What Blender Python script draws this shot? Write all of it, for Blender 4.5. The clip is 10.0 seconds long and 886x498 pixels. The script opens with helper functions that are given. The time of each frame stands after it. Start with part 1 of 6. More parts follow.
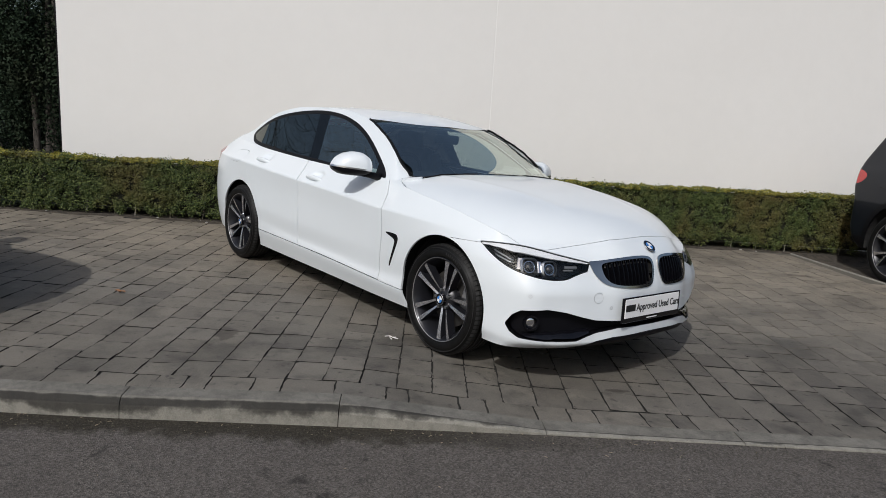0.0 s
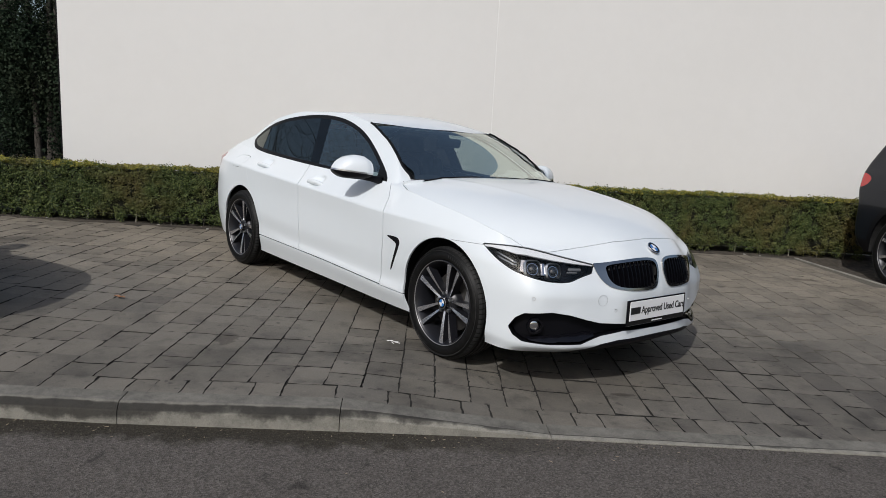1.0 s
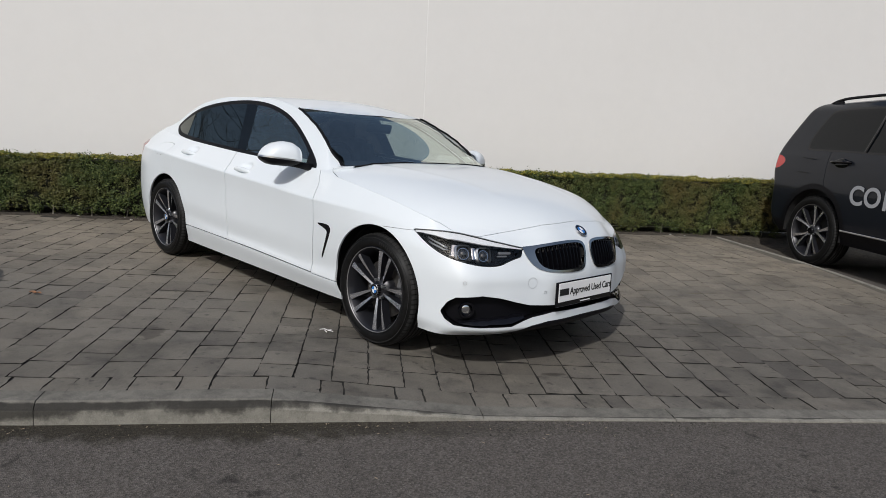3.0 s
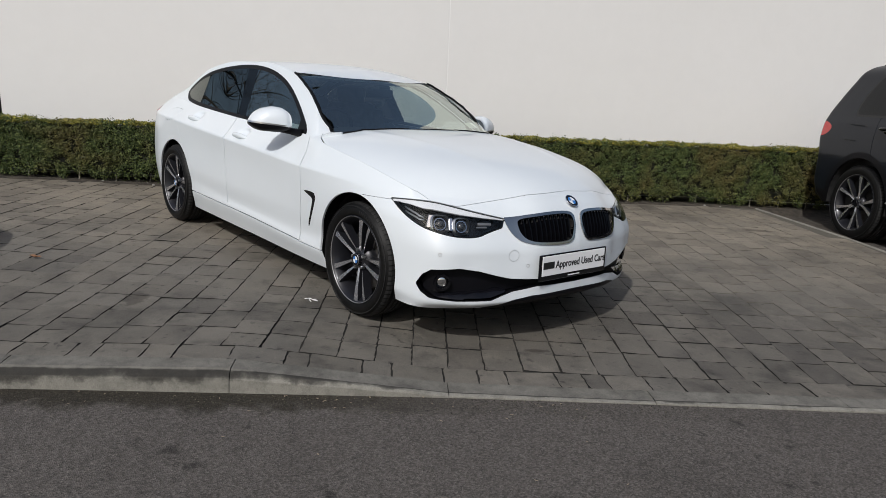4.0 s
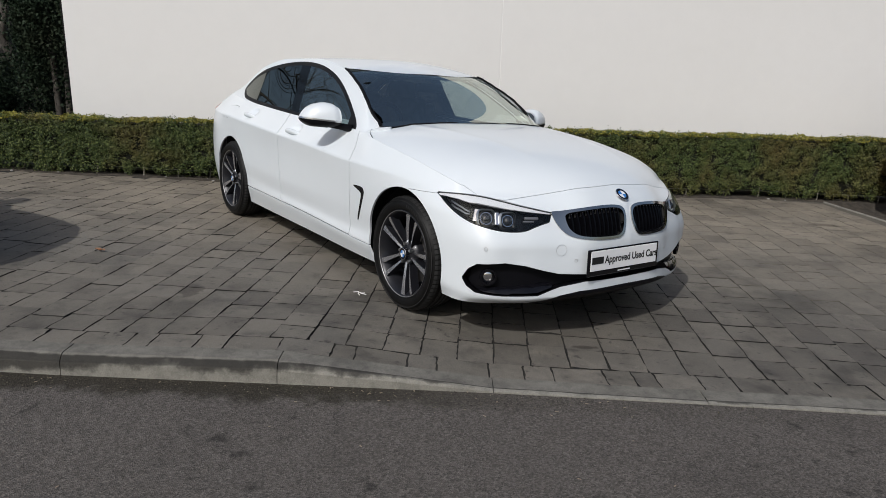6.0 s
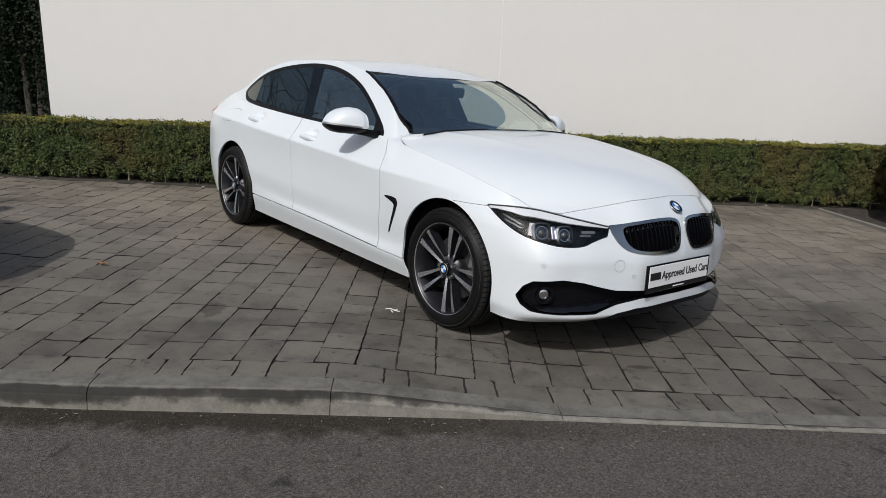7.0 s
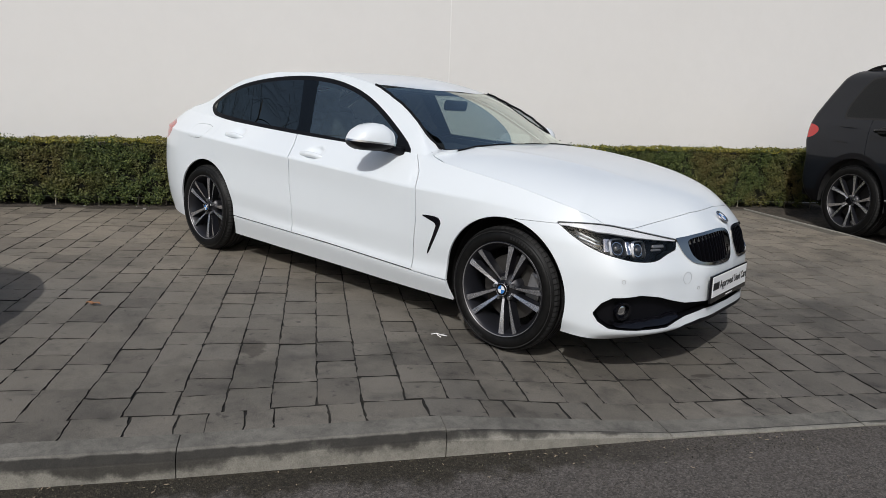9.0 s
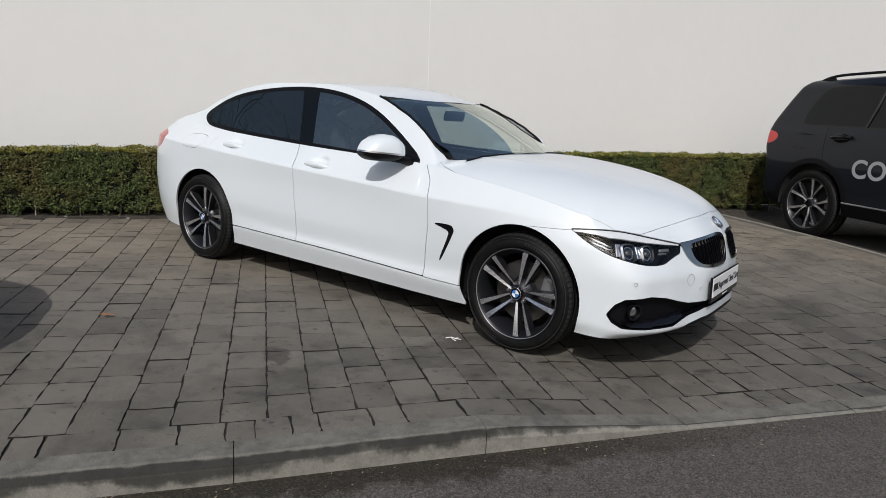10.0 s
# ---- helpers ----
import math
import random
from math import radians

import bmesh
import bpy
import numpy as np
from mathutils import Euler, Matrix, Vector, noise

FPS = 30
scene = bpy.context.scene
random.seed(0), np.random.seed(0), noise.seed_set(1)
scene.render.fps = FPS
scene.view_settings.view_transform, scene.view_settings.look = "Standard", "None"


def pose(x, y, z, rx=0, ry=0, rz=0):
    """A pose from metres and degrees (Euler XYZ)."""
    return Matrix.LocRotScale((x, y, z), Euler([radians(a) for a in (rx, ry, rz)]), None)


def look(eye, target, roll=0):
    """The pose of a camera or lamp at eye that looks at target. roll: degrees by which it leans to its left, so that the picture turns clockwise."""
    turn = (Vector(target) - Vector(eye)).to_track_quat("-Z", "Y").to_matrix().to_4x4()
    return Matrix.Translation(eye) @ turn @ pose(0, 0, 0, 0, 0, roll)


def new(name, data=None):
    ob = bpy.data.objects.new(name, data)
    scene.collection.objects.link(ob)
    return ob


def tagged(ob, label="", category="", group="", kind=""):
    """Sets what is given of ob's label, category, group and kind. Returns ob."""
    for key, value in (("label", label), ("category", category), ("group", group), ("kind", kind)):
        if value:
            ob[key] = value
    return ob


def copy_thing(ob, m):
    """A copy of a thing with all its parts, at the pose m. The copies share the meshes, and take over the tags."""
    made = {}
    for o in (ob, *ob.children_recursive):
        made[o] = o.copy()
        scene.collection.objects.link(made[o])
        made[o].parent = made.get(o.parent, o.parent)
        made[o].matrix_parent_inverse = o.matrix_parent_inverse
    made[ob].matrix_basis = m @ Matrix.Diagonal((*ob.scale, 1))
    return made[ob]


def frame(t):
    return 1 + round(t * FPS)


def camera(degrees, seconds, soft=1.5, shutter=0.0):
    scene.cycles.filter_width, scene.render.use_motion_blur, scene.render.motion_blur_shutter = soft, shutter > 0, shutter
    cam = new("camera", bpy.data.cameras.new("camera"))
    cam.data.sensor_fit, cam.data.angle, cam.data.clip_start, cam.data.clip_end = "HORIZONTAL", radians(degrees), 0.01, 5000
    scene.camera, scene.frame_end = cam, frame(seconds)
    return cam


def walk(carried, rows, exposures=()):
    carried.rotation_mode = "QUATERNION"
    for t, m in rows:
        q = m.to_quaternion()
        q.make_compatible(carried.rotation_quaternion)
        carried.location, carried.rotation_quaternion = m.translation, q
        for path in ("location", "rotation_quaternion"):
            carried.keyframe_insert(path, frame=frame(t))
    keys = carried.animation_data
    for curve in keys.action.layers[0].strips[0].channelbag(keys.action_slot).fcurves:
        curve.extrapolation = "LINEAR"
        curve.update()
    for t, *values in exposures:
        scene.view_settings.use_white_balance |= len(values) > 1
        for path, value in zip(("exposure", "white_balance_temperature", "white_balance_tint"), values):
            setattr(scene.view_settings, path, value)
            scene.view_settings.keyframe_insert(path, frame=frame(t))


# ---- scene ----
# World: x is the way the white car faces, its front axle at x = 0; y to the car's left.
cam = camera(66.8, 10.0, 0.6)
PATH = [
    (0, (2.882, -3.383, 1.313), (1.393, -2.095, 0.959), 5.3),
    (0.5, (2.905, -3.345, 1.289), (1.412, -2.057, 0.952), 5.1),
    (1, (2.857, -3.358, 1.275), (1.36, -2.074, 0.945), 5.0),
    (1.5, (2.716, -3.456, 1.275), (1.22, -2.169, 0.952), 4.8),
    (2, (2.663, -3.492, 1.268), (1.252, -2.11, 0.951), 4.7),
    (2.5, (2.753, -3.448, 1.263), (1.384, -2.028, 0.935), 4.7),
    (2.7, (2.811, -3.408, 1.279), (1.453, -1.98, 0.937), 4.8),
    (3.8, (3.018, -3.032, 1.282), (1.582, -1.709, 0.85), 4.7),
    (4, (3.055, -2.946, 1.3), (1.601, -1.653, 0.836), 4.6),
    (4.5, (3.174, -2.775, 1.283), (1.689, -1.532, 0.783), 4.4),
    (5, (3.237, -2.635, 1.3), (1.676, -1.495, 0.786), 4.6),
    (5.5, (3.198, -2.705, 1.304), (1.604, -1.612, 0.79), 4.5),
    (5.7, (3.158, -2.792, 1.305), (1.578, -1.676, 0.798), 4.1),
    (6.8, (2.739, -3.06, 1.269), (1.239, -1.825, 0.797), 4.0),
    (7, (2.635, -3.108, 1.285), (1.148, -1.859, 0.807), 4.2),
    (7.5, (2.488, -3.232, 1.272), (1.033, -1.943, 0.802), 4.3),
    (8, (2.347, -3.439, 1.309), (0.951, -2.082, 0.852), 4.0),
    (8.5, (2.106, -3.539, 1.267), (0.787, -2.103, 0.82), 3.9),
    (9, (1.887, -3.654, 1.258), (0.642, -2.149, 0.826), 3.9),
    (9.5, (1.738, -3.868, 1.268), (0.548, -2.317, 0.846), 3.9),
    (10, (1.708, -3.964, 1.283), (0.569, -2.373, 0.871), 3.9),
]
walk(cam, [(t, look(eye, target, roll)) for t, eye, target, roll in PATH])

# ---- light ----
SUN = Vector((0.45, -1.0, 1.0)).normalized()
world = bpy.data.worlds.new("sky")
scene.world = world
world.use_nodes = True
wn = world.node_tree
sky = wn.nodes.new("ShaderNodeTexSky")
sky.sky_type, sky.sun_disc = "NISHITA", False
sky.sun_elevation = math.asin(SUN.z)
sky.sun_rotation = math.atan2(SUN.x, SUN.y)
sky.air_density, sky.dust_density, sky.ozone_density = 1.0, 3.0, 0.8
wn.nodes["Background"].inputs[1].default_value = 0.090
wn.links.new(sky.outputs[0], wn.nodes["Background"].inputs[0])
sun_data = bpy.data.lights.new("sun", "SUN")
sun_data.energy, sun_data.angle, sun_data.color = 2.55, radians(0.6), (0.985, 0.985, 0.985)
sun = new("sun", sun_data)
sun.matrix_world = look(SUN * 30, (0, 0, 0))
scene.view_settings.exposure = 0.09


# ---- materials ----
def shader(name, base, rough=0.6, metal=0.0, coat=0.0, spec=0.5):
    m = bpy.data.materials.new(name)
    m.use_nodes = True
    b = m.node_tree.nodes["Principled BSDF"]
    b.inputs["Base Color"].default_value = (*base, 1)
    b.inputs["Roughness"].default_value = rough
    b.inputs["Metallic"].default_value = metal
    b.inputs["Coat Weight"].default_value = coat
    b.inputs["Coat Roughness"].default_value = 0.03
    b.inputs["Specular IOR Level"].default_value = spec
    return m


def node(m, kind, **values):
    n = m.node_tree.nodes.new(kind)
    for key, value in values.items():
        n.inputs[key].default_value = value
    return n


def link(m, a, b):
    m.node_tree.links.new(a, b)


def noise_of(m, scale, detail=4.0, rough=0.55, space="Object"):
    """Noise at a number of cells a metre; Object or world (Geometry) places."""
    n = node(m, "ShaderNodeTexNoise", Scale=scale, Detail=detail, Roughness=rough)
    if space == "World":
        g = m.node_tree.nodes.new("ShaderNodeNewGeometry")
        link(m, g.outputs["Position"], n.inputs["Vector"])
    else:
        c = m.node_tree.nodes.new("ShaderNodeTexCoord")
        link(m, c.outputs["Object"], n.inputs["Vector"])
    return n.outputs["Fac"]


def ramp(m, fac, stops):
    r = m.node_tree.nodes.new("ShaderNodeValToRGB")
    e = r.color_ramp.elements
    while len(e) < len(stops):
        e.new(0.5)
    for k, (at, col) in enumerate(stops):
        e[k].position = at
        e[k].color = (*col, 1) if len(col) == 3 else col
    link(m, fac, r.inputs["Fac"])
    return r.outputs["Color"]


def mixed(m, a, b, fac, how="MIX"):
    x = m.node_tree.nodes.new("ShaderNodeMix")
    x.data_type, x.blend_type = "RGBA", how
    for socket, value in ((x.inputs[6], a), (x.inputs[7], b), (x.inputs[0], fac)):
        if isinstance(value, bpy.types.NodeSocket):
            link(m, value, socket)
        elif isinstance(value, tuple):
            socket.default_value = (*value, 1)
        else:
            socket.default_value = value
    return x.outputs[2]


def grey(v):
    return (v, v, v)


def bump(m, fac, strength=0.3, distance=0.01, under=None):
    b = node(m, "ShaderNodeBump", Strength=strength, Distance=distance)
    link(m, fac, b.inputs["Height"])
    if under is not None:
        link(m, under, b.inputs["Normal"])
    return b.outputs["Normal"]


def set_colour(m, colour):
    link(m, colour, m.node_tree.nodes["Principled BSDF"].inputs["Base Color"])


def set_input(m, key, value):
    link(m, value, m.node_tree.nodes["Principled BSDF"].inputs[key])


def clear_glass(name, tint, gloss=0.0, mirror=0.08):
    """A thin pane: what is behind it, tinted, and the sky's gloss on top by Fresnel."""
    m = bpy.data.materials.new(name)
    m.use_nodes = True
    t = m.node_tree
    t.nodes.remove(t.nodes["Principled BSDF"])
    tr = node(m, "ShaderNodeBsdfTransparent", Color=(*tint, 1))
    gl = node(m, "ShaderNodeBsdfGlossy", Roughness=gloss, Color=(0.95, 1.0, 0.94, 1))
    lw = node(m, "ShaderNodeLayerWeight", Blend=0.5)
    steep = t.nodes.new("ShaderNodeMath")
    steep.operation = "POWER"
    steep.inputs[1].default_value = 5.0
    link(m, lw.outputs["Facing"], steep.inputs[0])
    gain = t.nodes.new("ShaderNodeMath")
    gain.operation, gain.use_clamp = "MULTIPLY_ADD", True
    gain.inputs[1].default_value, gain.inputs[2].default_value = 0.9, mirror
    link(m, steep.outputs[0], gain.inputs[0])
    mx = t.nodes.new("ShaderNodeMixShader")
    link(m, gain.outputs[0], mx.inputs[0])
    link(m, tr.outputs[0], mx.inputs[1])
    link(m, gl.outputs[0], mx.inputs[2])
    link(m, mx.outputs[0], t.nodes["Material Output"].inputs["Surface"])
    return m


# car
WHITE = shader("white_car_paint", (0.68, 0.72, 0.745), 0.38, 0, 0.6)
set_colour(WHITE, mixed(WHITE, (0.660, 0.703, 0.732), (0.632, 0.672, 0.698), noise_of(WHITE, 2.3)))
GLOSS_BLACK = shader("gloss_black", (0.004, 0.004, 0.0055), 0.16, 0, 0.1, 0.35)
SEAL = shader("rubber_seal", (0.005, 0.005, 0.006), 0.6, spec=0.12)
TRIM_BLACK = shader("window_trim_black", (0.0045, 0.0045, 0.0055), 0.4, spec=0.13)
BLACK = shader("black_plastic", (0.0035, 0.0035, 0.005), 0.45, spec=0.16)
set_input(BLACK, "Normal", bump(BLACK, noise_of(BLACK, 900.0, 2), 0.15, 0.001))
INNER = shader("unlit_cavity", (0.006, 0.006, 0.006), 0.8)
CHROME = shader("chrome", (0.80, 0.80, 0.81), 0.10, 1.0)
SURROUND = shader("bright_trim", (0.50, 0.48, 0.455), 0.14, 1.0)
LAMP_GREY = shader("lamp_reflector_grey", (0.22, 0.22, 0.225), 0.35, 0.5)
SATIN = shader("satin_aluminium", (0.55, 0.56, 0.58), 0.3, 1.0)
RUBBER = shader("tyre_rubber", (0.018, 0.018, 0.019), 0.5, spec=0.16)
set_colour(RUBBER, ramp(RUBBER, noise_of(RUBBER, 30.0, 6), [(0.3, grey(0.003)), (0.75, grey(0.008))]))
TREAD = shader("dusty_tread_rubber", (0.03, 0.03, 0.03), 0.6, spec=0.2)
set_colour(TREAD, ramp(TREAD, noise_of(TREAD, 40.0, 6), [(0.3, grey(0.012)), (0.7, grey(0.030))]))
RIM_DARK = shader("gunmetal_lacquer", (0.013, 0.0135, 0.017), 0.36, 0.3, 0.2, 0.4)
RIM_FACE = shader("polished_rim_face", (0.60, 0.61, 0.65), 0.27, 0.9, 0.25)
DISC = shader("brake_disc_steel", (0.10, 0.095, 0.09), 0.45, 0.8)
GLASS_FRONT = clear_glass("windscreen_glass", (0.74, 0.82, 0.79), 0.0, 0.33)
GLASS_SIDE = clear_glass("side_glass", (0.68, 0.77, 0.74), 0.0, 0.25)
GLASS_REAR = clear_glass("privacy_glass", (0.022, 0.024, 0.026), 0.0, 0.13)
GLASS_DARK = shader("near_black_glass", (0.003, 0.004, 0.005), 0.06, spec=0.25)
LENS = clear_glass("lamp_lens", (0.90, 0.91, 0.92), 0.0, 0.03)
RED = shader("red_lamp_lens", (0.42, 0.02, 0.018), 0.15, 0, 0.8)
TRIM_CLOTH = shader("dark_grey_upholstery", (0.035, 0.035, 0.038), 0.75)
set_colour(TRIM_CLOTH, ramp(TRIM_CLOTH, noise_of(TRIM_CLOTH, 14.0), [(0.3, grey(0.055)), (0.7, grey(0.10))]))
PROJECTOR = shader("projector_glass", (0.02, 0.022, 0.026), 0.04, 0, 1.0, 0.8)
DASH = shader("dashboard_plastic", (0.018, 0.018, 0.020), 0.65, spec=0.3)
set_input(DASH, "Normal", bump(DASH, noise_of(DASH, 500.0, 2), 0.2, 0.001))
LAMP_BLACK = shader("lamp_housing", (0.004, 0.004, 0.005), 0.32, spec=0.25)
BROW = shader("pearl_light_guide", (0.72, 0.73, 0.74), 0.3, 0, 0.5)
SLAT = shader("satin_black", (0.0025, 0.0025, 0.0035), 0.3, 0, 0.0, 0.12)
HEADLINING = shader("grey_headlining", (0.09, 0.09, 0.092), 0.9)
PLATE = shader("plate_white", (0.78, 0.78, 0.78), 0.35)
INK = shader("black_ink", (0.01, 0.01, 0.01), 0.5)
BLUE = shader("badge_blue", (0.03, 0.16, 0.45), 0.2, 0, 0.8)
BADGE_WHITE = shader("badge_white", (0.72, 0.74, 0.76), 0.25, 0, 0.8)
PAPER = shader("paper_disc", (0.66, 0.70, 0.62), 0.7)
NAVY = shader("dark_car_paint", (0.006, 0.0075, 0.012), 0.4, 0.0, 0.42, 0.15)
set_colour(NAVY, mixed(NAVY, (0.0042, 0.0058, 0.0098), (0.0058, 0.0076, 0.0120), noise_of(NAVY, 3.0)))
LETTER = shader("silver_vinyl", (0.30, 0.31, 0.33), 0.5)

# ground
PAVE = shader("paver_concrete", (0.13, 0.12, 0.105), 0.72)
info = PAVE.node_tree.nodes.new("ShaderNodeObjectInfo")
geom = PAVE.node_tree.nodes.new("ShaderNodeNewGeometry")
rnd = PAVE.node_tree.nodes.new("ShaderNodeMath")
rnd.operation = "ADD"
link(PAVE, info.outputs["Random"], rnd.inputs[0])
link(PAVE, geom.outputs["Random Per Island"], rnd.inputs[1])
frac = PAVE.node_tree.nodes.new("ShaderNodeMath")
frac.operation = "FRACT"
link(PAVE, rnd.outputs[0], frac.inputs[0])
each = ramp(PAVE, frac.outputs[0], [(0.0, (0.090, 0.081, 0.069)), (0.06, (0.110, 0.099, 0.083)), (0.4, (0.130, 0.118, 0.098)), (0.8, (0.148, 0.134, 0.112)), (1.0, (0.118, 0.108, 0.092))])
grain = ramp(PAVE, noise_of(PAVE, 260.0, 5, 0.7, "World"), [(0.3, grey(0.58)), (0.7, grey(1.32))])
stain = ramp(PAVE, noise_of(PAVE, 1.1, 6, 0.62, "World"), [(0.34, grey(0.55)), (0.46, grey(0.97)), (0.75, grey(1.12))])
blot = mixed(PAVE, ramp(PAVE, noise_of(PAVE, 7.0, 5, 0.6, "World"), [(0.28, grey(0.60)), (0.45, grey(1.0)), (0.7, grey(1.12))]), ramp(PAVE, noise_of(PAVE, 23.0, 3, 0.5, "World"), [(0.27, grey(0.45)), (0.36, grey(1.0)), (0.68, grey(1.0)), (0.76, grey(1.25))]), 1.0, "MULTIPLY")
paved = mixed(PAVE, mixed(PAVE, mixed(PAVE, each, grain, 1.0, "MULTIPLY"), stain, 1.0, "MULTIPLY"), blot, 1.0, "MULTIPLY")


def pale_tint(m, spread, along, away, low, high):
    """How strong the pale tint (sand, and sheen as colour on the paving) is: more along the kerb and towards the hedge,
    with a ragged edge.
    """
    g = m.node_tree.nodes.new("ShaderNodeNewGeometry")
    d = m.node_tree.nodes.new("ShaderNodeVectorMath")
    d.operation = "DOT_PRODUCT"
    c, k = math.cos(radians(53.6)), math.sin(radians(53.6))
    d.inputs[1].default_value = (along * c - away * k, along * k + away * c, 0)
    link(m, g.outputs["Position"], d.inputs[0])
    r = m.node_tree.nodes.new("ShaderNodeMapRange")
    r.inputs["From Min"].default_value, r.inputs["From Max"].default_value = low, high
    link(m, d.outputs["Value"], r.inputs["Value"])
    a = m.node_tree.nodes.new("ShaderNodeMath")
    a.operation = "MULTIPLY_ADD"
    a.inputs[1].default_value = spread
    link(m, noise_of(m, 1.7, 6, 0.65, "World"), a.inputs[0])
    link(m, r.outputs["Result"], a.inputs[2])
    return ramp(m, a.outputs[0], [(0.5 * spread, grey(0.0)), (0.5 * spread + 0.75, grey(1.0))])


def spot(m, x, y, long, wide, turn):
    """A soft-edged mark on the ground round a place: 1 inside, 0 outside."""
    g = m.node_tree.nodes.new("ShaderNodeNewGeometry")
    p = node(m, "ShaderNodeMapping")
    p.vector_type = "TEXTURE"
    p.inputs["Location"].default_value = (x, y, 0)
    p.inputs["Rotation"].default_value = (0, 0, turn)
    p.inputs["Scale"].default_value = (long, wide, 1)
    link(m, g.outputs["Position"], p.inputs["Vector"])
    n = node(m, "ShaderNodeVectorMath")
    n.operation = "LENGTH"
    link(m, p.outputs["Vector"], n.inputs[0])
    a = m.node_tree.nodes.new("ShaderNodeMath")
    a.operation = "MULTIPLY_ADD"
    a.inputs[1].default_value = 1.1
    link(m, noise_of(m, 9.0, 6, 0.7, "World"), a.inputs[0])
    link(m, n.outputs["Value"], a.inputs[2])
    return ramp(m, a.outputs[0], [(0.85, grey(1.0)), (1.0, grey(0.0))])


# paler towards the hedge: dry sand, plus the grazing sheen put into the colour
paved = mixed(PAVE, paved, mixed(PAVE, paved, (1.42, 1.36, 1.27), 1.0, "MULTIPLY"), pale_tint(PAVE, 0.8, 0.0, 1.0, 0.2, 3.4))
for a_, b_, long, wide in ((4.55, 3.88, 0.46, 0.15), (3.98, 4.02, 0.07, 0.05), (0.0, 0.845, 0.06, 0.022), (-1.23, 2.31, 0.06, 0.03), (1.48, 0.56, 0.20, 0.05), (2.35, 0.75, 0.12, 0.04), (-0.75, 1.0, 0.16, 0.30)):
    x_ = 0.445 + a_ * math.cos(radians(53.6)) - b_ * math.sin(radians(53.6))
    y_ = -1.81 + a_ * math.sin(radians(53.6)) + b_ * math.cos(radians(53.6))
    paved = mixed(PAVE, paved, mixed(PAVE, paved, (0.50, 0.48, 0.46), 1.0, "MULTIPLY"), spot(PAVE, x_, y_, long, wide, radians(53.6)))
# darker paving round the front of the bay
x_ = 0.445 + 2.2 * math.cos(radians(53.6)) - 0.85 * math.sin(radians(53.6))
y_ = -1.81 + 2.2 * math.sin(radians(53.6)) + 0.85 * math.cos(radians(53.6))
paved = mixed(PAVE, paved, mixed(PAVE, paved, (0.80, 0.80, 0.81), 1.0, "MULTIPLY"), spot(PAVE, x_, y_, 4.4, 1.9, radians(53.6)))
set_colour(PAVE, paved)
set_input(PAVE, "Normal", bump(PAVE, noise_of(PAVE, 180.0, 6, 0.7, "World"), 0.5, 0.004, bump(PAVE, noise_of(PAVE, 16.0, 4, 0.6, "World"), 0.4, 0.012)))

JOINT = shader("joint_soil", (0.012, 0.011, 0.009), 0.95)
joint_soil = ramp(JOINT, noise_of(JOINT, 30.0, 6, 0.7, "World"), [(0.35, (0.004, 0.0036, 0.003)), (0.6, (0.012, 0.011, 0.008)), (0.78, (0.05, 0.046, 0.034))])
set_colour(JOINT, mixed(JOINT, joint_soil, (0.088, 0.080, 0.065), pale_tint(JOINT, 0.9, 0.75, 0.65, 0.9, 2.5)))
set_input(JOINT, "Normal", bump(JOINT, noise_of(JOINT, 220.0, 4, 0.7, "World"), 0.8, 0.004))


KERB = shader("kerb_concrete", (0.22, 0.21, 0.185), 0.9)
k_uv = KERB.node_tree.nodes.new("ShaderNodeUVMap")
k_xyz = KERB.node_tree.nodes.new("ShaderNodeSeparateXYZ")
link(KERB, k_uv.outputs["UV"], k_xyz.inputs[0])
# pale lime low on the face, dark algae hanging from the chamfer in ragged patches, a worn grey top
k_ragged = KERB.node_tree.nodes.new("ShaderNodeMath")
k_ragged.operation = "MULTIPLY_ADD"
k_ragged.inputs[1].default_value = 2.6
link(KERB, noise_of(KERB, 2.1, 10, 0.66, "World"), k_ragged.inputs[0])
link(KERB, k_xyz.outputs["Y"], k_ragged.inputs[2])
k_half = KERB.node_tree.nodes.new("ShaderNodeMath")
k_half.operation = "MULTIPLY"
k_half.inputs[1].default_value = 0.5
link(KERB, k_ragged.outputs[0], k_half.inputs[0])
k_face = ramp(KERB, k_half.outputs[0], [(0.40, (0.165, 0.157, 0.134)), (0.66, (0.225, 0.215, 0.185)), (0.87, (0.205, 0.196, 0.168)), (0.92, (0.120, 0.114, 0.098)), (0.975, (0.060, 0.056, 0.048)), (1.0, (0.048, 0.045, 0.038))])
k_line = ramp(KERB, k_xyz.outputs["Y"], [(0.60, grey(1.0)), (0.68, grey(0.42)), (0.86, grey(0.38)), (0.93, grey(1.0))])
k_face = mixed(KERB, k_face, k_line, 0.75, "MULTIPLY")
k_top = ramp(KERB, noise_of(KERB, 5.0, 7, 0.7, "World"), [(0.34, (0.095, 0.090, 0.078)), (0.5, (0.142, 0.134, 0.116)), (0.66, (0.172, 0.163, 0.142))])
k_soft = KERB.node_tree.nodes.new("ShaderNodeMath")
k_soft.operation = "MULTIPLY_ADD"
k_soft.inputs[1].default_value = 0.18
link(KERB, noise_of(KERB, 9.0, 6, 0.6, "World"), k_soft.inputs[0])
link(KERB, k_xyz.outputs["Y"], k_soft.inputs[2])
k_worn = ramp(KERB, k_soft.outputs[0], [(0.93, grey(0.0)), (0.99, grey(1.0))])
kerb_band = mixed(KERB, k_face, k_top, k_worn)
kerb_b = ramp(KERB, noise_of(KERB, 220.0, 5, 0.7, "World"), [(0.3, grey(0.68)), (0.7, grey(1.22))])
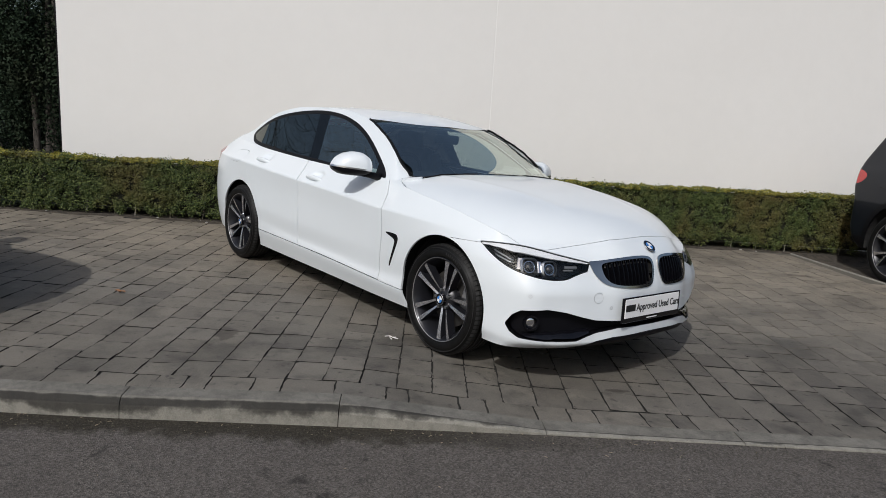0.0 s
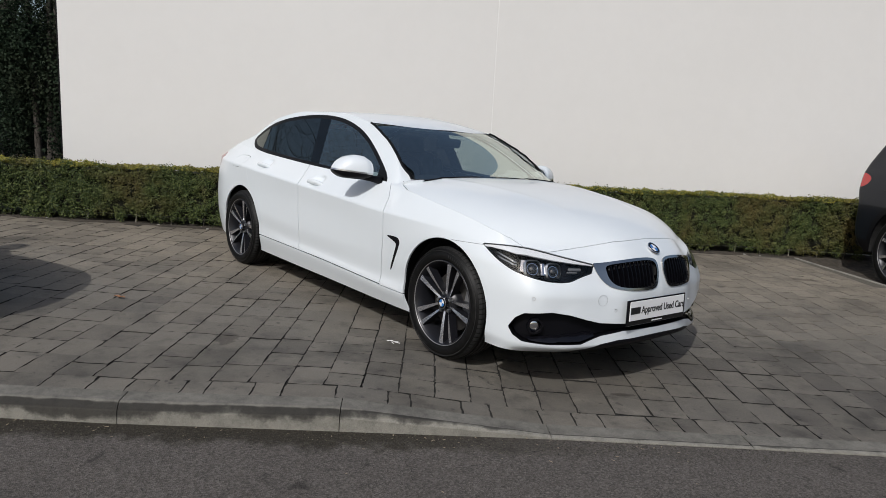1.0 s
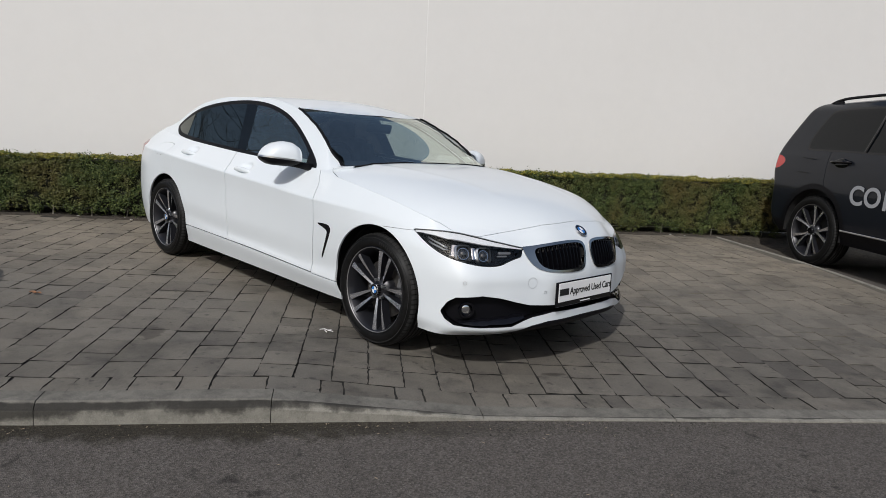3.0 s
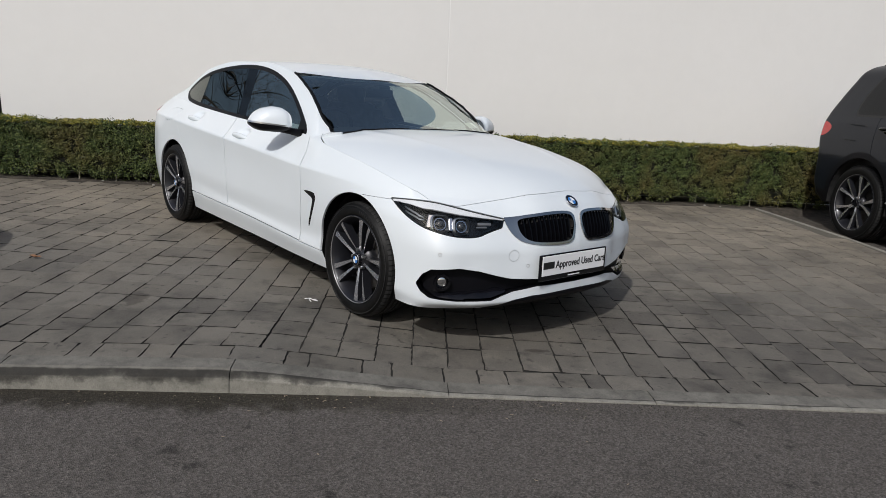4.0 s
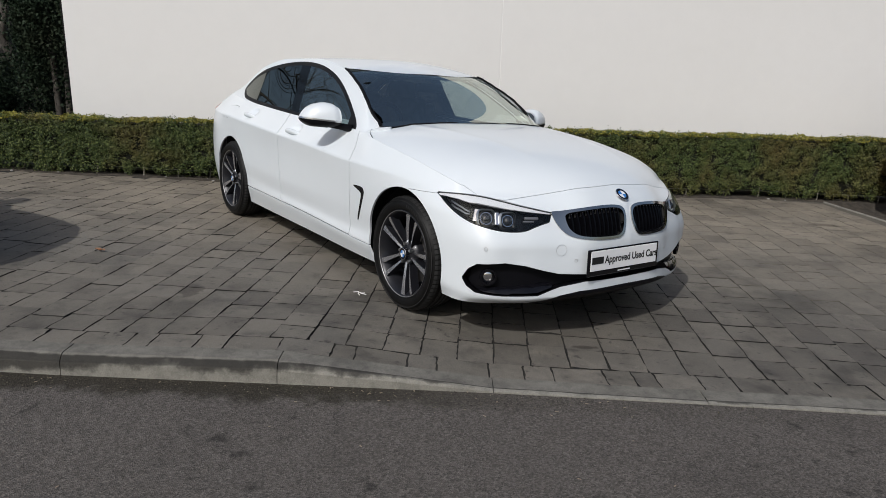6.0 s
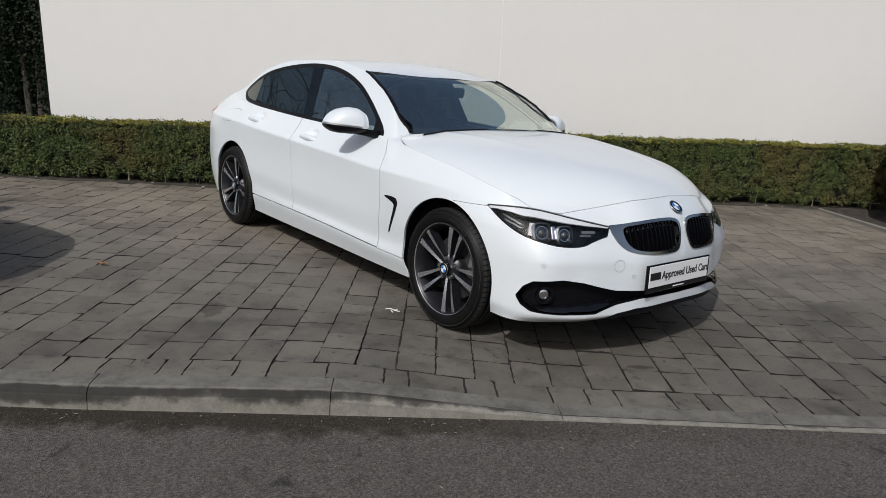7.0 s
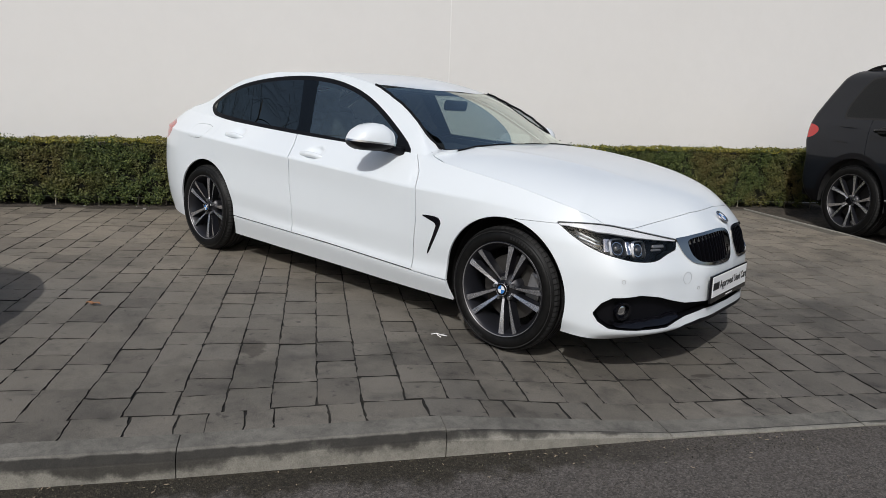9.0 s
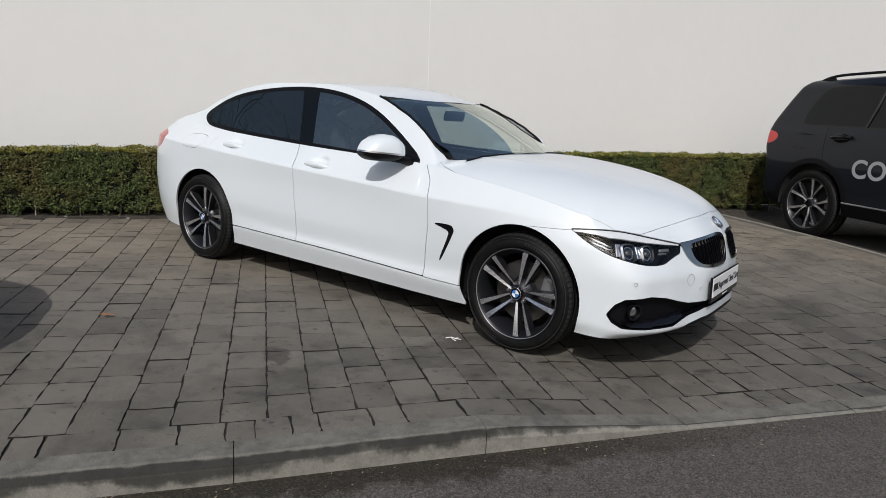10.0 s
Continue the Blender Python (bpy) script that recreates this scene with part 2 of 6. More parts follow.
kerb_c = ramp(KERB, noise_of(KERB, 18.0, 6, 0.7, "World"), [(0.38, grey(0.78)), (0.55, grey(1.04))])
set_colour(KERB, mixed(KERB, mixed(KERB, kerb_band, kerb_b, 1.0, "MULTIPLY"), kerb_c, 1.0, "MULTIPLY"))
set_input(KERB, "Normal", bump(KERB, noise_of(KERB, 150.0, 6, 0.7, "World"), 0.5, 0.004))

ROAD = shader("asphalt", (0.06, 0.058, 0.055), 0.9, spec=0.25)
chips = node(ROAD, "ShaderNodeTexVoronoi", Scale=165.0)
gr = ROAD.node_tree.nodes.new("ShaderNodeNewGeometry")
link(ROAD, gr.outputs["Position"], chips.inputs["Vector"])
chip_col = ramp(ROAD, chips.outputs["Color"], [(0.1, (0.050, 0.0445, 0.0400)), (0.5, (0.087, 0.0780, 0.0700)), (0.95, (0.145, 0.131, 0.118))])
patch = ramp(ROAD, noise_of(ROAD, 1.6, 6, 0.62, "World"), [(0.30, grey(0.74)), (0.46, grey(0.97)), (0.75, grey(1.06))])
spots = ramp(ROAD, noise_of(ROAD, 9.0, 3, 0.5, "World"), [(0.26, grey(0.45)), (0.36, grey(1.0))])
# a ragged strip of wet dirt and moss along the kerb: the way from the kerb's line, in metres
r_dot = ROAD.node_tree.nodes.new("ShaderNodeVectorMath")
r_dot.operation = "DOT_PRODUCT"
r_dot.inputs[1].default_value = (-math.sin(radians(53.6)), math.cos(radians(53.6)), 0)
link(ROAD, gr.outputs["Position"], r_dot.inputs[0])
r_far = ROAD.node_tree.nodes.new("ShaderNodeMath")
r_far.operation = "ADD"
r_far.inputs[1].default_value = 0.445 * math.sin(radians(53.6)) + 1.81 * math.cos(radians(53.6))
link(ROAD, r_dot.outputs["Value"], r_far.inputs[0])
r_rag = ROAD.node_tree.nodes.new("ShaderNodeMath")
r_rag.operation = "MULTIPLY_ADD"
r_rag.inputs[1].default_value = 0.42
link(ROAD, noise_of(ROAD, 6.0, 8, 0.72, "World"), r_rag.inputs[0])
link(ROAD, r_far.outputs[0], r_rag.inputs[2])
dirt = ramp(ROAD, r_rag.outputs[0], [(0.04, grey(0.0)), (0.11, grey(0.92))])
# it thins out along the lowered kerb
r_along = ROAD.node_tree.nodes.new("ShaderNodeVectorMath")
r_along.operation = "DOT_PRODUCT"
r_along.inputs[1].default_value = (math.cos(radians(53.6)), math.sin(radians(53.6)), 0)
link(ROAD, gr.outputs["Position"], r_along.inputs[0])
r_fade = ROAD.node_tree.nodes.new("ShaderNodeMapRange")
r_fade.inputs["From Min"].default_value, r_fade.inputs["From Max"].default_value = -0.9, 0.1
r_fade.inputs["To Min"].default_value, r_fade.inputs["To Max"].default_value = 1.0, 0.12
link(ROAD, r_along.outputs["Value"], r_fade.inputs["Value"])
dirt = mixed(ROAD, dirt, r_fade.outputs["Result"], 1.0, "MULTIPLY")
pits = ramp(ROAD, noise_of(ROAD, 75.0, 5, 0.7, "World"), [(0.34, grey(0.72)), (0.5, grey(1.0)), (0.68, grey(1.2))])
tar = mixed(ROAD, mixed(ROAD, mixed(ROAD, chip_col, patch, 1.0, "MULTIPLY"), spots, 1.0, "MULTIPLY"), pits, 1.0, "MULTIPLY")
soil = ramp(ROAD, noise_of(ROAD, 90.0, 6, 0.75, "World"), [(0.38, (0.010, 0.009, 0.0065)), (0.55, (0.035, 0.030, 0.021)), (0.70, (0.10, 0.088, 0.064))])
set_colour(ROAD, mixed(ROAD, tar, soil, dirt))
set_input(ROAD, "Normal", bump(ROAD, chips.outputs["Distance"], 0.55, 0.005, bump(ROAD, noise_of(ROAD, 60.0, 6, 0.7, "World"), 0.5, 0.008)))

SOIL = shader("bare_soil", (0.05, 0.04, 0.03), 0.95)
set_colour(SOIL, ramp(SOIL, noise_of(SOIL, 12.0, 8, 0.7, "World"), [(0.3, (0.018, 0.015, 0.011)), (0.6, (0.07, 0.058, 0.043)), (0.8, (0.15, 0.135, 0.11))]))
set_input(SOIL, "Normal", bump(SOIL, noise_of(SOIL, 40.0, 8, 0.7, "World"), 1.0, 0.03))

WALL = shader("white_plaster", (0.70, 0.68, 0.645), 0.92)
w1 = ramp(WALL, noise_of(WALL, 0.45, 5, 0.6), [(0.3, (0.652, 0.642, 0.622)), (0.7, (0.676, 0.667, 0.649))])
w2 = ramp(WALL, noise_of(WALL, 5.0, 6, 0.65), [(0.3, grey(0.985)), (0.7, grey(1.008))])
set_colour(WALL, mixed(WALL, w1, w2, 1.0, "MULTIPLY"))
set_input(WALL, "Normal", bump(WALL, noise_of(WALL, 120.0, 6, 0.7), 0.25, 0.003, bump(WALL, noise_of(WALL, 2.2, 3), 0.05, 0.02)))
WALL_JOINT = shader("joint_sealant", (0.74, 0.735, 0.72), 0.8)


# plants
def leaf_shader(name, dark, mid, light, dry, dry_amount, gloss=0.25):
    m = shader(name, mid, 0.6, spec=gloss)
    g = m.node_tree.nodes.new("ShaderNodeNewGeometry")
    own = ramp(m, g.outputs["Random Per Island"], [(0.0, dark), (0.5, mid), (1.0, light)])
    region = ramp(m, noise_of(m, 1.6, 4, 0.6, "World"), [(0.5 - dry_amount * 0.1, grey(0.0)), (0.72, grey(0.75))])
    set_colour(m, mixed(m, own, dry, region))
    m.node_tree.nodes["Principled BSDF"].inputs["Transmission Weight"].default_value = 0.0
    return m


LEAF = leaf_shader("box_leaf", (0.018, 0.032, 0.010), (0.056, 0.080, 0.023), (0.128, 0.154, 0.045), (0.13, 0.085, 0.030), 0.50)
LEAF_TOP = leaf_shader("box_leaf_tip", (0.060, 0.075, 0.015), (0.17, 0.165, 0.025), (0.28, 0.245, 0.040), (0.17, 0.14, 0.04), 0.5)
LEAF_DARK = leaf_shader("shrub_leaf", (0.005, 0.009, 0.005), (0.016, 0.027, 0.016), (0.028, 0.044, 0.026), (0.030, 0.034, 0.020), 0.5, 0.06)
LEAF_PALE = leaf_shader("dry_leaf", (0.12, 0.10, 0.07), (0.20, 0.17, 0.12), (0.30, 0.26, 0.19), (0.16, 0.13, 0.08), 0.5)
# near-black, with the shade between the hedge's twigs painted in
CORE = shader("painted_hedge_shade", (0.012, 0.013, 0.007), 0.95)
BARK = shader("grey_bark", (0.07, 0.06, 0.05), 0.9)
set_colour(BARK, ramp(BARK, noise_of(BARK, 8.0, 6, 0.7), [(0.3, (0.03, 0.026, 0.022)), (0.7, (0.10, 0.088, 0.074))]))
BROWN_LEAF = shader("russet_leaf", (0.24, 0.115, 0.055), 0.7)
LITTER = shader("dry_leaf_litter", (0.24, 0.19, 0.135), 0.8)
PEBBLE = shader("pale_stone", (0.33, 0.32, 0.29), 0.85)
set_colour(PEBBLE, ramp(PEBBLE, noise_of(PEBBLE, 30.0, 6), [(0.3, (0.20, 0.19, 0.17)), (0.7, (0.42, 0.41, 0.38))]))
GRIT = shader("gutter_grit", (0.03, 0.026, 0.02), 0.95)
g_isl = GRIT.node_tree.nodes.new("ShaderNodeNewGeometry")
set_colour(GRIT, ramp(GRIT, g_isl.outputs["Random Per Island"], [(0.0, (0.010, 0.009, 0.006)), (0.6, (0.035, 0.030, 0.022)), (0.85, (0.05, 0.048, 0.028)), (1.0, (0.17, 0.15, 0.11))]))
SCRAP = shader("torn_white_paper", (0.75, 0.75, 0.73), 0.8)


# ---- site frame: a along the kerb, b away from the road ----
KERB_AT, KERB_TURN = Vector((0.445, -1.81)), radians(53.6)
AX = Vector((math.cos(KERB_TURN), math.sin(KERB_TURN)))
BX = Vector((-AX.y, AX.x))


def smooth(t):
    t = min(1.0, max(0.0, t))
    return t * t * (3 - 2 * t)


def rise(a, b):
    """Height of the paving: it lifts towards the far bay and along the full kerb."""
    far = 0.11 * smooth((a - 1) / 4) * smooth(b / 4)
    near = float(np.interp(a, (-3.0, -0.97, 0.0, 0.97, 2.0, 5.0), (-0.01, 0.004, 0.032, -0.040, -0.040, -0.03)))
    return far + near * smooth(1 - (b - 0.15) / 1.2)


def site(a, b, z=0.0):
    p = KERB_AT + AX * a + BX * b
    return Vector((p.x, p.y, z))


SITE = Matrix.Translation((KERB_AT.x, KERB_AT.y, 0)) @ Matrix.Rotation(KERB_TURN, 4, "Z")


def hedge_b(a):
    return 5.05 + 0.075 * a


def mesh_object(name, verts, faces, material, parent=None, smooth_shade=False, at=None):
    me = bpy.data.meshes.new(name)
    me.from_pydata([tuple(v) for v in verts], [], faces)
    me.materials.append(material)
    me.update()
    if smooth_shade:
        me.polygons.foreach_set("use_smooth", [True] * len(me.polygons))
    ob = new(name, me)
    if at is not None:
        ob.matrix_world = at
    if parent:
        ob.parent = parent
    return ob


def part(name, bm, material, parent=None, label="", smooth_shade=False):
    """Links a bmesh as one mesh object under a thing or a part."""
    me = bpy.data.meshes.new(name)
    bm.to_mesh(me)
    bm.free()
    me.materials.append(material)
    if smooth_shade:
        me.polygons.foreach_set("use_smooth", [True] * len(me.polygons))
    ob = new(name, me)
    if parent:
        ob.parent = parent
    if label:
        tagged(ob, label)
    return ob


def box_bm(x0, y0, z0, x1, y1, z1, bevel=0.0, segments=2):
    bm = bmesh.new()
    bmesh.ops.create_cube(bm, size=1)
    for v in bm.verts:
        v.co = Vector(((x0 + x1) / 2 + v.co.x * (x1 - x0), (y0 + y1) / 2 + v.co.y * (y1 - y0), (z0 + z1) / 2 + v.co.z * (z1 - z0)))
    if bevel:
        bmesh.ops.bevel(bm, geom=bm.edges[:], offset=bevel, segments=segments, affect="EDGES", profile=0.5)
    return bm


# ---- ground, wall and road ----
def grid_mesh(name, corners, nu, nv, height, material, at=None, kind="structure", label="", category=""):
    """A sheet over a stretch of the site: (a0, a1, b0, b1)."""
    a0, a1, b0, b1 = corners
    vs, fs = [], []
    for i in range(nu + 1):
        for j in range(nv + 1):
            a, b = a0 + (a1 - a0) * i / nu, b0 + (b1 - b0) * j / nv
            vs.append(site(a, b, height(a, b)))
    for i in range(nu):
        for j in range(nv):
            k = i * (nv + 1) + j
            fs.append((k, k + nv + 1, k + nv + 2, k + 1))
    return tagged(mesh_object(name, vs, fs, material, None, True), label, category, kind=kind)


def road_z(a, b):
    return float(np.interp(a, (-3.0, -0.97, 0.0, 0.97, 2.0), (-0.10, -0.092, -0.071, -0.052, -0.047))) - 0.012 * smooth(-b / 6)


grid_mesh("road", (-30, 30, -24, 0.03), 60, 48, road_z, ROAD, None, "structure", "worn dark grey asphalt road", "road")
ground = part("ground", box_bm(-900, -900, -0.30, 900, 900, -0.20), SOIL)
tagged(ground, "bare earth reaching away beyond the car park", "ground", kind="structure")
bed = grid_mesh("pavement", (-13, 5.46, 0.10, 6.6), 74, 40, lambda a, b: rise(a, b) - 0.0055, JOINT, None, "structure", "grey rectangular block paving with dark joints", "pavement")
grid_mesh("parking_bay", (5.52, 22, -0.5, 6.6), 12, 8, lambda a, b: 0.03, ROAD, None, "structure", "dark asphalt parking bay beside the paving", "road")
grid_mesh("planting_bed", (-13, 16, 4.05, 6.4), 60, 20, lambda a, b: (rise(a, b) + 0.012 if b > hedge_b(a) - 0.05 else rise(a, b) - 0.05) + 0.012 * noise.noise((a * 7, b * 7, 0)), SOIL, None, "structure", "strip of bare soil under the hedge", "ground")
# pale edging between the paving and the far bay
vs, fs = [], []
for i in range(25):
    b = -0.2 + 6.0 * i / 24
    a, z = 5.42 + 0.035 * (4 - b), max(rise(5.4, max(b, 0.0)), 0.0)
    for da, dz in ((0, -0.2), (0, 0.002), (0.006, 0.007), (0.034, 0.007), (0.04, 0.002), (0.04, -0.2)):
        vs.append(site(a + da, b, z + dz))
for i in range(24):
    for j in range(5):
        k = i * 6 + j
        fs.append((k, k + 1, k + 7, k + 6))
tagged(mesh_object("edging", vs, [f[::-1] for f in fs], KERB), "pale concrete edging along the bay", "edging", kind="structure")

# tall rendered wall with one movement joint
WALL_TURN = math.atan(0.075)
WALL_M = SITE @ Matrix.Translation((1.35, 5.75, 0)) @ Matrix.Rotation(WALL_TURN, 4, "Z") @ Matrix.Rotation(radians(-2.0), 4, "Y")
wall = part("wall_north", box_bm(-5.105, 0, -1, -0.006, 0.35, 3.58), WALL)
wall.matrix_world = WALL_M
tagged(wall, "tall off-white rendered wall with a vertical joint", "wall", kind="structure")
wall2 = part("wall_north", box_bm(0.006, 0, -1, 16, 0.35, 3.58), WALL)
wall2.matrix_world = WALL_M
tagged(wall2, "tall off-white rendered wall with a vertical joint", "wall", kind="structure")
joint = part("trim", box_bm(-0.006, 0.004, -1, 0.006, 0.35, 3.58), WALL_JOINT)
joint.matrix_world = WALL_M
tagged(joint, "pale vertical movement joint in the wall", "joint", kind="structure")
flash = part("trim", box_bm(-5.125, 0.01, -1, -5.107, 0.36, 3.58), BLACK)
flash.matrix_world = WALL_M
tagged(flash, "dark edge strip at the wall's end", "trim", kind="structure")

# kerb stones
kerb = tagged(new("kerb"), "weathered concrete kerb stones along the road", "kerb", kind="structure")


def kerb_stone(a0, a1, top0, top1, rnd):
    """One stone between two ends, with a battered front and a worn arris."""
    vs, fs = [], []
    for a, top in ((a0 + 0.0018, top0), (a1 - 0.0018, top1)):
        low = road_z(a, 0)
        h = max(0.004, top - low)
        prof = [(0.0, low - 0.06), (0.0, top - min(0.040, h * 0.5)), (0.004, top - min(0.030, h * 0.36)), (0.020, top - min(0.007, h * 0.12)), (0.031, top - 0.001), (0.126, top + 0.002), (0.126, top - 0.12)]
        for b, z in prof:
            vs.append(site(a, b + rnd.uniform(-0.001, 0.001), z))
    n = 7
    for j in range(n - 1):
        fs.append((j, j + 1, n + j + 1, n + j))
    fs += [tuple(range(n))[::-1], tuple(range(n, 2 * n))]
    ob = mesh_object("kerb_stone", vs, [f[::-1] for f in fs], KERB, kerb)
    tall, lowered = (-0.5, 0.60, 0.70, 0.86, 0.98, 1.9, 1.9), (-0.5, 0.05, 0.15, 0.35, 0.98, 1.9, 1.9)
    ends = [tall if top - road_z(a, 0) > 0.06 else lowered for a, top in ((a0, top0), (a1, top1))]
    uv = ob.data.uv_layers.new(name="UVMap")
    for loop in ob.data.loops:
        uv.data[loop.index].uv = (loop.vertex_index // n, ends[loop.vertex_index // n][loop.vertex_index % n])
    return ob


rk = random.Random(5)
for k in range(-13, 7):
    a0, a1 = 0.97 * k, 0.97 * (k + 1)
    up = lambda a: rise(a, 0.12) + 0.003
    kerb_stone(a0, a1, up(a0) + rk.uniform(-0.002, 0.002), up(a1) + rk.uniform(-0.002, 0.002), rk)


# ---- the white car: a spline surface, cut into its panels ----
def spline(xs, ys, at):
    """Monotone cubic through the knots."""
    xs, ys, at = np.asarray(xs, float), np.asarray(ys, float), np.asarray(at, float)
    h = np.diff(xs)
    d = np.diff(ys, axis=0) / (h if ys.ndim == 1 else h[:, None])
    m = np.zeros_like(ys)
    m[0], m[-1] = d[0], d[-1]
    same = d[:-1] * d[1:] > 0
    with np.errstate(divide="ignore", invalid="ignore"):
        m[1:-1] = np.where(same, 2 * d[:-1] * d[1:] / (d[:-1] + d[1:]), 0)
    k = np.clip(np.searchsorted(xs, at, side="right") - 1, 0, len(xs) - 2)
    t = (at - xs[k]) / h[k]
    hk = h[k]
    if ys.ndim > 1:
        t, hk = t[:, None], hk[:, None]
    return (2 * t**3 - 3 * t**2 + 1) * ys[k] + (t**3 - 2 * t**2 + t) * hk * m[k] + (3 * t**2 - 2 * t**3) * ys[k + 1] + (t**3 - t**2) * hk * m[k + 1]


def flow(points, at):
    """Smooth curve (Catmull-Rom) through rows of points, by row number."""
    p = np.asarray(points, float)
    at = np.asarray(at, float)
    k = np.clip(at.astype(int), 0, len(p) - 2)
    t = (at - k)[:, None]
    q = np.vstack([2 * p[0] - p[1], p, 2 * p[-1] - p[-2]])
    a, b, c, d = q[k], q[k + 1], q[k + 2], q[k + 3]
    return 0.5 * (2 * b + (c - a) * t + (2 * a - 5 * b + 4 * c - d) * t**2 + (3 * b - a - 3 * c + d) * t**3)


SIDE_X = (0.30, 0.0, -0.40, -0.75, -1.30, -2.00, -2.81, -3.30)
# Each level runs from the nose round the side to the tail: nose x, nose y, side y, tail x, tail y, heights
LEVELS = (
    ((0.784, 0.764, 0.710, 0.620, 0.496), (0, 0.27, 0.455, 0.656, 0.833), (0.86, 0.865, 0.86, 0.855, 0.85, 0.85, 0.85, 0.84), (-3.58, -3.72, -3.74), (0.72, 0.4, 0),
     (0.21, 0.205, 0.195, 0.19, 0.19, 0.19, 0.19, 0.18, 0.175, 0.175, 0.175, 0.18, 0.2, 0.23, 0.24, 0.25)),
    ((0.849, 0.839, 0.785, 0.705, 0.571), (0, 0.27, 0.455, 0.661, 0.828), (0.90, 0.90, 0.902, 0.90, 0.893, 0.893, 0.89, 0.87), (-3.63, -3.80, -3.83), (0.74, 0.42, 0),
     (0.265, 0.26, 0.25, 0.24, 0.25, 0.28, 0.30, 0.297, 0.297, 0.31, 0.32, 0.33, 0.33, 0.36, 0.38, 0.38)),
    ((0.849, 0.836, 0.785, 0.710, 0.586), (0, 0.27, 0.455, 0.661, 0.828), (0.908, 0.915, 0.897, 0.892, 0.885, 0.888, 0.90, 0.885), (-3.65, -3.82, -3.85), (0.75, 0.43, 0),
     (0.36, 0.355, 0.35, 0.35, 0.37, 0.40, 0.42, 0.37, 0.36, 0.37, 0.38, 0.42, 0.44, 0.48, 0.48, 0.48)),
    ((0.852, 0.834, 0.780, 0.710, 0.596), (0, 0.27, 0.435, 0.641, 0.828), (0.912, 0.924, 0.915, 0.905, 0.898, 0.90, 0.912, 0.89), (-3.66, -3.83, -3.86), (0.755, 0.43, 0),
     (0.50, 0.49, 0.49, 0.49, 0.495, 0.52, 0.55, 0.50, 0.50, 0.50, 0.51, 0.55, 0.58, 0.62, 0.62, 0.62)),
    ((0.824, 0.809, 0.745, 0.665, 0.541), (0, 0.26, 0.435, 0.641, 0.823), (0.905, 0.924, 0.924, 0.910, 0.899, 0.899, 0.908, 0.885), (-3.66, -3.83, -3.86), (0.75, 0.42, 0),
     (0.62, 0.62, 0.60, 0.61, 0.62, 0.63, 0.66, 0.64, 0.64, 0.66, 0.67, 0.70, 0.72, 0.76, 0.76, 0.76)),
    ((0.789, 0.769, 0.710, 0.625, 0.486), (0, 0.25, 0.435, 0.631, 0.798), (0.878, 0.91, 0.922, 0.916, 0.908, 0.908, 0.906, 0.87), (-3.64, -3.81, -3.84), (0.735, 0.41, 0),
     (0.71, 0.705, 0.68, 0.69, 0.70, 0.715, 0.755, 0.77, 0.775, 0.80, 0.83, 0.87, 0.89, 0.91, 0.91, 0.91)),
    ((0.724, 0.709, 0.640, 0.530, 0.396), (0, 0.25, 0.435, 0.631, 0.783), (0.828, 0.848, 0.835, 0.785, 0.763, 0.752, 0.73, 0.69), (-3.55, -3.76, -3.80), (0.63, 0.38, 0),
     (0.775, 0.77, 0.75, 0.755, 0.77, 0.80, 0.86, 0.91, 0.945, 0.953, 0.968, 1.0, 1.03, 1.03, 1.03, 1.03)),
)


def level_points(level):
    nx, ny, sy, tx, ty, z = level
    return np.column_stack([np.r_[nx, SIDE_X, tx], np.r_[ny, sy, ty], z])


NU, NV = 376, 79
STATIONS = 16
us = np.linspace(0, STATIONS - 1, NU)
belts = np.stack([flow(level_points(lv), us) for lv in LEVELS], 1)
vs_knots = np.arange(len(LEVELS))
vs_at = np.linspace(0, len(LEVELS) - 1, NV)
crease = np.clip((us - 5.5) / 1.5, 0, 1)
BELT = np.stack([spline(vs_knots, belts[i], vs_at) for i in range(NU)])
folded = np.stack([np.vstack([spline(vs_knots[:6], belts[i, :6], vs_at[vs_at <= 5]), spline(vs_knots[5:], belts[i, 5:], vs_at[vs_at > 5])]) for i in range(NU)])
BELT += (folded - BELT) * crease[:, None, None]
# hollows behind the door handles
for hx, hz in ((-1.585, 0.868), (-2.495, 0.918)):
    hollow = np.clip(1 - ((BELT[..., 0] - hx) / 0.072) ** 2 - ((BELT[..., 2] - hz) / 0.040) ** 2, 0, 1)
    BELT[..., 1] -= 0.034 * hollow**0.6 * (BELT[..., 1] > 0.6)
EDGE = BELT[:, -1]


def grid_faces(nu, nv, flip=False):
    k = np.arange(nu * nv).reshape(nu, nv)
    q = np.stack([k[:-1, :-1], k[1:, :-1], k[1:, 1:], k[:-1, 1:]], -1).reshape(-1, 4)
    return q[:, ::-1] if flip else q


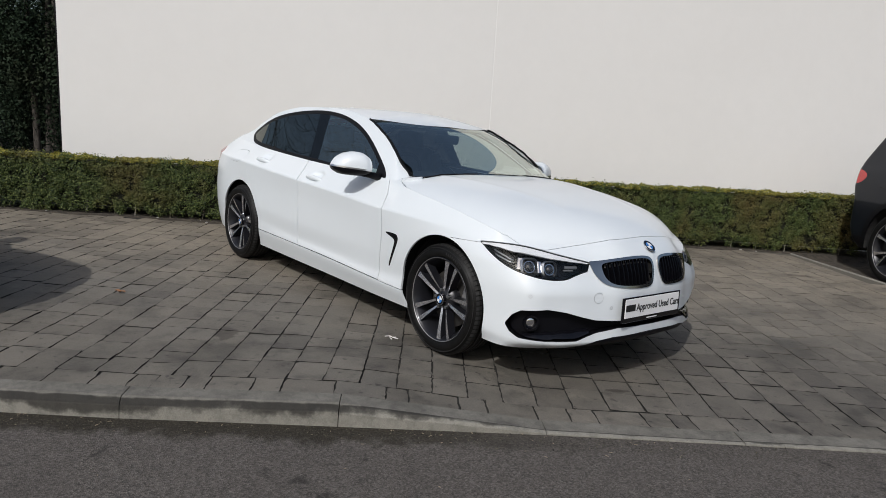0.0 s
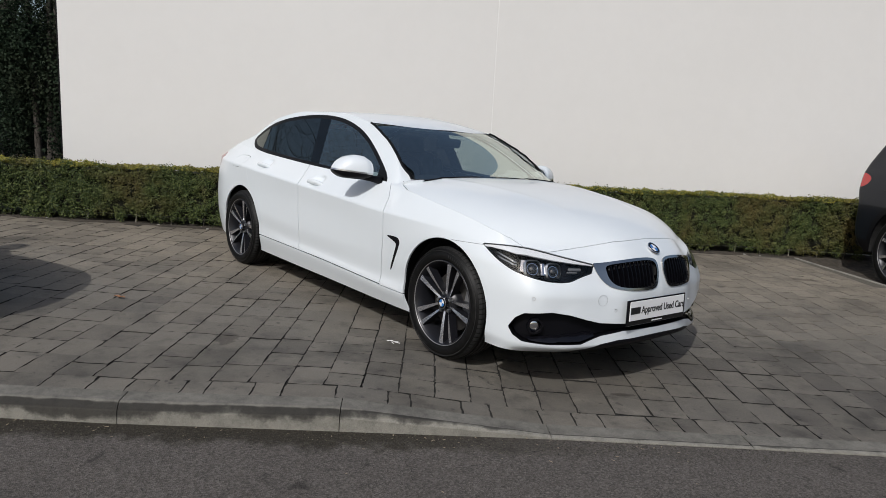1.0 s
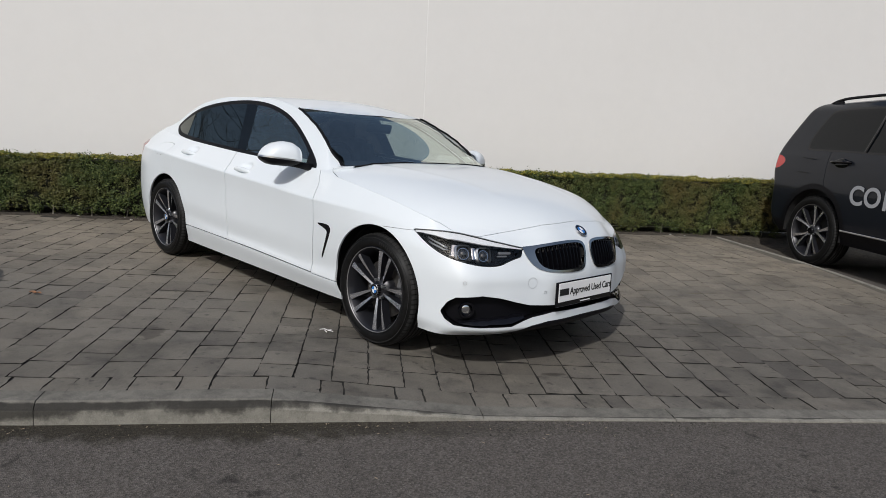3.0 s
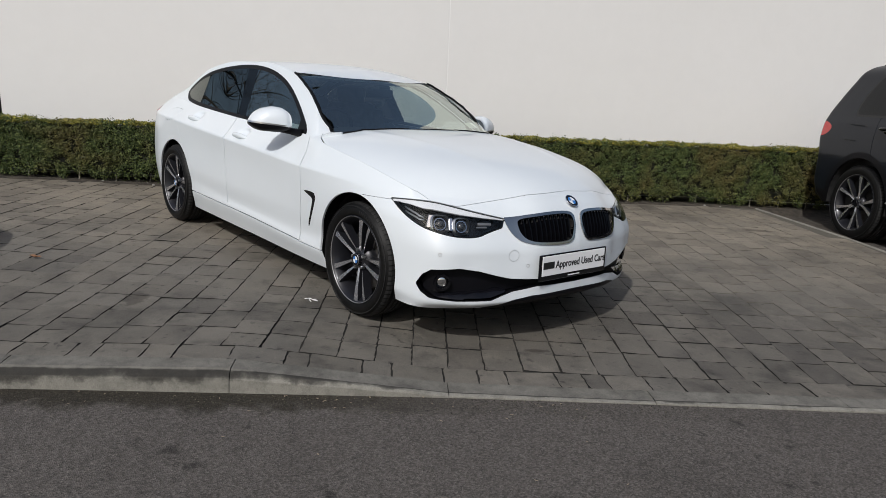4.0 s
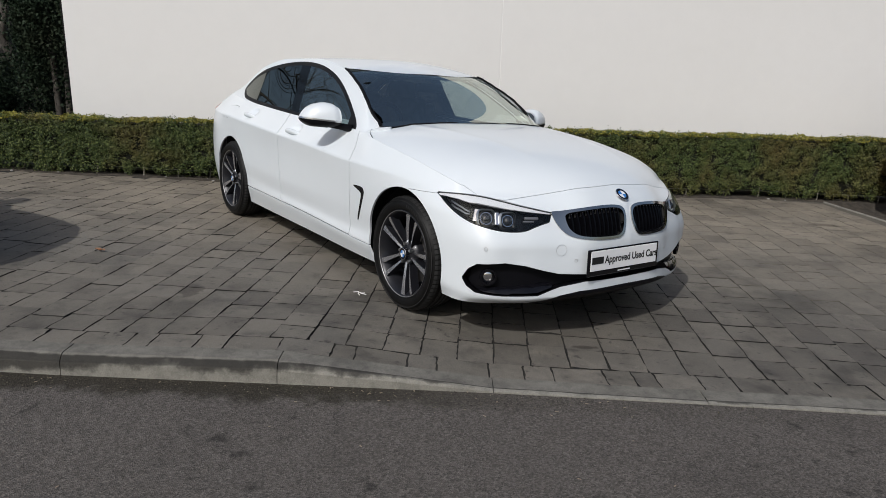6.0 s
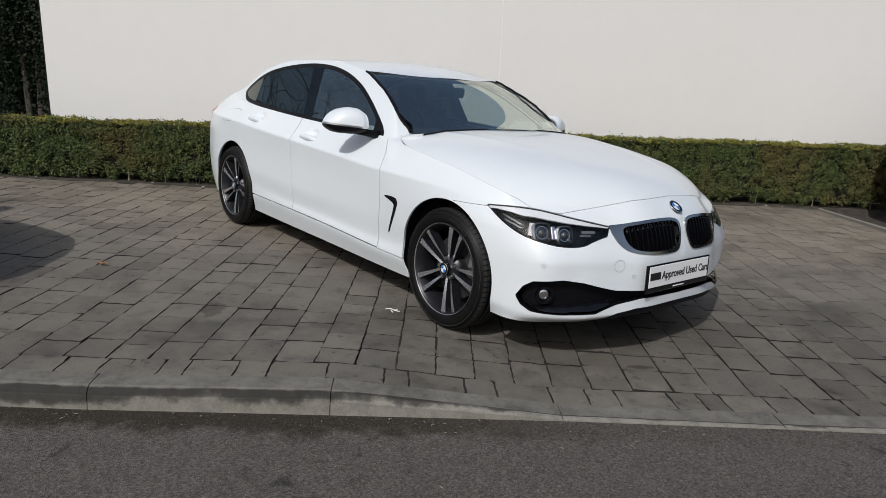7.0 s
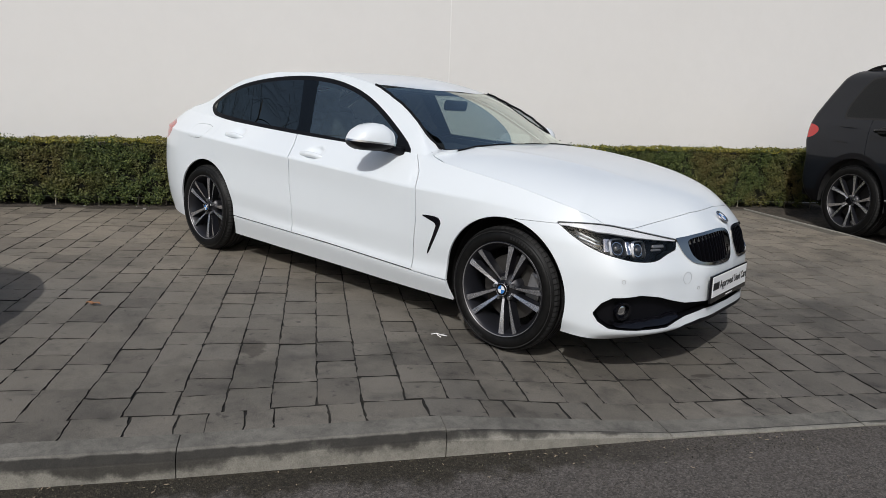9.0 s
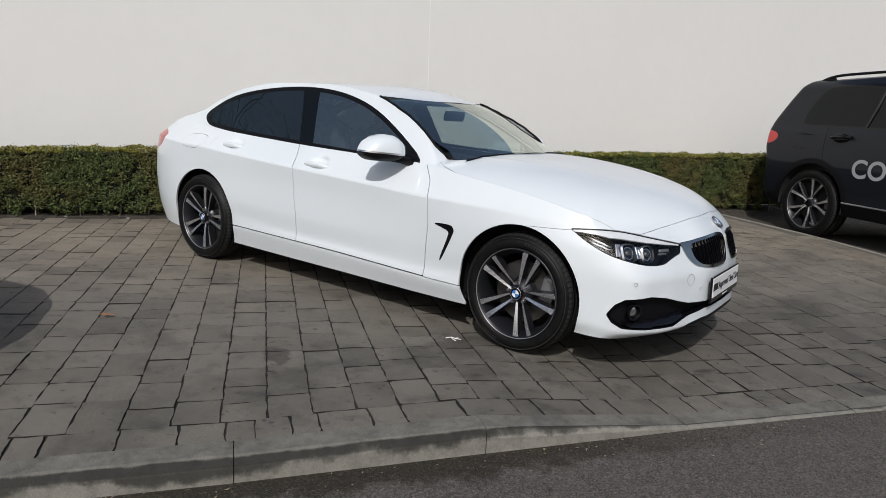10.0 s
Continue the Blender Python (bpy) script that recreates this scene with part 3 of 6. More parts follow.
# bonnet: between the belt's edge and the middle line
NT = int(NU * 9.0 / 15) + 1
hood_edge = EDGE[:NT]
t_hood = np.linspace(0, 1, NT)
mid_x = 0.724 - (0.724 + 0.75) * t_hood**1.25
NS = 40
HOOD = np.zeros((NT, NS, 3))
CROWN_X, CROWN_Z = (-0.80, -0.45, -0.2, 0.1, 0.31, 0.467, 0.60, 0.68, 0.724, 0.92), (1.04, 1.02, 1.01, 0.98, 0.945, 0.908, 0.86, 0.815, 0.775, 0.55)
edge_crown = spline(CROWN_X, CROWN_Z, hood_edge[:, 0] + 0.42 * hood_edge[:, 1] ** 2)
for j, s in enumerate(np.linspace(0, 1, NS)):
    HOOD[:, j, 0] = mid_x * (1 - s) + hood_edge[:, 0] * s
    HOOD[:, j, 1] = hood_edge[:, 1] * s
    crown = spline(CROWN_X, CROWN_Z, HOOD[:, j, 0] + 0.42 * HOOD[:, j, 1] ** 2)
    fold = 0.004 * np.exp(-(((HOOD[:, j, 1] - np.interp(HOOD[:, j, 0], (-0.6, 0.6), (0.56, 0.30))) / 0.035) ** 2)) * np.clip((0.55 - HOOD[:, j, 0]) * 3, 0, 1) * (1 - s**8)
    HOOD[:, j, 2] = crown - (edge_crown - hood_edge[:, 2]) * s**4 + fold

# cabin: sections across from the belt over the roof rail to the middle
NX = 240
FORE = int(NU * 4.5 / 15)
cab_x = np.linspace(-0.462, -3.79, NX)
edge_y = np.interp(-cab_x, -EDGE[FORE:, 0], EDGE[FORE:, 1])
edge_z = np.interp(-cab_x, -EDGE[FORE:, 0], EDGE[FORE:, 2])
CORNER = -0.665
cowl = np.clip((cab_x - CORNER) / (-0.46 - CORNER), 0, 1)
base_y = np.where(cab_x > CORNER, 0.768 * (1 - cowl**3) ** (1 / 3), edge_y)
base_z = np.where(cab_x > CORNER, 0.945 + 0.065 * cowl, edge_z)
rail_x = (CORNER, -0.865, -1.055, -1.365, -1.82, -2.28, -2.69, -2.95, -3.15, -3.4, -3.8)
rail_y = spline([-x for x in rail_x], (0.768, 0.682, 0.639, 0.596, 0.574, 0.586, 0.622, 0.64, 0.65, 0.64, 0.34), -cab_x)
rail_z = spline([-x for x in rail_x], (0.945, 1.13, 1.23, 1.335, 1.385, 1.38, 1.315, 1.22, 1.13, 1.07, 1.03), -cab_x)
rail_y = np.where(cab_x > CORNER, base_y, rail_y)
rail_z = np.where(cab_x > CORNER, base_z, rail_z)
top_z = spline([-x for x in (-0.46, -0.75, -1.0, -1.25, -1.35, -1.6, -2.0, -2.4, -2.8, -3.2, -3.5, -3.7, -3.82)],
               (1.01, 1.16, 1.28, 1.368, 1.39, 1.412, 1.412, 1.386, 1.332, 1.243, 1.152, 1.08, 1.035), -cab_x)
NQ1, NQ2 = 26, 34
CABIN = np.zeros((NX, NQ1 + NQ2 - 1, 3))
for j, q in enumerate(np.linspace(0, 1, NQ1)):
    CABIN[:, j] = np.column_stack([cab_x, base_y + (rail_y - base_y) * q, base_z + (rail_z - base_z) * q])
for j, q in enumerate(np.linspace(0, 1, NQ2)[1:]):
    CABIN[:, NQ1 + j] = np.column_stack([cab_x, rail_y * (1 - q), rail_z + (top_z - rail_z) * (1 - (1 - q) ** np.interp(-cab_x, (0.5, 0.7, 0.95, 1.15, 1.45, 1.8), (2.4, 1.7, 1.45, 1.45, 1.9, 2.5)))])
def smooth_poly(points, rounds=2):
    """Corner-cut polygon."""
    p = np.asarray(points, float)
    for _ in range(rounds):
        q = np.roll(p, -1, 0)
        p = np.stack([0.75 * p + 0.25 * q, 0.25 * p + 0.75 * q], 1).reshape(-1, p.shape[1])
    return p


def signed(poly, px, py):
    """Distance to a polygon's edge, negative inside."""
    best = np.full(px.shape, 1e9)
    inside = np.zeros(px.shape, bool)
    n = len(poly)
    for i in range(n):
        (ax, ay), (bx, by) = poly[i], poly[(i + 1) % n]
        ex, ey = bx - ax, by - ay
        t = np.clip(((px - ax) * ex + (py - ay) * ey) / (ex * ex + ey * ey + 1e-12), 0, 1)
        best = np.minimum(best, np.hypot(px - ax - t * ex, py - ay - t * ey))
        if by != ay:
            inside ^= ((ay > py) != (by > py)) & (px < ex * (py - ay) / ey + ax)
    return np.where(inside, -best, best)


def tidy(sheet):
    v, f = sheet
    if not f:
        return np.zeros((0, 3)), []
    used = sorted({k for face in f for k in face})
    back = {k: i for i, k in enumerate(used)}
    return v[used], [[back[k] for k in face] for face in f]


def split(sheet, field):
    """Cuts a sheet along field = 0: the part below and the part above."""
    v, f = sheet
    val = field(v)
    val = np.where(np.abs(val) < 1e-7, 1e-7, val)
    sign = (val > 0).tolist()
    verts = [v]
    count = len(v)
    cut, added, low, high = {}, [], [], []
    vl = val.tolist()
    for face in f:
        s = [sign[k] for k in face]
        if all(s):
            high.append(face)
        elif not any(s):
            low.append(face)
        else:
            a, b = [], []
            for i, k in enumerate(face):
                (b if s[i] else a).append(k)
                j = (i + 1) % len(face)
                if s[i] != s[j]:
                    key = (min(k, face[j]), max(k, face[j]))
                    if key not in cut:
                        t = vl[k] / (vl[k] - vl[face[j]])
                        cut[key] = count + len(added)
                        added.append(v[k] + (v[face[j]] - v[k]) * t)
                    a.append(cut[key])
                    b.append(cut[key])
            if len(a) > 2:
                low.append(a)
            if len(b) > 2:
                high.append(b)
    allv = np.vstack([v, np.array(added)]) if added else v
    return tidy((allv, low)), tidy((allv, high))


def below(sheet, field):
    return split(sheet, field)[0]


def above(sheet, field):
    return split(sheet, field)[1]


def mirrored(sheet):
    v, f = sheet
    return v * np.array([1, -1, 1]), [face[::-1] for face in f]


def joined(*sheets):
    """One sheet, its seams welded."""
    where, verts, faces = {}, [], []
    for v, f in sheets:
        keys = np.round(v * 20000).astype(int).tolist()
        back = []
        for k, p in zip(keys, v):
            k = tuple(k)
            if k not in where:
                where[k] = len(verts)
                verts.append(p)
            back.append(where[k])
        for face in f:
            g = []
            for k in face:
                if not g or back[k] != g[-1]:
                    g.append(back[k])
            if len(g) > 1 and g[0] == g[-1]:
                g.pop()
            if len(set(g)) > 2 and len(set(g)) == len(g):
                faces.append(g)
    return np.array(verts), faces


def normals_of(sheet):
    v, f = sheet
    n = np.zeros_like(v)
    for face in f:
        a = v[face[0]]
        for i in range(1, len(face) - 1):
            c = np.cross(v[face[i]] - a, v[face[i + 1]] - a)
            for k in (face[0], face[i], face[i + 1]):
                n[k] += c
    return n / np.maximum(np.linalg.norm(n, axis=1, keepdims=True), 1e-12)


def rim_edges(f):
    seen = {}
    for face in f:
        for i, k in enumerate(face):
            j = face[(i + 1) % len(face)]
            if (j, k) in seen:
                del seen[(j, k)]
            else:
                seen[(k, j)] = True
    return list(seen)


def flanged(sheet, depth=0.012):
    """Turns the sheet's borders inwards, as pressed panels are. Returns vertices, faces and how many faces are outside."""
    v, f = sheet
    n = normals_of(sheet)
    verts, faces = list(v), list(f)
    made = {}
    for a, b in rim_edges(f):
        for k in (a, b):
            if k not in made:
                made[k] = len(verts)
                verts.append(v[k])
                verts.append(v[k] - n[k] * depth)
        faces.append([made[b], made[a], made[a] + 1, made[b] + 1])
    return verts, faces


def pushed(sheet, depth):
    """The sheet moved inwards, with walls from its old border: a recess."""
    v, f = sheet
    n = normals_of(sheet)
    m = len(v)
    verts = list(v - n * depth) + list(v)
    faces = [list(face) for face in f]
    for a, b in rim_edges(f):
        faces.append([b, a, a + m, b + m][::-1])
    return np.array(verts), faces


def faired(sheet, axis, blend=1.0):
    """A pane drawn as one fair surface: one coordinate as a cubic of the other two."""
    v, f = sheet
    p, q = [v[:, k] for k in range(3) if k != axis]
    p, q = p - p.mean(), q - q.mean()
    terms = np.column_stack([p**i * q**j for i in range(4) for j in range(4) if i + j < 4])
    fit = terms @ np.linalg.lstsq(terms, v[:, axis], rcond=None)[0]
    out = v.copy()
    out[:, axis] += blend * (fit - v[:, axis])
    return out, f


def panel(name, sheet, material, parent, label="", depth=0.012):
    v, f = flanged(sheet, depth) if depth else (list(sheet[0]), sheet[1])
    ob = mesh_object(name, v, f, material, parent, True)
    if label:
        tagged(ob, label)
    return ob


def pair(name, sheet, material, parent, label="", depth=0.012):
    """The same panel on both flanks."""
    return [panel(name, s, material, parent, label, depth) for s in (mirrored(sheet), sheet)]


def sheet_of(grid, up):
    """A grid as a sheet that faces outwards, by one axis."""
    nu, nv, _ = grid.shape
    s = (grid.reshape(-1, 3), grid_faces(nu, nv).tolist())
    s = joined(s)
    if normals_of(s)[:, up].sum() < 0:
        s = (s[0], [face[::-1] for face in s[1]])
    return s


def lathe(profile, segments, axis_y=True):
    """Turned body round the y axis from (radius, y) points."""
    vs, fs = [], []
    n = len(profile)
    for i in range(segments):
        a = 2 * math.pi * i / segments
        for r, y in profile:
            vs.append((r * math.cos(a), y, r * math.sin(a)))
    for i in range(segments):
        for j in range(n - 1):
            a, b = i * n + j, ((i + 1) % segments) * n + j
            fs.append((a, a + 1, b + 1, b))
    return vs, fs


def tube(points, radius, sides=8, close=False):
    """A round bar along a polyline."""
    pts = [Vector(p) for p in points]
    vs, fs = [], []
    n = len(pts)
    ref = None
    for i, p in enumerate(pts):
        a = pts[(i + 1) % n] if close or i < n - 1 else p
        b = pts[i - 1] if close or i > 0 else p
        d = (a - b).normalized()
        if ref is None:
            ref = d.orthogonal().normalized()
        ref = (ref - d * ref.dot(d)).normalized()
        w = d.cross(ref)
        r = radius[i] if isinstance(radius, (list, tuple)) else radius
        for k in range(sides):
            t = 2 * math.pi * k / sides
            vs.append(p + (ref * math.cos(t) + w * math.sin(t)) * r)
    for i in range(n if close else n - 1):
        for k in range(sides):
            a, b = i * sides, ((i + 1) % n) * sides
            fs.append((a + k, a + (k + 1) % sides, b + (k + 1) % sides, b + k))
    if not close:
        fs.append(tuple(range(sides))[::-1])
        fs.append(tuple((n - 1) * sides + k for k in range(sides)))
    return vs, fs


def rounded_box(size, bevel, segments=3):
    return box_bm(-size[0] / 2, -size[1] / 2, -size[2] / 2, size[0] / 2, size[1] / 2, size[2] / 2, bevel, segments)


def placed(ob, m):
    ob.matrix_local = m
    return ob


# ---- wheels ----
def build_wheel(name, tyre_r, rim_r, width, spokes, spread, thick, dark, face, badge=True):
    """A wheel at the origin, its outer side towards -y."""
    wheel = new(name)
    o = -width / 2
    prof = [(rim_r - 0.004, o + 0.030), (rim_r + 0.004, o + 0.012), (rim_r + 0.018, o + 0.004), ((tyre_r + rim_r) / 2 + 0.005, o - 0.001), (tyre_r - 0.030, o + 0.006), (tyre_r - 0.016, o + 0.016),
            (tyre_r - 0.006, o + 0.030), (tyre_r - 0.002, o + 0.046)]
    for g in (-0.045, -0.015, 0.015, 0.045):
        prof += [(tyre_r - 0.001, g - 0.009), (tyre_r - 0.009, g - 0.007), (tyre_r - 0.009, g + 0.003), (tyre_r - 0.001, g + 0.005)]
    prof += [(tyre_r - 0.006, -o - 0.030), (tyre_r - 0.020, -o - 0.012), ((tyre_r + rim_r) / 2, -o), (rim_r, -o - 0.03)]
    prof = prof[::-1]
    vs, fs = lathe(prof, 96)
    mesh_object("tyre", vs, fs, RUBBER, wheel, True)
    # ribs of the tread between the grooves, cut by slanting sipes
    tvs, tfs = [], []
    for y0, y1 in ((-0.0395, -0.0245), (-0.0095, 0.0055), (0.0205, 0.0355)):
        for i in range(64):
            a = 2 * math.pi * i / 64
            lean = 0.030
            for da, y, dr in ((0, y0, 0), (0.085, y0, 0), (0.085 + lean, y1, 0), (lean, y1, 0), (0, y0, -0.006), (0.085, y0, -0.006), (0.085 + lean, y1, -0.006), (lean, y1, -0.006)):
                r = tyre_r + 0.0012 + dr
                tvs.append((r * math.cos(a + da), y, r * math.sin(a + da)))
            k = 8 * i + 512 * len([p for p in ((-0.0395,), (-0.0095,), (0.0205,)) if p[0] < y0 - 1e-6])
            tfs += [(k, k + 1, k + 2, k + 3), (k, k + 4, k + 5, k + 1), (k + 1, k + 5, k + 6, k + 2), (k + 2, k + 6, k + 7, k + 3), (k + 3, k + 7, k + 4, k)]
    mesh_object("tread_rib", tvs, tfs, TREAD, wheel)
    # raised ring and moulded marks on the sidewall
    vs, fs = lathe([(tyre_r - 0.026, o + 0.0045), (tyre_r - 0.024, o + 0.002), (tyre_r - 0.021, o + 0.004)], 96)
    mesh_object("sidewall_ring", vs, fs, TREAD, wheel, True)
    for start, count in ((0.9, 9), (4.0, 7)) if badge else ():
        mvs, mfs = [], []
        for i in range(count):
            a = start + i * 0.062
            k = len(mvs)
            for da, r in ((0, rim_r + 0.030), (0.036, rim_r + 0.030), (0.036, rim_r + 0.046), (0, rim_r + 0.046)):
                mvs.append((r * math.cos(a + da), o - 0.0018, r * math.sin(a + da)))
            mfs.append((k, k + 1, k + 2, k + 3))
        mesh_object("sidewall_mark", mvs, mfs, TREAD, wheel)
    # shoulder blocks round the tread's outer edge
    bvs, bfs = [], []
    for i in range(72):
        a = 2 * math.pi * i / 72
        for da, r, y in ((-0.034, tyre_r - 0.011, o + 0.017), (0.034, tyre_r - 0.011, o + 0.017), (0.042, tyre_r + 0.0004, o + 0.050), (-0.028, tyre_r + 0.0004, o + 0.050), (-0.031, tyre_r - 0.002, o + 0.032), (0.038, tyre_r - 0.002, o + 0.032)):
            bvs.append((r * math.cos(a + da), y, r * math.sin(a + da)))
        k = i * 6
        bfs += [(k, k + 1, k + 5, k + 4), (k + 4, k + 5, k + 2, k + 3)]
    mesh_object("tread_edge", bvs, bfs, TREAD, wheel)
    # barrel and lip
    vs, fs = lathe([(rim_r - 0.010, -o - 0.03), (rim_r - 0.028, -o - 0.05), (rim_r - 0.035, 0.02), (rim_r - 0.030, o + 0.05), (rim_r - 0.012, o + 0.025), (rim_r - 0.006, o + 0.012), (rim_r + 0.003, o + 0.008), (rim_r + 0.006, o + 0.016)][::-1], 96)
    mesh_object("rim", vs, [f[::-1] for f in fs], dark, wheel, True)
    vs, fs = lathe([(rim_r - 0.0025, o + 0.010), (rim_r - 0.001, o + 0.0072), (rim_r + 0.001, o + 0.0066)], 96)
    tagged(mesh_object("rim_lip", vs, fs, LAMP_GREY, wheel, True), "satin rim lip")
    # spokes: pairs of tapered bars with a polished face and dark flanks, joined round the hub
    for p in range(spokes):
        mid = radians(-74 + 360 / spokes * p)
        ca, sa = math.cos(mid), math.sin(mid)
        at_rim = lambda u, v, y: (u * ca - v * sa, y, u * sa + v * ca)
        for side in (-1, 1):
            fv, bv, ff, bf = [], [], [], []
            steps = (0.0, 0.12, 0.28, 0.46, 0.64, 0.82, 1.0)
            for t in steps:
                v, half = side * spread(t), thick(t)
                u = 0.052 + (math.sqrt((rim_r - 0.008) ** 2 - spread(1.0) ** 2) - 0.052) * t
                y = o + 0.015 + 0.030 * (1 - t) ** 1.4
                for w in (-half, half):
                    fv.append(at_rim(u - (0.5 * w * side if t == 1 else 0), v + w, y + (0.004 if w * side < 0 else -0.001)))
                for w, d in ((-half, 0.0046 if side > 0 else -0.0004), (-half - 0.003, 0.050), (half + 0.003, 0.050), (half, -0.0004 if side > 0 else 0.0046)):
                    bv.append(at_rim(u, v + w, y + d))
            for i in range(len(steps) - 1):
                ff.append((2 * i, 2 * i + 2, 2 * i + 3, 2 * i + 1))
                for j in range(3):
                    bf.append((4 * i + j, 4 * i + j + 1, 4 * i + j + 5, 4 * i + j + 4))
            mesh_object("spoke", bv, bf, dark, wheel)
            mesh_object("spoke_face", fv, ff, face, wheel)
        bv, bf = [], []
        for k in range(9):
            a = math.pi * (0.5 + k / 8)
            for r, y in ((spread(0) - thick(0), o + 0.047), (spread(0) + thick(0), o + 0.045), (spread(0) + thick(0) + 0.003, o + 0.070)):
                bv.append(at_rim(0.052 + r * math.cos(a), r * math.sin(a), y))
        for k in range(8):
            for j in range(2):
                bf.append((3 * k + j, 3 * k + j + 1, 3 * k + j + 4, 3 * k + j + 3))
        mesh_object("spoke_bridge", bv, bf, face, wheel)
    vs, fs = lathe([(0.0, o + 0.040), (0.042, o + 0.040), (0.050, o + 0.050), (0.075, o + 0.062), (0.085, o + 0.09), (0.085, o + 0.14)], 40)
    mesh_object("hub", vs, fs, dark, wheel, True)
    for k in range(5):
        a = radians(-44 + 72 * k)
        vs, fs = lathe([(0.0, o + 0.028), (0.009, o + 0.028), (0.011, o + 0.05)], 10)
        placed(mesh_object("wheel_bolt", vs, fs, SATIN, wheel), pose(0.056 * math.cos(a), 0, 0.056 * math.sin(a)))
    vs, fs = lathe([(0.034, o + 0.018), (0.036, o + 0.022), (0.036, o + 0.05)], 32)
    mesh_object("centre_cap", vs, fs, GLOSS_BLACK, wheel, True)
    if badge:
        roundel(0.034, wheel, pose(0, o + 0.018, 0, 90, 0, 0))
    vs, fs = lathe([(0.07, -0.01), (rim_r - 0.075, -0.01), (rim_r - 0.075, 0.015), (0.07, 0.015)], 64)
    mesh_object("brake_disc", vs, fs, DISC, wheel)
    bm = rounded_box((0.09, 0.07, 0.16), 0.02, 2)
    placed(part("brake_caliper", bm, LAMP_GREY, wheel), pose(rim_r - 0.095, 0.0, 0.03, 0, 12, 0))
    return wheel


def roundel(radius, parent, m):
    """A round badge: black ring, chrome edge and four quarters of blue and white."""
    seg = 40

    def ring(r0, r1, z, a0=0, a1=2 * math.pi):
        n = max(4, int(seg * (a1 - a0) / (2 * math.pi)))
        vs, fs = [], []
        for i in range(n + 1):
            a = a0 + (a1 - a0) * i / n
            vs += [(r0 * math.cos(a), r0 * math.sin(a), z), (r1 * math.cos(a), r1 * math.sin(a), z)]
        for i in range(n):
            fs.append((2 * i, 2 * i + 1, 2 * i + 3, 2 * i + 2))
        return vs, fs
    vs, fs = ring(0.62 * radius, 0.93 * radius, 0.002)
    placed(mesh_object("badge_ring", vs, fs, GLOSS_BLACK, parent), m)
    vs, fs = lathe([(0.92 * radius, -0.0026), (0.97 * radius, -0.0034), (radius, -0.002), (radius, 0.004)], seg)
    placed(mesh_object("badge_edge", [(x, z, -y) for x, y, z in vs], fs, CHROME, parent, True), m)
    for k in range(4):
        vs, fs = ring(0.001, 0.62 * radius, 0.0025, k * math.pi / 2, (k + 1) * math.pi / 2)
        placed(mesh_object("badge_quarter", vs, fs, (BADGE_WHITE, BLUE)[k % 2], parent), m)


# ---- panels ----
car = tagged(new("parked_car"), "clean white four-door saloon parked on grey block paving", "car")
car.matrix_world = pose(0, 0.015, 0)
belt = sheet_of(BELT[:, ::-1], 1)
hood = sheet_of(HOOD, 2)
cabin = sheet_of(CABIN, 2)
GAP = 0.0030
ARCH_F, ARCH_R = (0.0, 0.335, 0.372), (-2.81, 0.335, 0.365)


def arch(a, grow=0.0):
    return lambda v: np.where(v[:, 1] > 0.5, np.hypot(v[:, 0] - a[0], v[:, 2] - a[1]) - a[2] - grow, 1.0)


def wz(poly):
    return lambda v: np.where(v[:, 0] > 0.05, signed(poly, v[:, 1] - v[:, 0], v[:, 2]), 1.0)


def xz(poly):
    return lambda v: signed(poly, v[:, 0], v[:, 2])


for a in (ARCH_F, ARCH_R):
    belt = above(belt, arch(a))

# headlamps, kidneys, lower intake on the nose
LAMP = smooth_poly([(0.605, 0.727), (0.605, 0.727), (0.44, 0.737), (0.28, 0.735), (0.14, 0.721), (-0.05, 0.697), (-0.238, 0.671), (-0.238, 0.671), (-0.230, 0.628), (-0.230, 0.628), (-0.14, 0.607), (-0.06, 0.580), (0.08, 0.580), (0.24, 0.600), (0.37, 0.622), (0.50, 0.668)], 2)
KIDNEY = smooth_poly([(0.030, 0.60), (0.020, 0.645), (0.028, 0.695), (0.09, 0.708), (0.22, 0.706), (0.33, 0.694), (0.40, 0.682), (0.472, 0.676), (0.472, 0.676), (0.462, 0.632), (0.428, 0.580), (0.38, 0.553), (0.28, 0.542), (0.14, 0.537), (0.055, 0.545)], 2)
KIDNEY_MESH = smooth_poly([(0.046, 0.60), (0.034, 0.645), (0.044, 0.684), (0.10, 0.695), (0.22, 0.692), (0.33, 0.680), (0.40, 0.667), (0.405, 0.64), (0.392, 0.592), (0.355, 0.563), (0.28, 0.555), (0.14, 0.551), (0.07, 0.558)], 2)
INTAKE_W = (-0.86, -0.53, -0.33, -0.22, -0.10, 0.05, 0.25, 0.313, 0.355)
INTAKE_TOP = (0.362, 0.361, 0.369, 0.388, 0.412, 0.427, 0.412, 0.380, 0.330)
INTAKE_BOTTOM_W = (-0.86, -0.53, -0.355, -0.28, -0.20, 0.05, 0.25, 0.32, 0.355)
INTAKE_BOTTOM = (0.316, 0.320, 0.298, 0.278, 0.253, 0.250, 0.258, 0.285, 0.320)
INTAKE = np.vstack([np.column_stack([INTAKE_W, INTAKE_TOP]), np.column_stack([INTAKE_BOTTOM_W, INTAKE_BOTTOM])[::-1]])
nose, rest = split(belt, lambda v: 0.05 - v[:, 0])


def kidney_field(poly):
    return lambda v: np.where(v[:, 0] > 0.55, signed(poly, v[:, 1], v[:, 2]), 1.0)


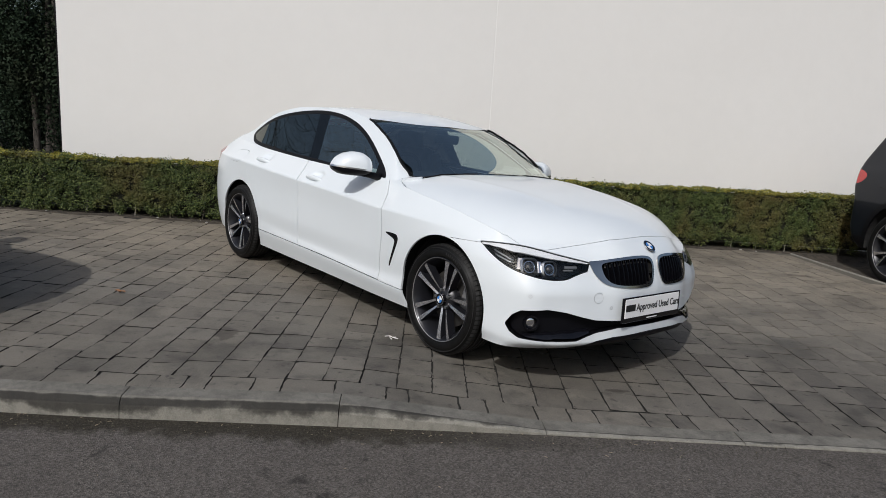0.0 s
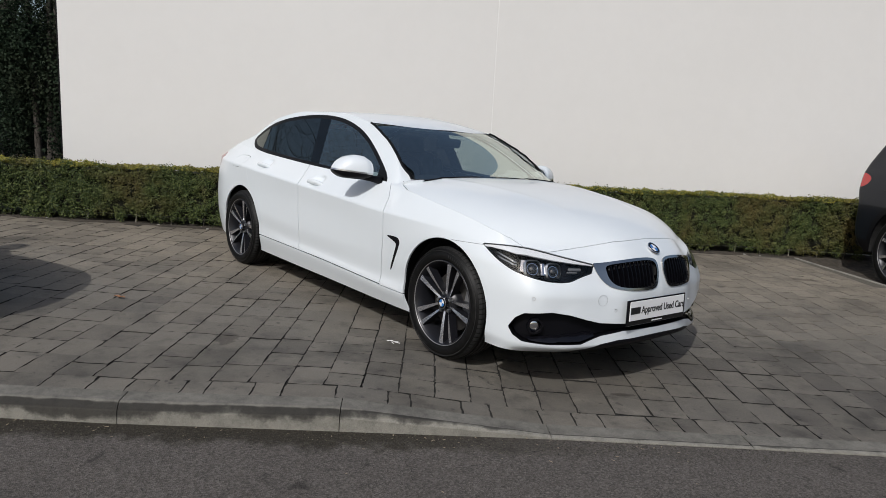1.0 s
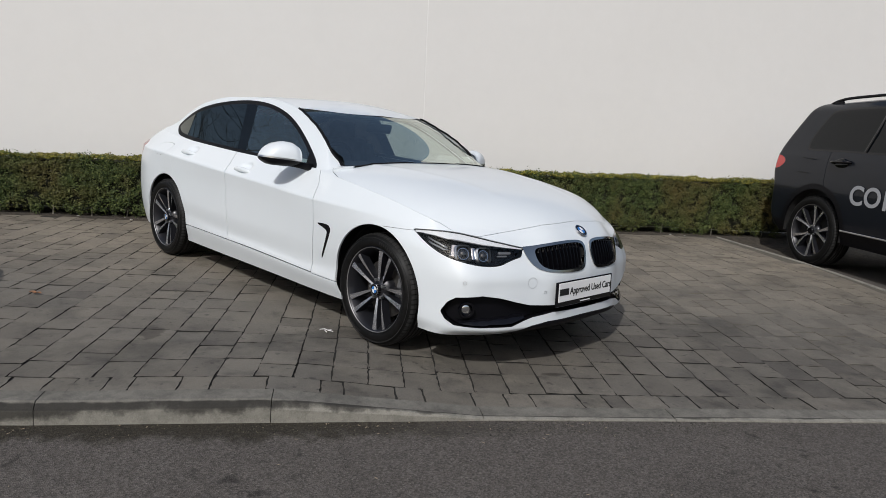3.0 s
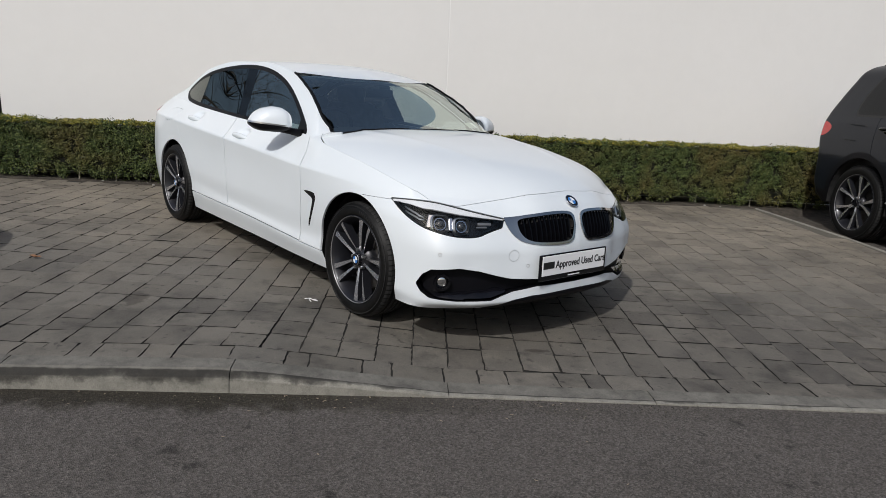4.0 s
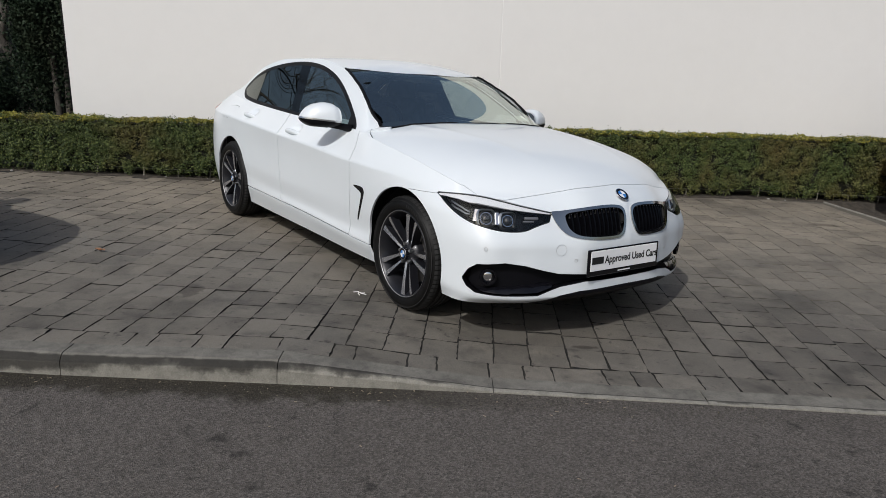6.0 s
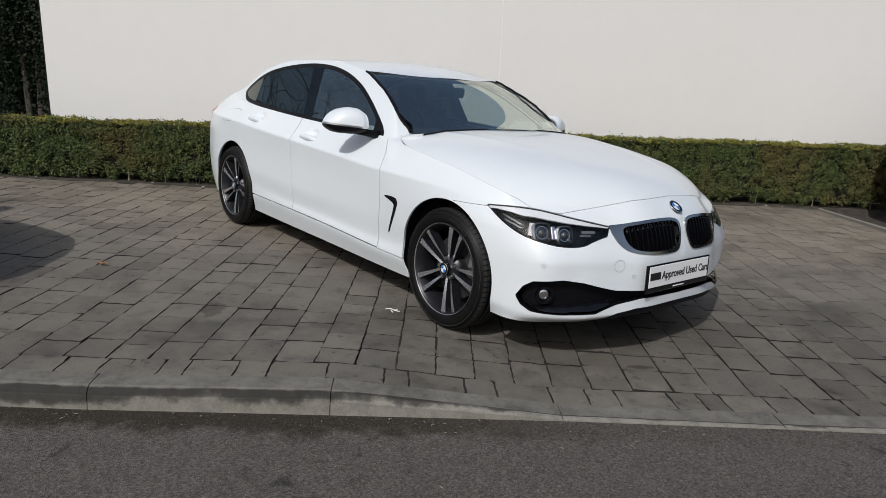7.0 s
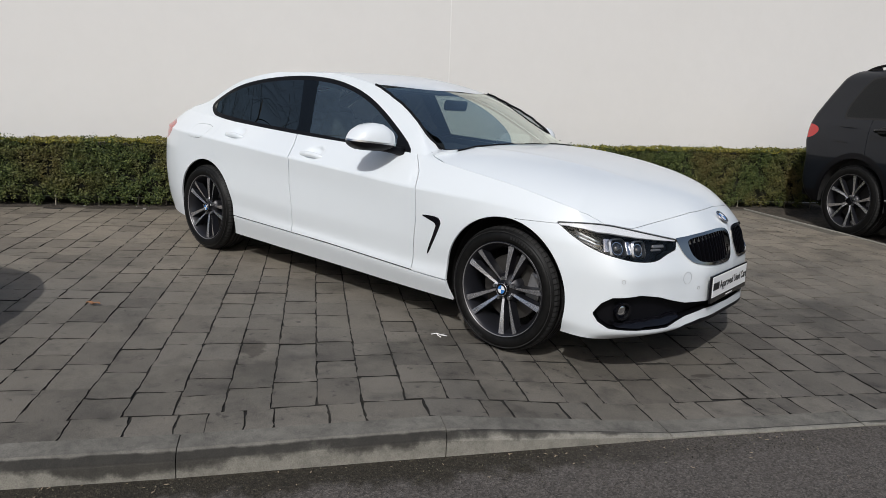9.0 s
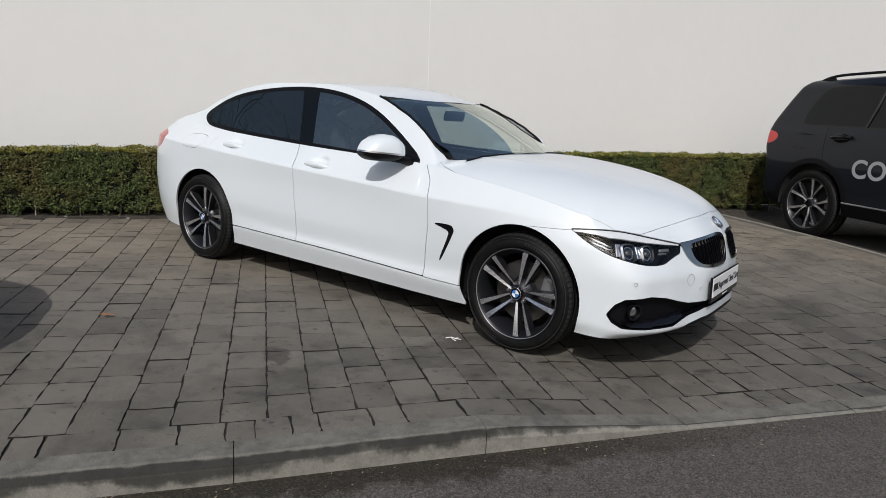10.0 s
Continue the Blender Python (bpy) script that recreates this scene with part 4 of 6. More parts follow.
lamp_skin, nose = split(nose, wz(LAMP))
kidney_skin, nose = split(nose, kidney_field(KIDNEY))
intake_skin, nose = split(nose, wz(INTAKE))
lip_skin, nose = split(nose, lambda v: np.where(v[:, 1] - v[:, 0] < -0.10, v[:, 2] - np.interp(v[:, 1] - v[:, 0], (-0.85, -0.5, -0.36, -0.26, -0.12), (0.277, 0.272, 0.252, 0.225, 0.19)), 1.0))
nose = above(nose, lambda v: signed(LAMP, v[:, 1] - v[:, 0], v[:, 2]) - GAP)
# the bonnet's leading edge: over the lamps, then straight across above the badge
LEAD = lambda v: np.interp(v[:, 1] - v[:, 0], (-0.70, -0.40, -0.148, 0.109, 0.298, 0.45, 0.52), (0.800, 0.786, 0.752, 0.722, 0.737, 0.788, 0.90)) - v[:, 2]
lead_skin, nose = split(nose, LEAD)
nose = above(nose, lambda v: LEAD(v) - 0.7 * GAP)
intake_skin = below(intake_skin, lambda v: wz(INTAKE)(v) + 0.0015)

# wing and bumper part along a line from the lamp to the wheel arch
SEAM_Z = 0.718
bumper_side, wing_nose = split(nose, lambda v: np.where(v[:, 0] < 0.46, v[:, 2] - SEAM_Z - 0.05 * (v[:, 0] - 0.25), -1.0))
wing_front = above(wing_nose, lambda v: v[:, 2] - SEAM_Z - 0.05 * (v[:, 0] - 0.25) - 0.7 * GAP)

# bonnet: it fills the belt's edge; towards the windscreen the shut line runs inwards over the wing
BONNET_EDGE = np.vstack([hood_edge[:, :2], [(-0.9, 0.0)]])
bonnet_in = lambda v: signed(BONNET_EDGE, v[:, 0], np.maximum(v[:, 1], 1e-4))
HOOD_Y = lambda x: np.interp(x, (-0.74, -0.67, -0.60, -0.55, -0.48, -0.43), (0.68, 0.745, 0.785, 0.805, 0.83, 0.95))
bonnet_edge_field = lambda v: np.maximum(np.where(v[:, 1] > 0.02, bonnet_in(v), np.where(v[:, 0] > 0.5, v[:, 0] - 0.724, -1.0)) + np.where(v[:, 0] > 0.39, -0.002, 0.5 * GAP), v[:, 1] - HOOD_Y(v[:, 0]) + GAP)
bonnet_half = below(hood, bonnet_edge_field)
GLASS_FOOT = lambda y: CORNER + (-0.46 - CORNER) * np.clip(1 - (np.abs(y) / 0.768) ** 3, 0, 1) ** (1 / 3)
bonnet_half = below(bonnet_half, lambda v: GLASS_FOOT(v[:, 1]) - 0.030 - v[:, 0])
nose_lead = lambda v: np.where((v[:, 1] - v[:, 0] < 0.10) & (v[:, 0] > 0.3), LEAD(v), -1.0)
bonnet_half, nose_strip = split(bonnet_half, nose_lead)
nose_strip = above(nose_strip, lambda v: nose_lead(v) - 0.7 * GAP)
wing_top = above(below(hood, lambda v: v[:, 0] + 0.43), lambda v: v[:, 1] - HOOD_Y(v[:, 0]) - GAP)
panel("bonnet", joined(bonnet_half, lead_skin, mirrored(bonnet_half), mirrored(lead_skin)), WHITE, car)
bumper_half = joined(bumper_side, nose_strip)
bumper = panel("front_bumper", joined(bumper_half, mirrored(bumper_half)), WHITE, car)

# flank: wing, doors, sill, quarter panel
DOOR_A = lambda z: np.interp(z, (0.29, 0.44, 0.61, 0.77, 0.86, 0.95), (-0.632, -0.622, -0.605, -0.617, -0.655, -0.742))
DOOR_B = lambda z: np.interp(z, (0.30, 0.36, 0.50, 0.65, 0.81, 0.90, 0.97), (-1.752, -1.753, -1.752, -1.780, -1.780, -1.83, -1.89))
DOOR_C = lambda z: np.interp(z, (0.30, 0.40, 0.55, 0.72, 0.86, 1.0), (-2.462, -2.475, -2.53, -2.66, -2.74, -2.78))
SILL_Z = lambda x: np.interp(x, (-2.6, -1.4, -0.6, -0.3), (0.318, 0.309, 0.293, 0.293))
wing, aft = split(rest, lambda v: DOOR_A(v[:, 2]) + GAP - v[:, 0])
sill_part, aft = split(aft, lambda v: np.where(v[:, 0] > -2.7, v[:, 2] - SILL_Z(v[:, 0]) + GAP, 1.0))
wing_sill, wing = split(wing, lambda v: np.where(v[:, 0] < -0.2, v[:, 2] - SILL_Z(v[:, 0]) + GAP, 1.0))
wing = above(wing, lambda v: np.where(v[:, 0] < -0.2, v[:, 2] - SILL_Z(v[:, 0]) - GAP, 1.0))
aft = above(aft, lambda v: np.where(v[:, 0] > -2.55, v[:, 2] - SILL_Z(v[:, 0]) - 2.5 * GAP, 1.0))
aft = above(aft, lambda v: -(v[:, 0] - DOOR_A(v[:, 2]) + GAP))
front_door_skin, aft = split(aft, lambda v: DOOR_B(v[:, 2]) + GAP - v[:, 0])
aft = above(aft, lambda v: -(v[:, 0] - DOOR_B(v[:, 2]) + GAP))
rear_door_skin, aft = split(aft, lambda v: DOOR_C(v[:, 2]) + GAP - v[:, 0])
quarter = above(aft, lambda v: -(v[:, 0] - DOOR_C(v[:, 2]) - 0.6 * GAP))
rear_bumper_half, quarter = split(quarter, lambda v: np.maximum(v[:, 2] - 0.60, v[:, 0] + 3.12))
TAIL = smooth_poly([(-3.36, 0.915), (-3.52, 0.965), (-3.75, 0.96), (-3.80, 0.80), (-3.58, 0.785), (-3.45, 0.825)], 2)
tail_skin, quarter = split(quarter, lambda v: np.where(v[:, 1] > 0.35, xz(TAIL)(v), 1.0))
FLAP = smooth_poly([(-3.06, 0.955), (-2.88, 0.955), (-2.84, 0.93), (-2.85, 0.87), (-2.90, 0.848), (-3.06, 0.852), (-3.09, 0.88), (-3.09, 0.93)], 2)
flap_skin, quarter = split(quarter, xz(FLAP))
flap_skin = below(flap_skin, lambda v: xz(FLAP)(v) + 0.8 * GAP)
wing_sheet = joined(wing, wing_front, wing_top)
VENT = [(-0.580, 0.634), (-0.440, 0.640), (-0.418, 0.622), (-0.412, 0.598), (-0.505, 0.418), (-0.522, 0.416), (-0.447, 0.582), (-0.455, 0.602), (-0.490, 0.612)]
pair("front_wing", wing_sheet, WHITE, car)

pair("sill", joined(sill_part, wing_sill), WHITE, car)
front_doors = pair("front_door", front_door_skin, WHITE, car)
rear_doors = pair("rear_door", rear_door_skin, WHITE, car)
for doors, skin in ((front_doors, front_door_skin), (rear_doors, rear_door_skin)):
    card = above(skin, lambda v: v[:, 2] - 0.55)
    card = (card[0] - np.array([0, 0.055, 0.004]), [f[::-1] for f in card[1]])
    for door, sk in zip(doors, (mirrored(card), card)):
        panel("door_card", sk, TRIM_CLOTH, door, "dark inner door panel", 0)
pair("quarter_panel", quarter, WHITE, car)
pair("tail_light", tail_skin, RED, car, "red tail light")
pair("fuel_flap", flap_skin, WHITE, car)
rb = joined(rear_bumper_half, mirrored(rear_bumper_half))
panel("rear_bumper", rb, WHITE, car)

# cabin: pillars, roof and glass
DLO = smooth_poly([(-0.72, 0.928), (-1.09, 1.128), (-1.37, 1.256), (-1.64, 1.328), (-1.90, 1.360), (-2.19, 1.362), (-2.55, 1.326), (-2.84, 1.258), (-3.00, 1.165), (-3.085, 1.105), (-3.035, 1.045), (-2.95, 1.012), (-2.45, 0.978), (-1.93, 0.961), (-1.48, 0.946), (-0.98, 0.930)], 2)
DLO = np.array([(x + 0.074 * np.clip((z - 0.95) / 0.4, 0, 1) * np.interp(x, (-3.1, -2.85, -2.5), (0, 0.9, 1)), z) for x, z in DLO])
side_cab, top_cab = split(cabin, lambda v: v[:, 2] - np.interp(-v[:, 0], -cab_x, rail_z) + 0.0005)
dlo_field = lambda v: np.where((v[:, 1] > 0.3) & (v[:, 0] < -0.70), xz(DLO)(v), 1.0)
window_skin, pillar_skin = split(side_cab, dlo_field)
SCREEN_TOP = lambda y: -1.105 - 0.62 * np.clip(y, 0, 0.6) ** 2
# how far the glass keeps from the pillar: a broad painted foot, narrow at the roof
FOOT = lambda x: np.interp(-x, (0.45, 0.54, 0.60, 0.64, 0.67, 0.70, 0.74, 0.80, 0.9, 1.1), (0.0, 0.012, 0.050, 0.080, 0.092, 0.082, 0.054, 0.026, 0.012, 0.010))
RAIL_Y = lambda x: np.interp(-x, -cab_x, rail_y)
screen_field = lambda v: np.maximum(SCREEN_TOP(v[:, 1]) - v[:, 0], v[:, 1] - RAIL_Y(v[:, 0]) + FOOT(v[:, 0]))
screen_skin, roof_skin = split(top_cab, screen_field)
REAR_GLASS = lambda v: np.maximum.reduce([v[:, 0] + 2.72 + 0.25 * v[:, 1] ** 2, -3.62 - v[:, 0], v[:, 1] - RAIL_Y(v[:, 0]) + 0.05])
rear_glass_skin, roof_skin = split(roof_skin, REAR_GLASS)
roof_skin = below(roof_skin, lambda v: np.where(v[:, 1] > 0.5, v[:, 0] + 0.53, v[:, 0] + 0.80))
pillars = joined(pillar_skin, roof_skin)
panel("roof", joined(pillars, mirrored(pillars)), WHITE, car, depth=0.02)
band, pane_half = split(screen_skin, lambda v: np.maximum(SCREEN_TOP(v[:, 1]) - v[:, 0] + 0.022, v[:, 1] - RAIL_Y(v[:, 0]) + FOOT(v[:, 0]) + 0.014))[::-1]
screen_border = joined(band, mirrored(band))
panel("windscreen_border", screen_border, SEAL, car, depth=0)
for sgn in (-1, 1):
    pts = []
    for x in np.linspace(-1.30, -0.63, 22):
        y = float(RAIL_Y(x) - FOOT(x)) + 0.004
        k = int(np.argmin(np.abs(cab_x - x)))
        row = CABIN[k]
        z = float(np.interp(-y, -row[NQ1 - 1:, 1], row[NQ1 - 1:, 2]))
        pts.append((x, sgn * y, z + 0.004))
    vs, fs = tube(pts, [0.0085 - 0.004 * max(0.0, (k - 15) / 6) for k in range(22)], 8)
    mesh_object("windscreen_seal", vs, fs, SEAL, car, True)
windscreen = panel("windscreen", faired(joined(pane_half, mirrored(pane_half)), 2), GLASS_FRONT, car, "clear raked windscreen", 0)
rear_window = panel("rear_window", joined(rear_glass_skin, mirrored(rear_glass_skin)), GLASS_REAR, car, "", 0)
# black trim round the side windows, and the panes
trim_skin, inner_skin = split(window_skin, lambda v: -xz(DLO)(v) - np.interp(v[:, 0], (-3.1, -2.9, -0.9, -0.75), (0.036, 0.030, 0.028, 0.034)))
PILLAR_B = lambda z: np.interp(z, (0.96, 1.35), (-1.755, -1.872))
PILLAR_B2 = lambda z: np.interp(z, (0.96, 1.35), (-1.885, -2.03))
front_pane, r = split(inner_skin, lambda v: PILLAR_B(v[:, 2]) - v[:, 0])
post_b, r = split(r, lambda v: PILLAR_B2(v[:, 2]) - v[:, 0])
rear_pane = r
sail, front_pane = split(front_pane, lambda v: -0.93 - 0.25 * (v[:, 2] - 0.95) - v[:, 0])
pair("window_trim", joined(trim_skin, sail), TRIM_BLACK, car, "black window surround", 0.008)
pair("centre_pillar", post_b, GLASS_DARK, car, "glossy black pillar cover", 0.006)
panes = pair("front_side_window", faired(front_pane, 1), GLASS_SIDE, car, "", 0)
panes += pair("rear_side_window", faired(rear_pane, 1), GLASS_REAR, car, "dark tinted rear window", 0)

# nose details
intake_both = joined(intake_skin, mirrored(intake_skin))
intake = panel("lower_intake", pushed(intake_both, 0.045), BLACK, car, "black lower air intake", 0)
lip = panel("front_splitter", joined(lip_skin, mirrored(lip_skin)), BLACK, car, "black lower splitter", 0.03)
for sgn in (-1, 1):
    sk = mirrored(kidney_skin) if sgn < 0 else kidney_skin
    grille = panel("kidney_grille", pushed(below(sk, lambda v: signed(KIDNEY_MESH, np.abs(v[:, 1]), v[:, 2])), 0.045), INNER, car, "black kidney grille with chrome surround", 0)
    ring = above(sk, lambda v: signed(KIDNEY_MESH, np.abs(v[:, 1]), v[:, 2]))
    n = normals_of(ring)
    panel("grille_surround", (ring[0] + n * 0.006, ring[1]), SURROUND, grille, "chrome surround", 0.022)
    for k in range(11):
        y = 0.066 + 0.030 * k
        lo = np.interp(y, (0.05, 0.1, 0.30, 0.36, 0.40), (0.575, 0.553, 0.556, 0.566, 0.61))
        hi = np.interp(y, (0.04, 0.1, 0.22, 0.40), (0.684, 0.694, 0.691, 0.665))
        pts = []
        for z in np.linspace(lo, hi, 5):
            near = kidney_skin[0][np.argmin((kidney_skin[0][:, 1] - y) ** 2 + (kidney_skin[0][:, 2] - z) ** 2)]
            pts.append((near[0], z))
        vs, fs = [], []
        for x, z in pts:
            for dx, dy in ((-0.004, -0.0045), (-0.004, 0.0045), (-0.04, 0.003), (-0.04, -0.003)):
                vs.append((x + dx, sgn * (y + dy), z))
        for i in range(4):
            for j in range(4):
                fs.append((4 * i + j, 4 * i + (j + 1) % 4, 4 * i + 4 + (j + 1) % 4, 4 * i + 4 + j))
        mesh_object("grille_slat", vs, fs if sgn > 0 else [f[::-1] for f in fs], SLAT, grille)
        # bright slanted tip at the slat's head
        x, z = pts[-1]
        tip = [(x + dx, sgn * (y + dy), z + dz) for dx, dy, dz in ((-0.001, -0.0045, -0.002), (-0.001, 0.0030, -0.004), (-0.0025, 0.0045, -0.026), (-0.0025, 0.0015, -0.032), (-0.012, 0.0045, -0.004), (-0.012, 0.0052, -0.028))]
        tf = [(0, 1, 2, 3), (1, 4, 5, 2)]
        mesh_object("slat_tip", tip, tf if sgn < 0 else [f[::-1] for f in tf], SATIN, grille)


def on_nose(w, z, out=0.0):
    """Place and outward way on the nose at a diagonal measure w = |y| - x and height z, on the left half."""
    b = BELT.reshape(-1, 3)
    b = b[b[:, 0] > 0.1]
    k = np.argsort((b[:, 1] - b[:, 0] - w) ** 2 + (b[:, 2] - z) ** 2)[:12]
    p = b[k[0]].copy()
    c = b[k] - b[k].mean(0)
    n = np.linalg.svd(c)[2][2]
    if n[0] + n[1] < 0:
        n = -n
    return Vector(p + n * out), Vector(n)


def facing(p, n, sgn):
    """Pose of a part at p whose z axis points along n; sgn -1: on the right flank."""
    p, n = Vector((p.x, sgn * p.y, p.z)), Vector((n.x, sgn * n.y, n.z))
    z = n.normalized()
    x = Vector((0, 0, 1)).cross(z).normalized()
    return Matrix.Translation(p) @ Matrix((x, z.cross(x), z)).transposed().to_4x4()


def ring_bm(r0, r1, h, seg=36):
    """An annular prism along z."""
    vs, fs = [], []
    prof = ((r0, 0), (r0, h), (r1, h), (r1, 0))
    for i in range(seg):
        a = 2 * math.pi * i / seg
        vs += [(r * math.cos(a), r * math.sin(a), z) for r, z in prof]
    for i in range(seg):
        for j in range(4):
            a, b = i * 4, ((i + 1) % seg) * 4
            fs.append((a + j, b + j, b + (j + 1) % 4, a + (j + 1) % 4))
    return vs, fs


def square_ring(r0, r1, h, seg=40):
    """A ring with rounded corners, along z."""
    vs, fs = [], []
    soft_ = lambda c: math.copysign(abs(c) ** 0.55, c)
    for i in range(seg):
        a = 2 * math.pi * i / seg
        vs += [(r * soft_(math.cos(a)), r * soft_(math.sin(a)), z) for r, z in ((r0, 0), (r0, h), (r1, h * 0.7), (r1, 0))]
    for i in range(seg):
        for j in range(4):
            a, b = i * 4, ((i + 1) % seg) * 4
            fs.append((a + j, b + j, b + (j + 1) % 4, a + (j + 1) % 4))
    return vs, fs


def dome(r, h, seg=28, rings=6):
    prof = [(r * math.cos(t), h * math.sin(t)) for t in np.linspace(0, math.pi / 2, rings)]
    vs, fs = lathe(prof, seg)
    return [(x, z, y) for x, y, z in vs], [f[::-1] for f in fs]


for sgn in (-1, 1):
    sk = lamp_skin if sgn > 0 else mirrored(lamp_skin)
    lamp = panel("headlight", pushed(sk, 0.062), LAMP_BLACK, car, "clear headlight with two square-ringed projectors", 0)
    panel("lamp_lens", sk, LENS, lamp, "clear cover", 0)
    # pale brow along the upper edge
    brow_z = lambda v: np.interp(np.abs(v[:, 1]) - v[:, 0], (-0.22, -0.05, 0.14, 0.28, 0.44, 0.60), (0.676, 0.697, 0.721, 0.735, 0.737, 0.727))
    brow = above(sk, lambda v: v[:, 2] - brow_z(v) + np.interp(np.abs(v[:, 1]) - v[:, 0], (-0.2, 0.1, 0.35, 0.55), (0.010, 0.026, 0.031, 0.012)))
    panel("light_brow", (brow[0] - normals_of(brow) * 0.008, brow[1]), BROW, lamp, "pale light strip", 0.01)
    for w, z, r in ((0.218, 0.652, 0.049), (0.052, 0.641, 0.046)):
        p, n = on_nose(w, z, -0.046)
        n = (n + Vector((0.45, 0.0, 0.0))).normalized()
        m = facing(p, n, sgn)
        vs, fs = square_ring(r * 0.86, r, 0.026)
        placed(mesh_object("projector_ring", vs, fs, SATIN, lamp, False), m)
        vs, fs = square_ring(r * 0.60, r * 0.86, 0.012)
        placed(mesh_object("projector_bezel", vs, fs, LAMP_BLACK, lamp, False), m)
        vs, fs = dome(r * 0.60, 0.030)
        placed(mesh_object("projector_lens", vs, fs, PROJECTOR, lamp, True), m)
        vs, fs = ring_bm(r * 0.58, r * 0.66, 0.014)
        placed(mesh_object("lens_ring", vs, fs, CHROME, lamp, False), m)
    for w, z, sx, sz in ((0.292, 0.658, 0.030, 0.072), (0.132, 0.646, 0.022, 0.070), (-0.12, 0.652, 0.075, 0.016), (-0.10, 0.632, 0.060, 0.010)):
        p, n = on_nose(w, z, -0.034)
        placed(part("reflector", rounded_box((sx, sz, 0.014), 0.005), CHROME if sz > 0.05 else LAMP_GREY, lamp), facing(p, n, sgn))
    for dz in (0.0, -0.017):
        mark = []
        for w in np.linspace(0.50, 0.345, 6):
            p, n = on_nose(w, np.interp(w, (0.34, 0.50), (0.668, 0.700)) + dz, -0.022)
            mark.append((p.x, sgn * p.y, p.z))
        vs, fs = tube(mark, 0.0045, 6)
        mesh_object("side_marker", vs, fs, SATIN, lamp, True)
    # fog lamp in the intake
    p, n = on_nose(0.164, 0.347, -0.030)
    m = facing(p, (n + Vector((0.6, 0, 0))).normalized(), sgn)
    vs, fs = ring_bm(0.033, 0.043, 0.022)
    fog = placed(mesh_object("fog_lamp", vs, fs, GLOSS_BLACK, car, False), m)
    vs, fs = dome(0.033, 0.012)
    tagged(mesh_object("fog_lens", vs, fs, CHROME, fog, True), "round clear fog lens")
    # blades across the intake
    pts_lo, pts_hi = [], []
    for w in np.linspace(0.22, -0.30, 16):
        lo = np.interp(w, (-0.30, -0.20, 0.05, 0.22), (0.300, 0.268, 0.262, 0.274))
        p, n = on_nose(w, lo, -0.004)
        q, n = on_nose(w, lo + np.interp(w, (-0.30, -0.22, 0.0, 0.22), (0.010, 0.040, 0.028, 0.014)), -0.022)
        pts_lo.append((p.x, sgn * p.y, p.z))
        pts_hi.append((q.x, sgn * q.y, q.z))
    vs = pts_lo + pts_hi + [(x - 0.03, y, z) for x, y, z in pts_hi]
    m_ = len(pts_lo)
    fs = [(i + r * m_, i + 1 + r * m_, i + 1 + (r + 1) * m_, i + (r + 1) * m_) for r in range(2) for i in range(m_ - 1)]
    mesh_object("intake_blade", vs, fs if sgn < 0 else [f[::-1] for f in fs], GLOSS_BLACK, intake, True)
    for w, z, r in ((0.195, 0.497, 0.010), (-0.445, 0.437, 0.009)):
        p, n = on_nose(w, z, 0.0005)
        vs, fs = ring_bm(r * 0.80, r, 0.0008, 24)
        placed(mesh_object("parking_sensor", vs, fs, SATIN, car, False), facing(p, n, sgn))
    if sgn < 0:
        p, n = on_nose(-0.334, 0.486, 0.0008)
        vs, fs = ring_bm(0.0285, 0.0297, 0.0008, 40)
        placed(mesh_object("tow_eye_cover", vs, fs, SATIN, car, False), facing(p, n, sgn))

badge_at = Vector((0.752, 0.0, 0.749))
roundel(0.041, car, facing(badge_at + Vector((0.006, 0, 0.004)), Vector((0.62, 0, 0.78)), 1))

# number plate: frame, plate, lettering
plate = placed(part("number_plate", rounded_box((0.012, 0.568, 0.142), 0.005), GLOSS_BLACK, car, "white plate with black lettering in black frame"), pose(0.855, -0.040, 0.424, 0, -3, 0))
placed(part("plate_face", rounded_box((0.004, 0.534, 0.106), 0.0015, 1), PLATE, plate, "white plate"), pose(0.0065, 0, 0.010))


def lettering(name, words, size, material, parent, m, wide=1.0, bold=0.0):
    c = bpy.data.curves.new(name, "FONT")
    c.body, c.size, c.extrude, c.offset = words, size, 0.0006, bold
    c.align_x, c.align_y = "CENTER", "CENTER"
    tmp = bpy.data.objects.new(name, c)
    scene.collection.objects.link(tmp)
    me = bpy.data.meshes.new_from_object(tmp.evaluated_get(bpy.context.evaluated_depsgraph_get()))
    bpy.data.objects.remove(tmp)
    bpy.data.curves.remove(c)
    me.materials.append(material)
    ob = new(name, me)
    ob.parent = parent
    ob.matrix_local = m @ Matrix.Diagonal((wide, 1, 1, 1))
    return ob


face_x = Matrix(((0, 0, 1), (1, 0, 0), (0, 1, 0))).to_4x4()
lettering("plate_text", "Approved Used Cars", 0.0555, INK, plate, Matrix.Translation((0.0092, 0.054, 0.010)) @ face_x, 0.90, 0.0011)
placed(part("plate_bar", box_bm(-0.0006, -0.044, -0.0185, 0.0006, 0.044, 0.0185), INK, plate), pose(0.0090, -0.216, 0.012))
placed(part("frame_text_bar", box_bm(-0.0004, -0.05, -0.003, 0.0004, 0.05, 0.003), PLATE, plate), pose(0.0064, 0.0, -0.058))


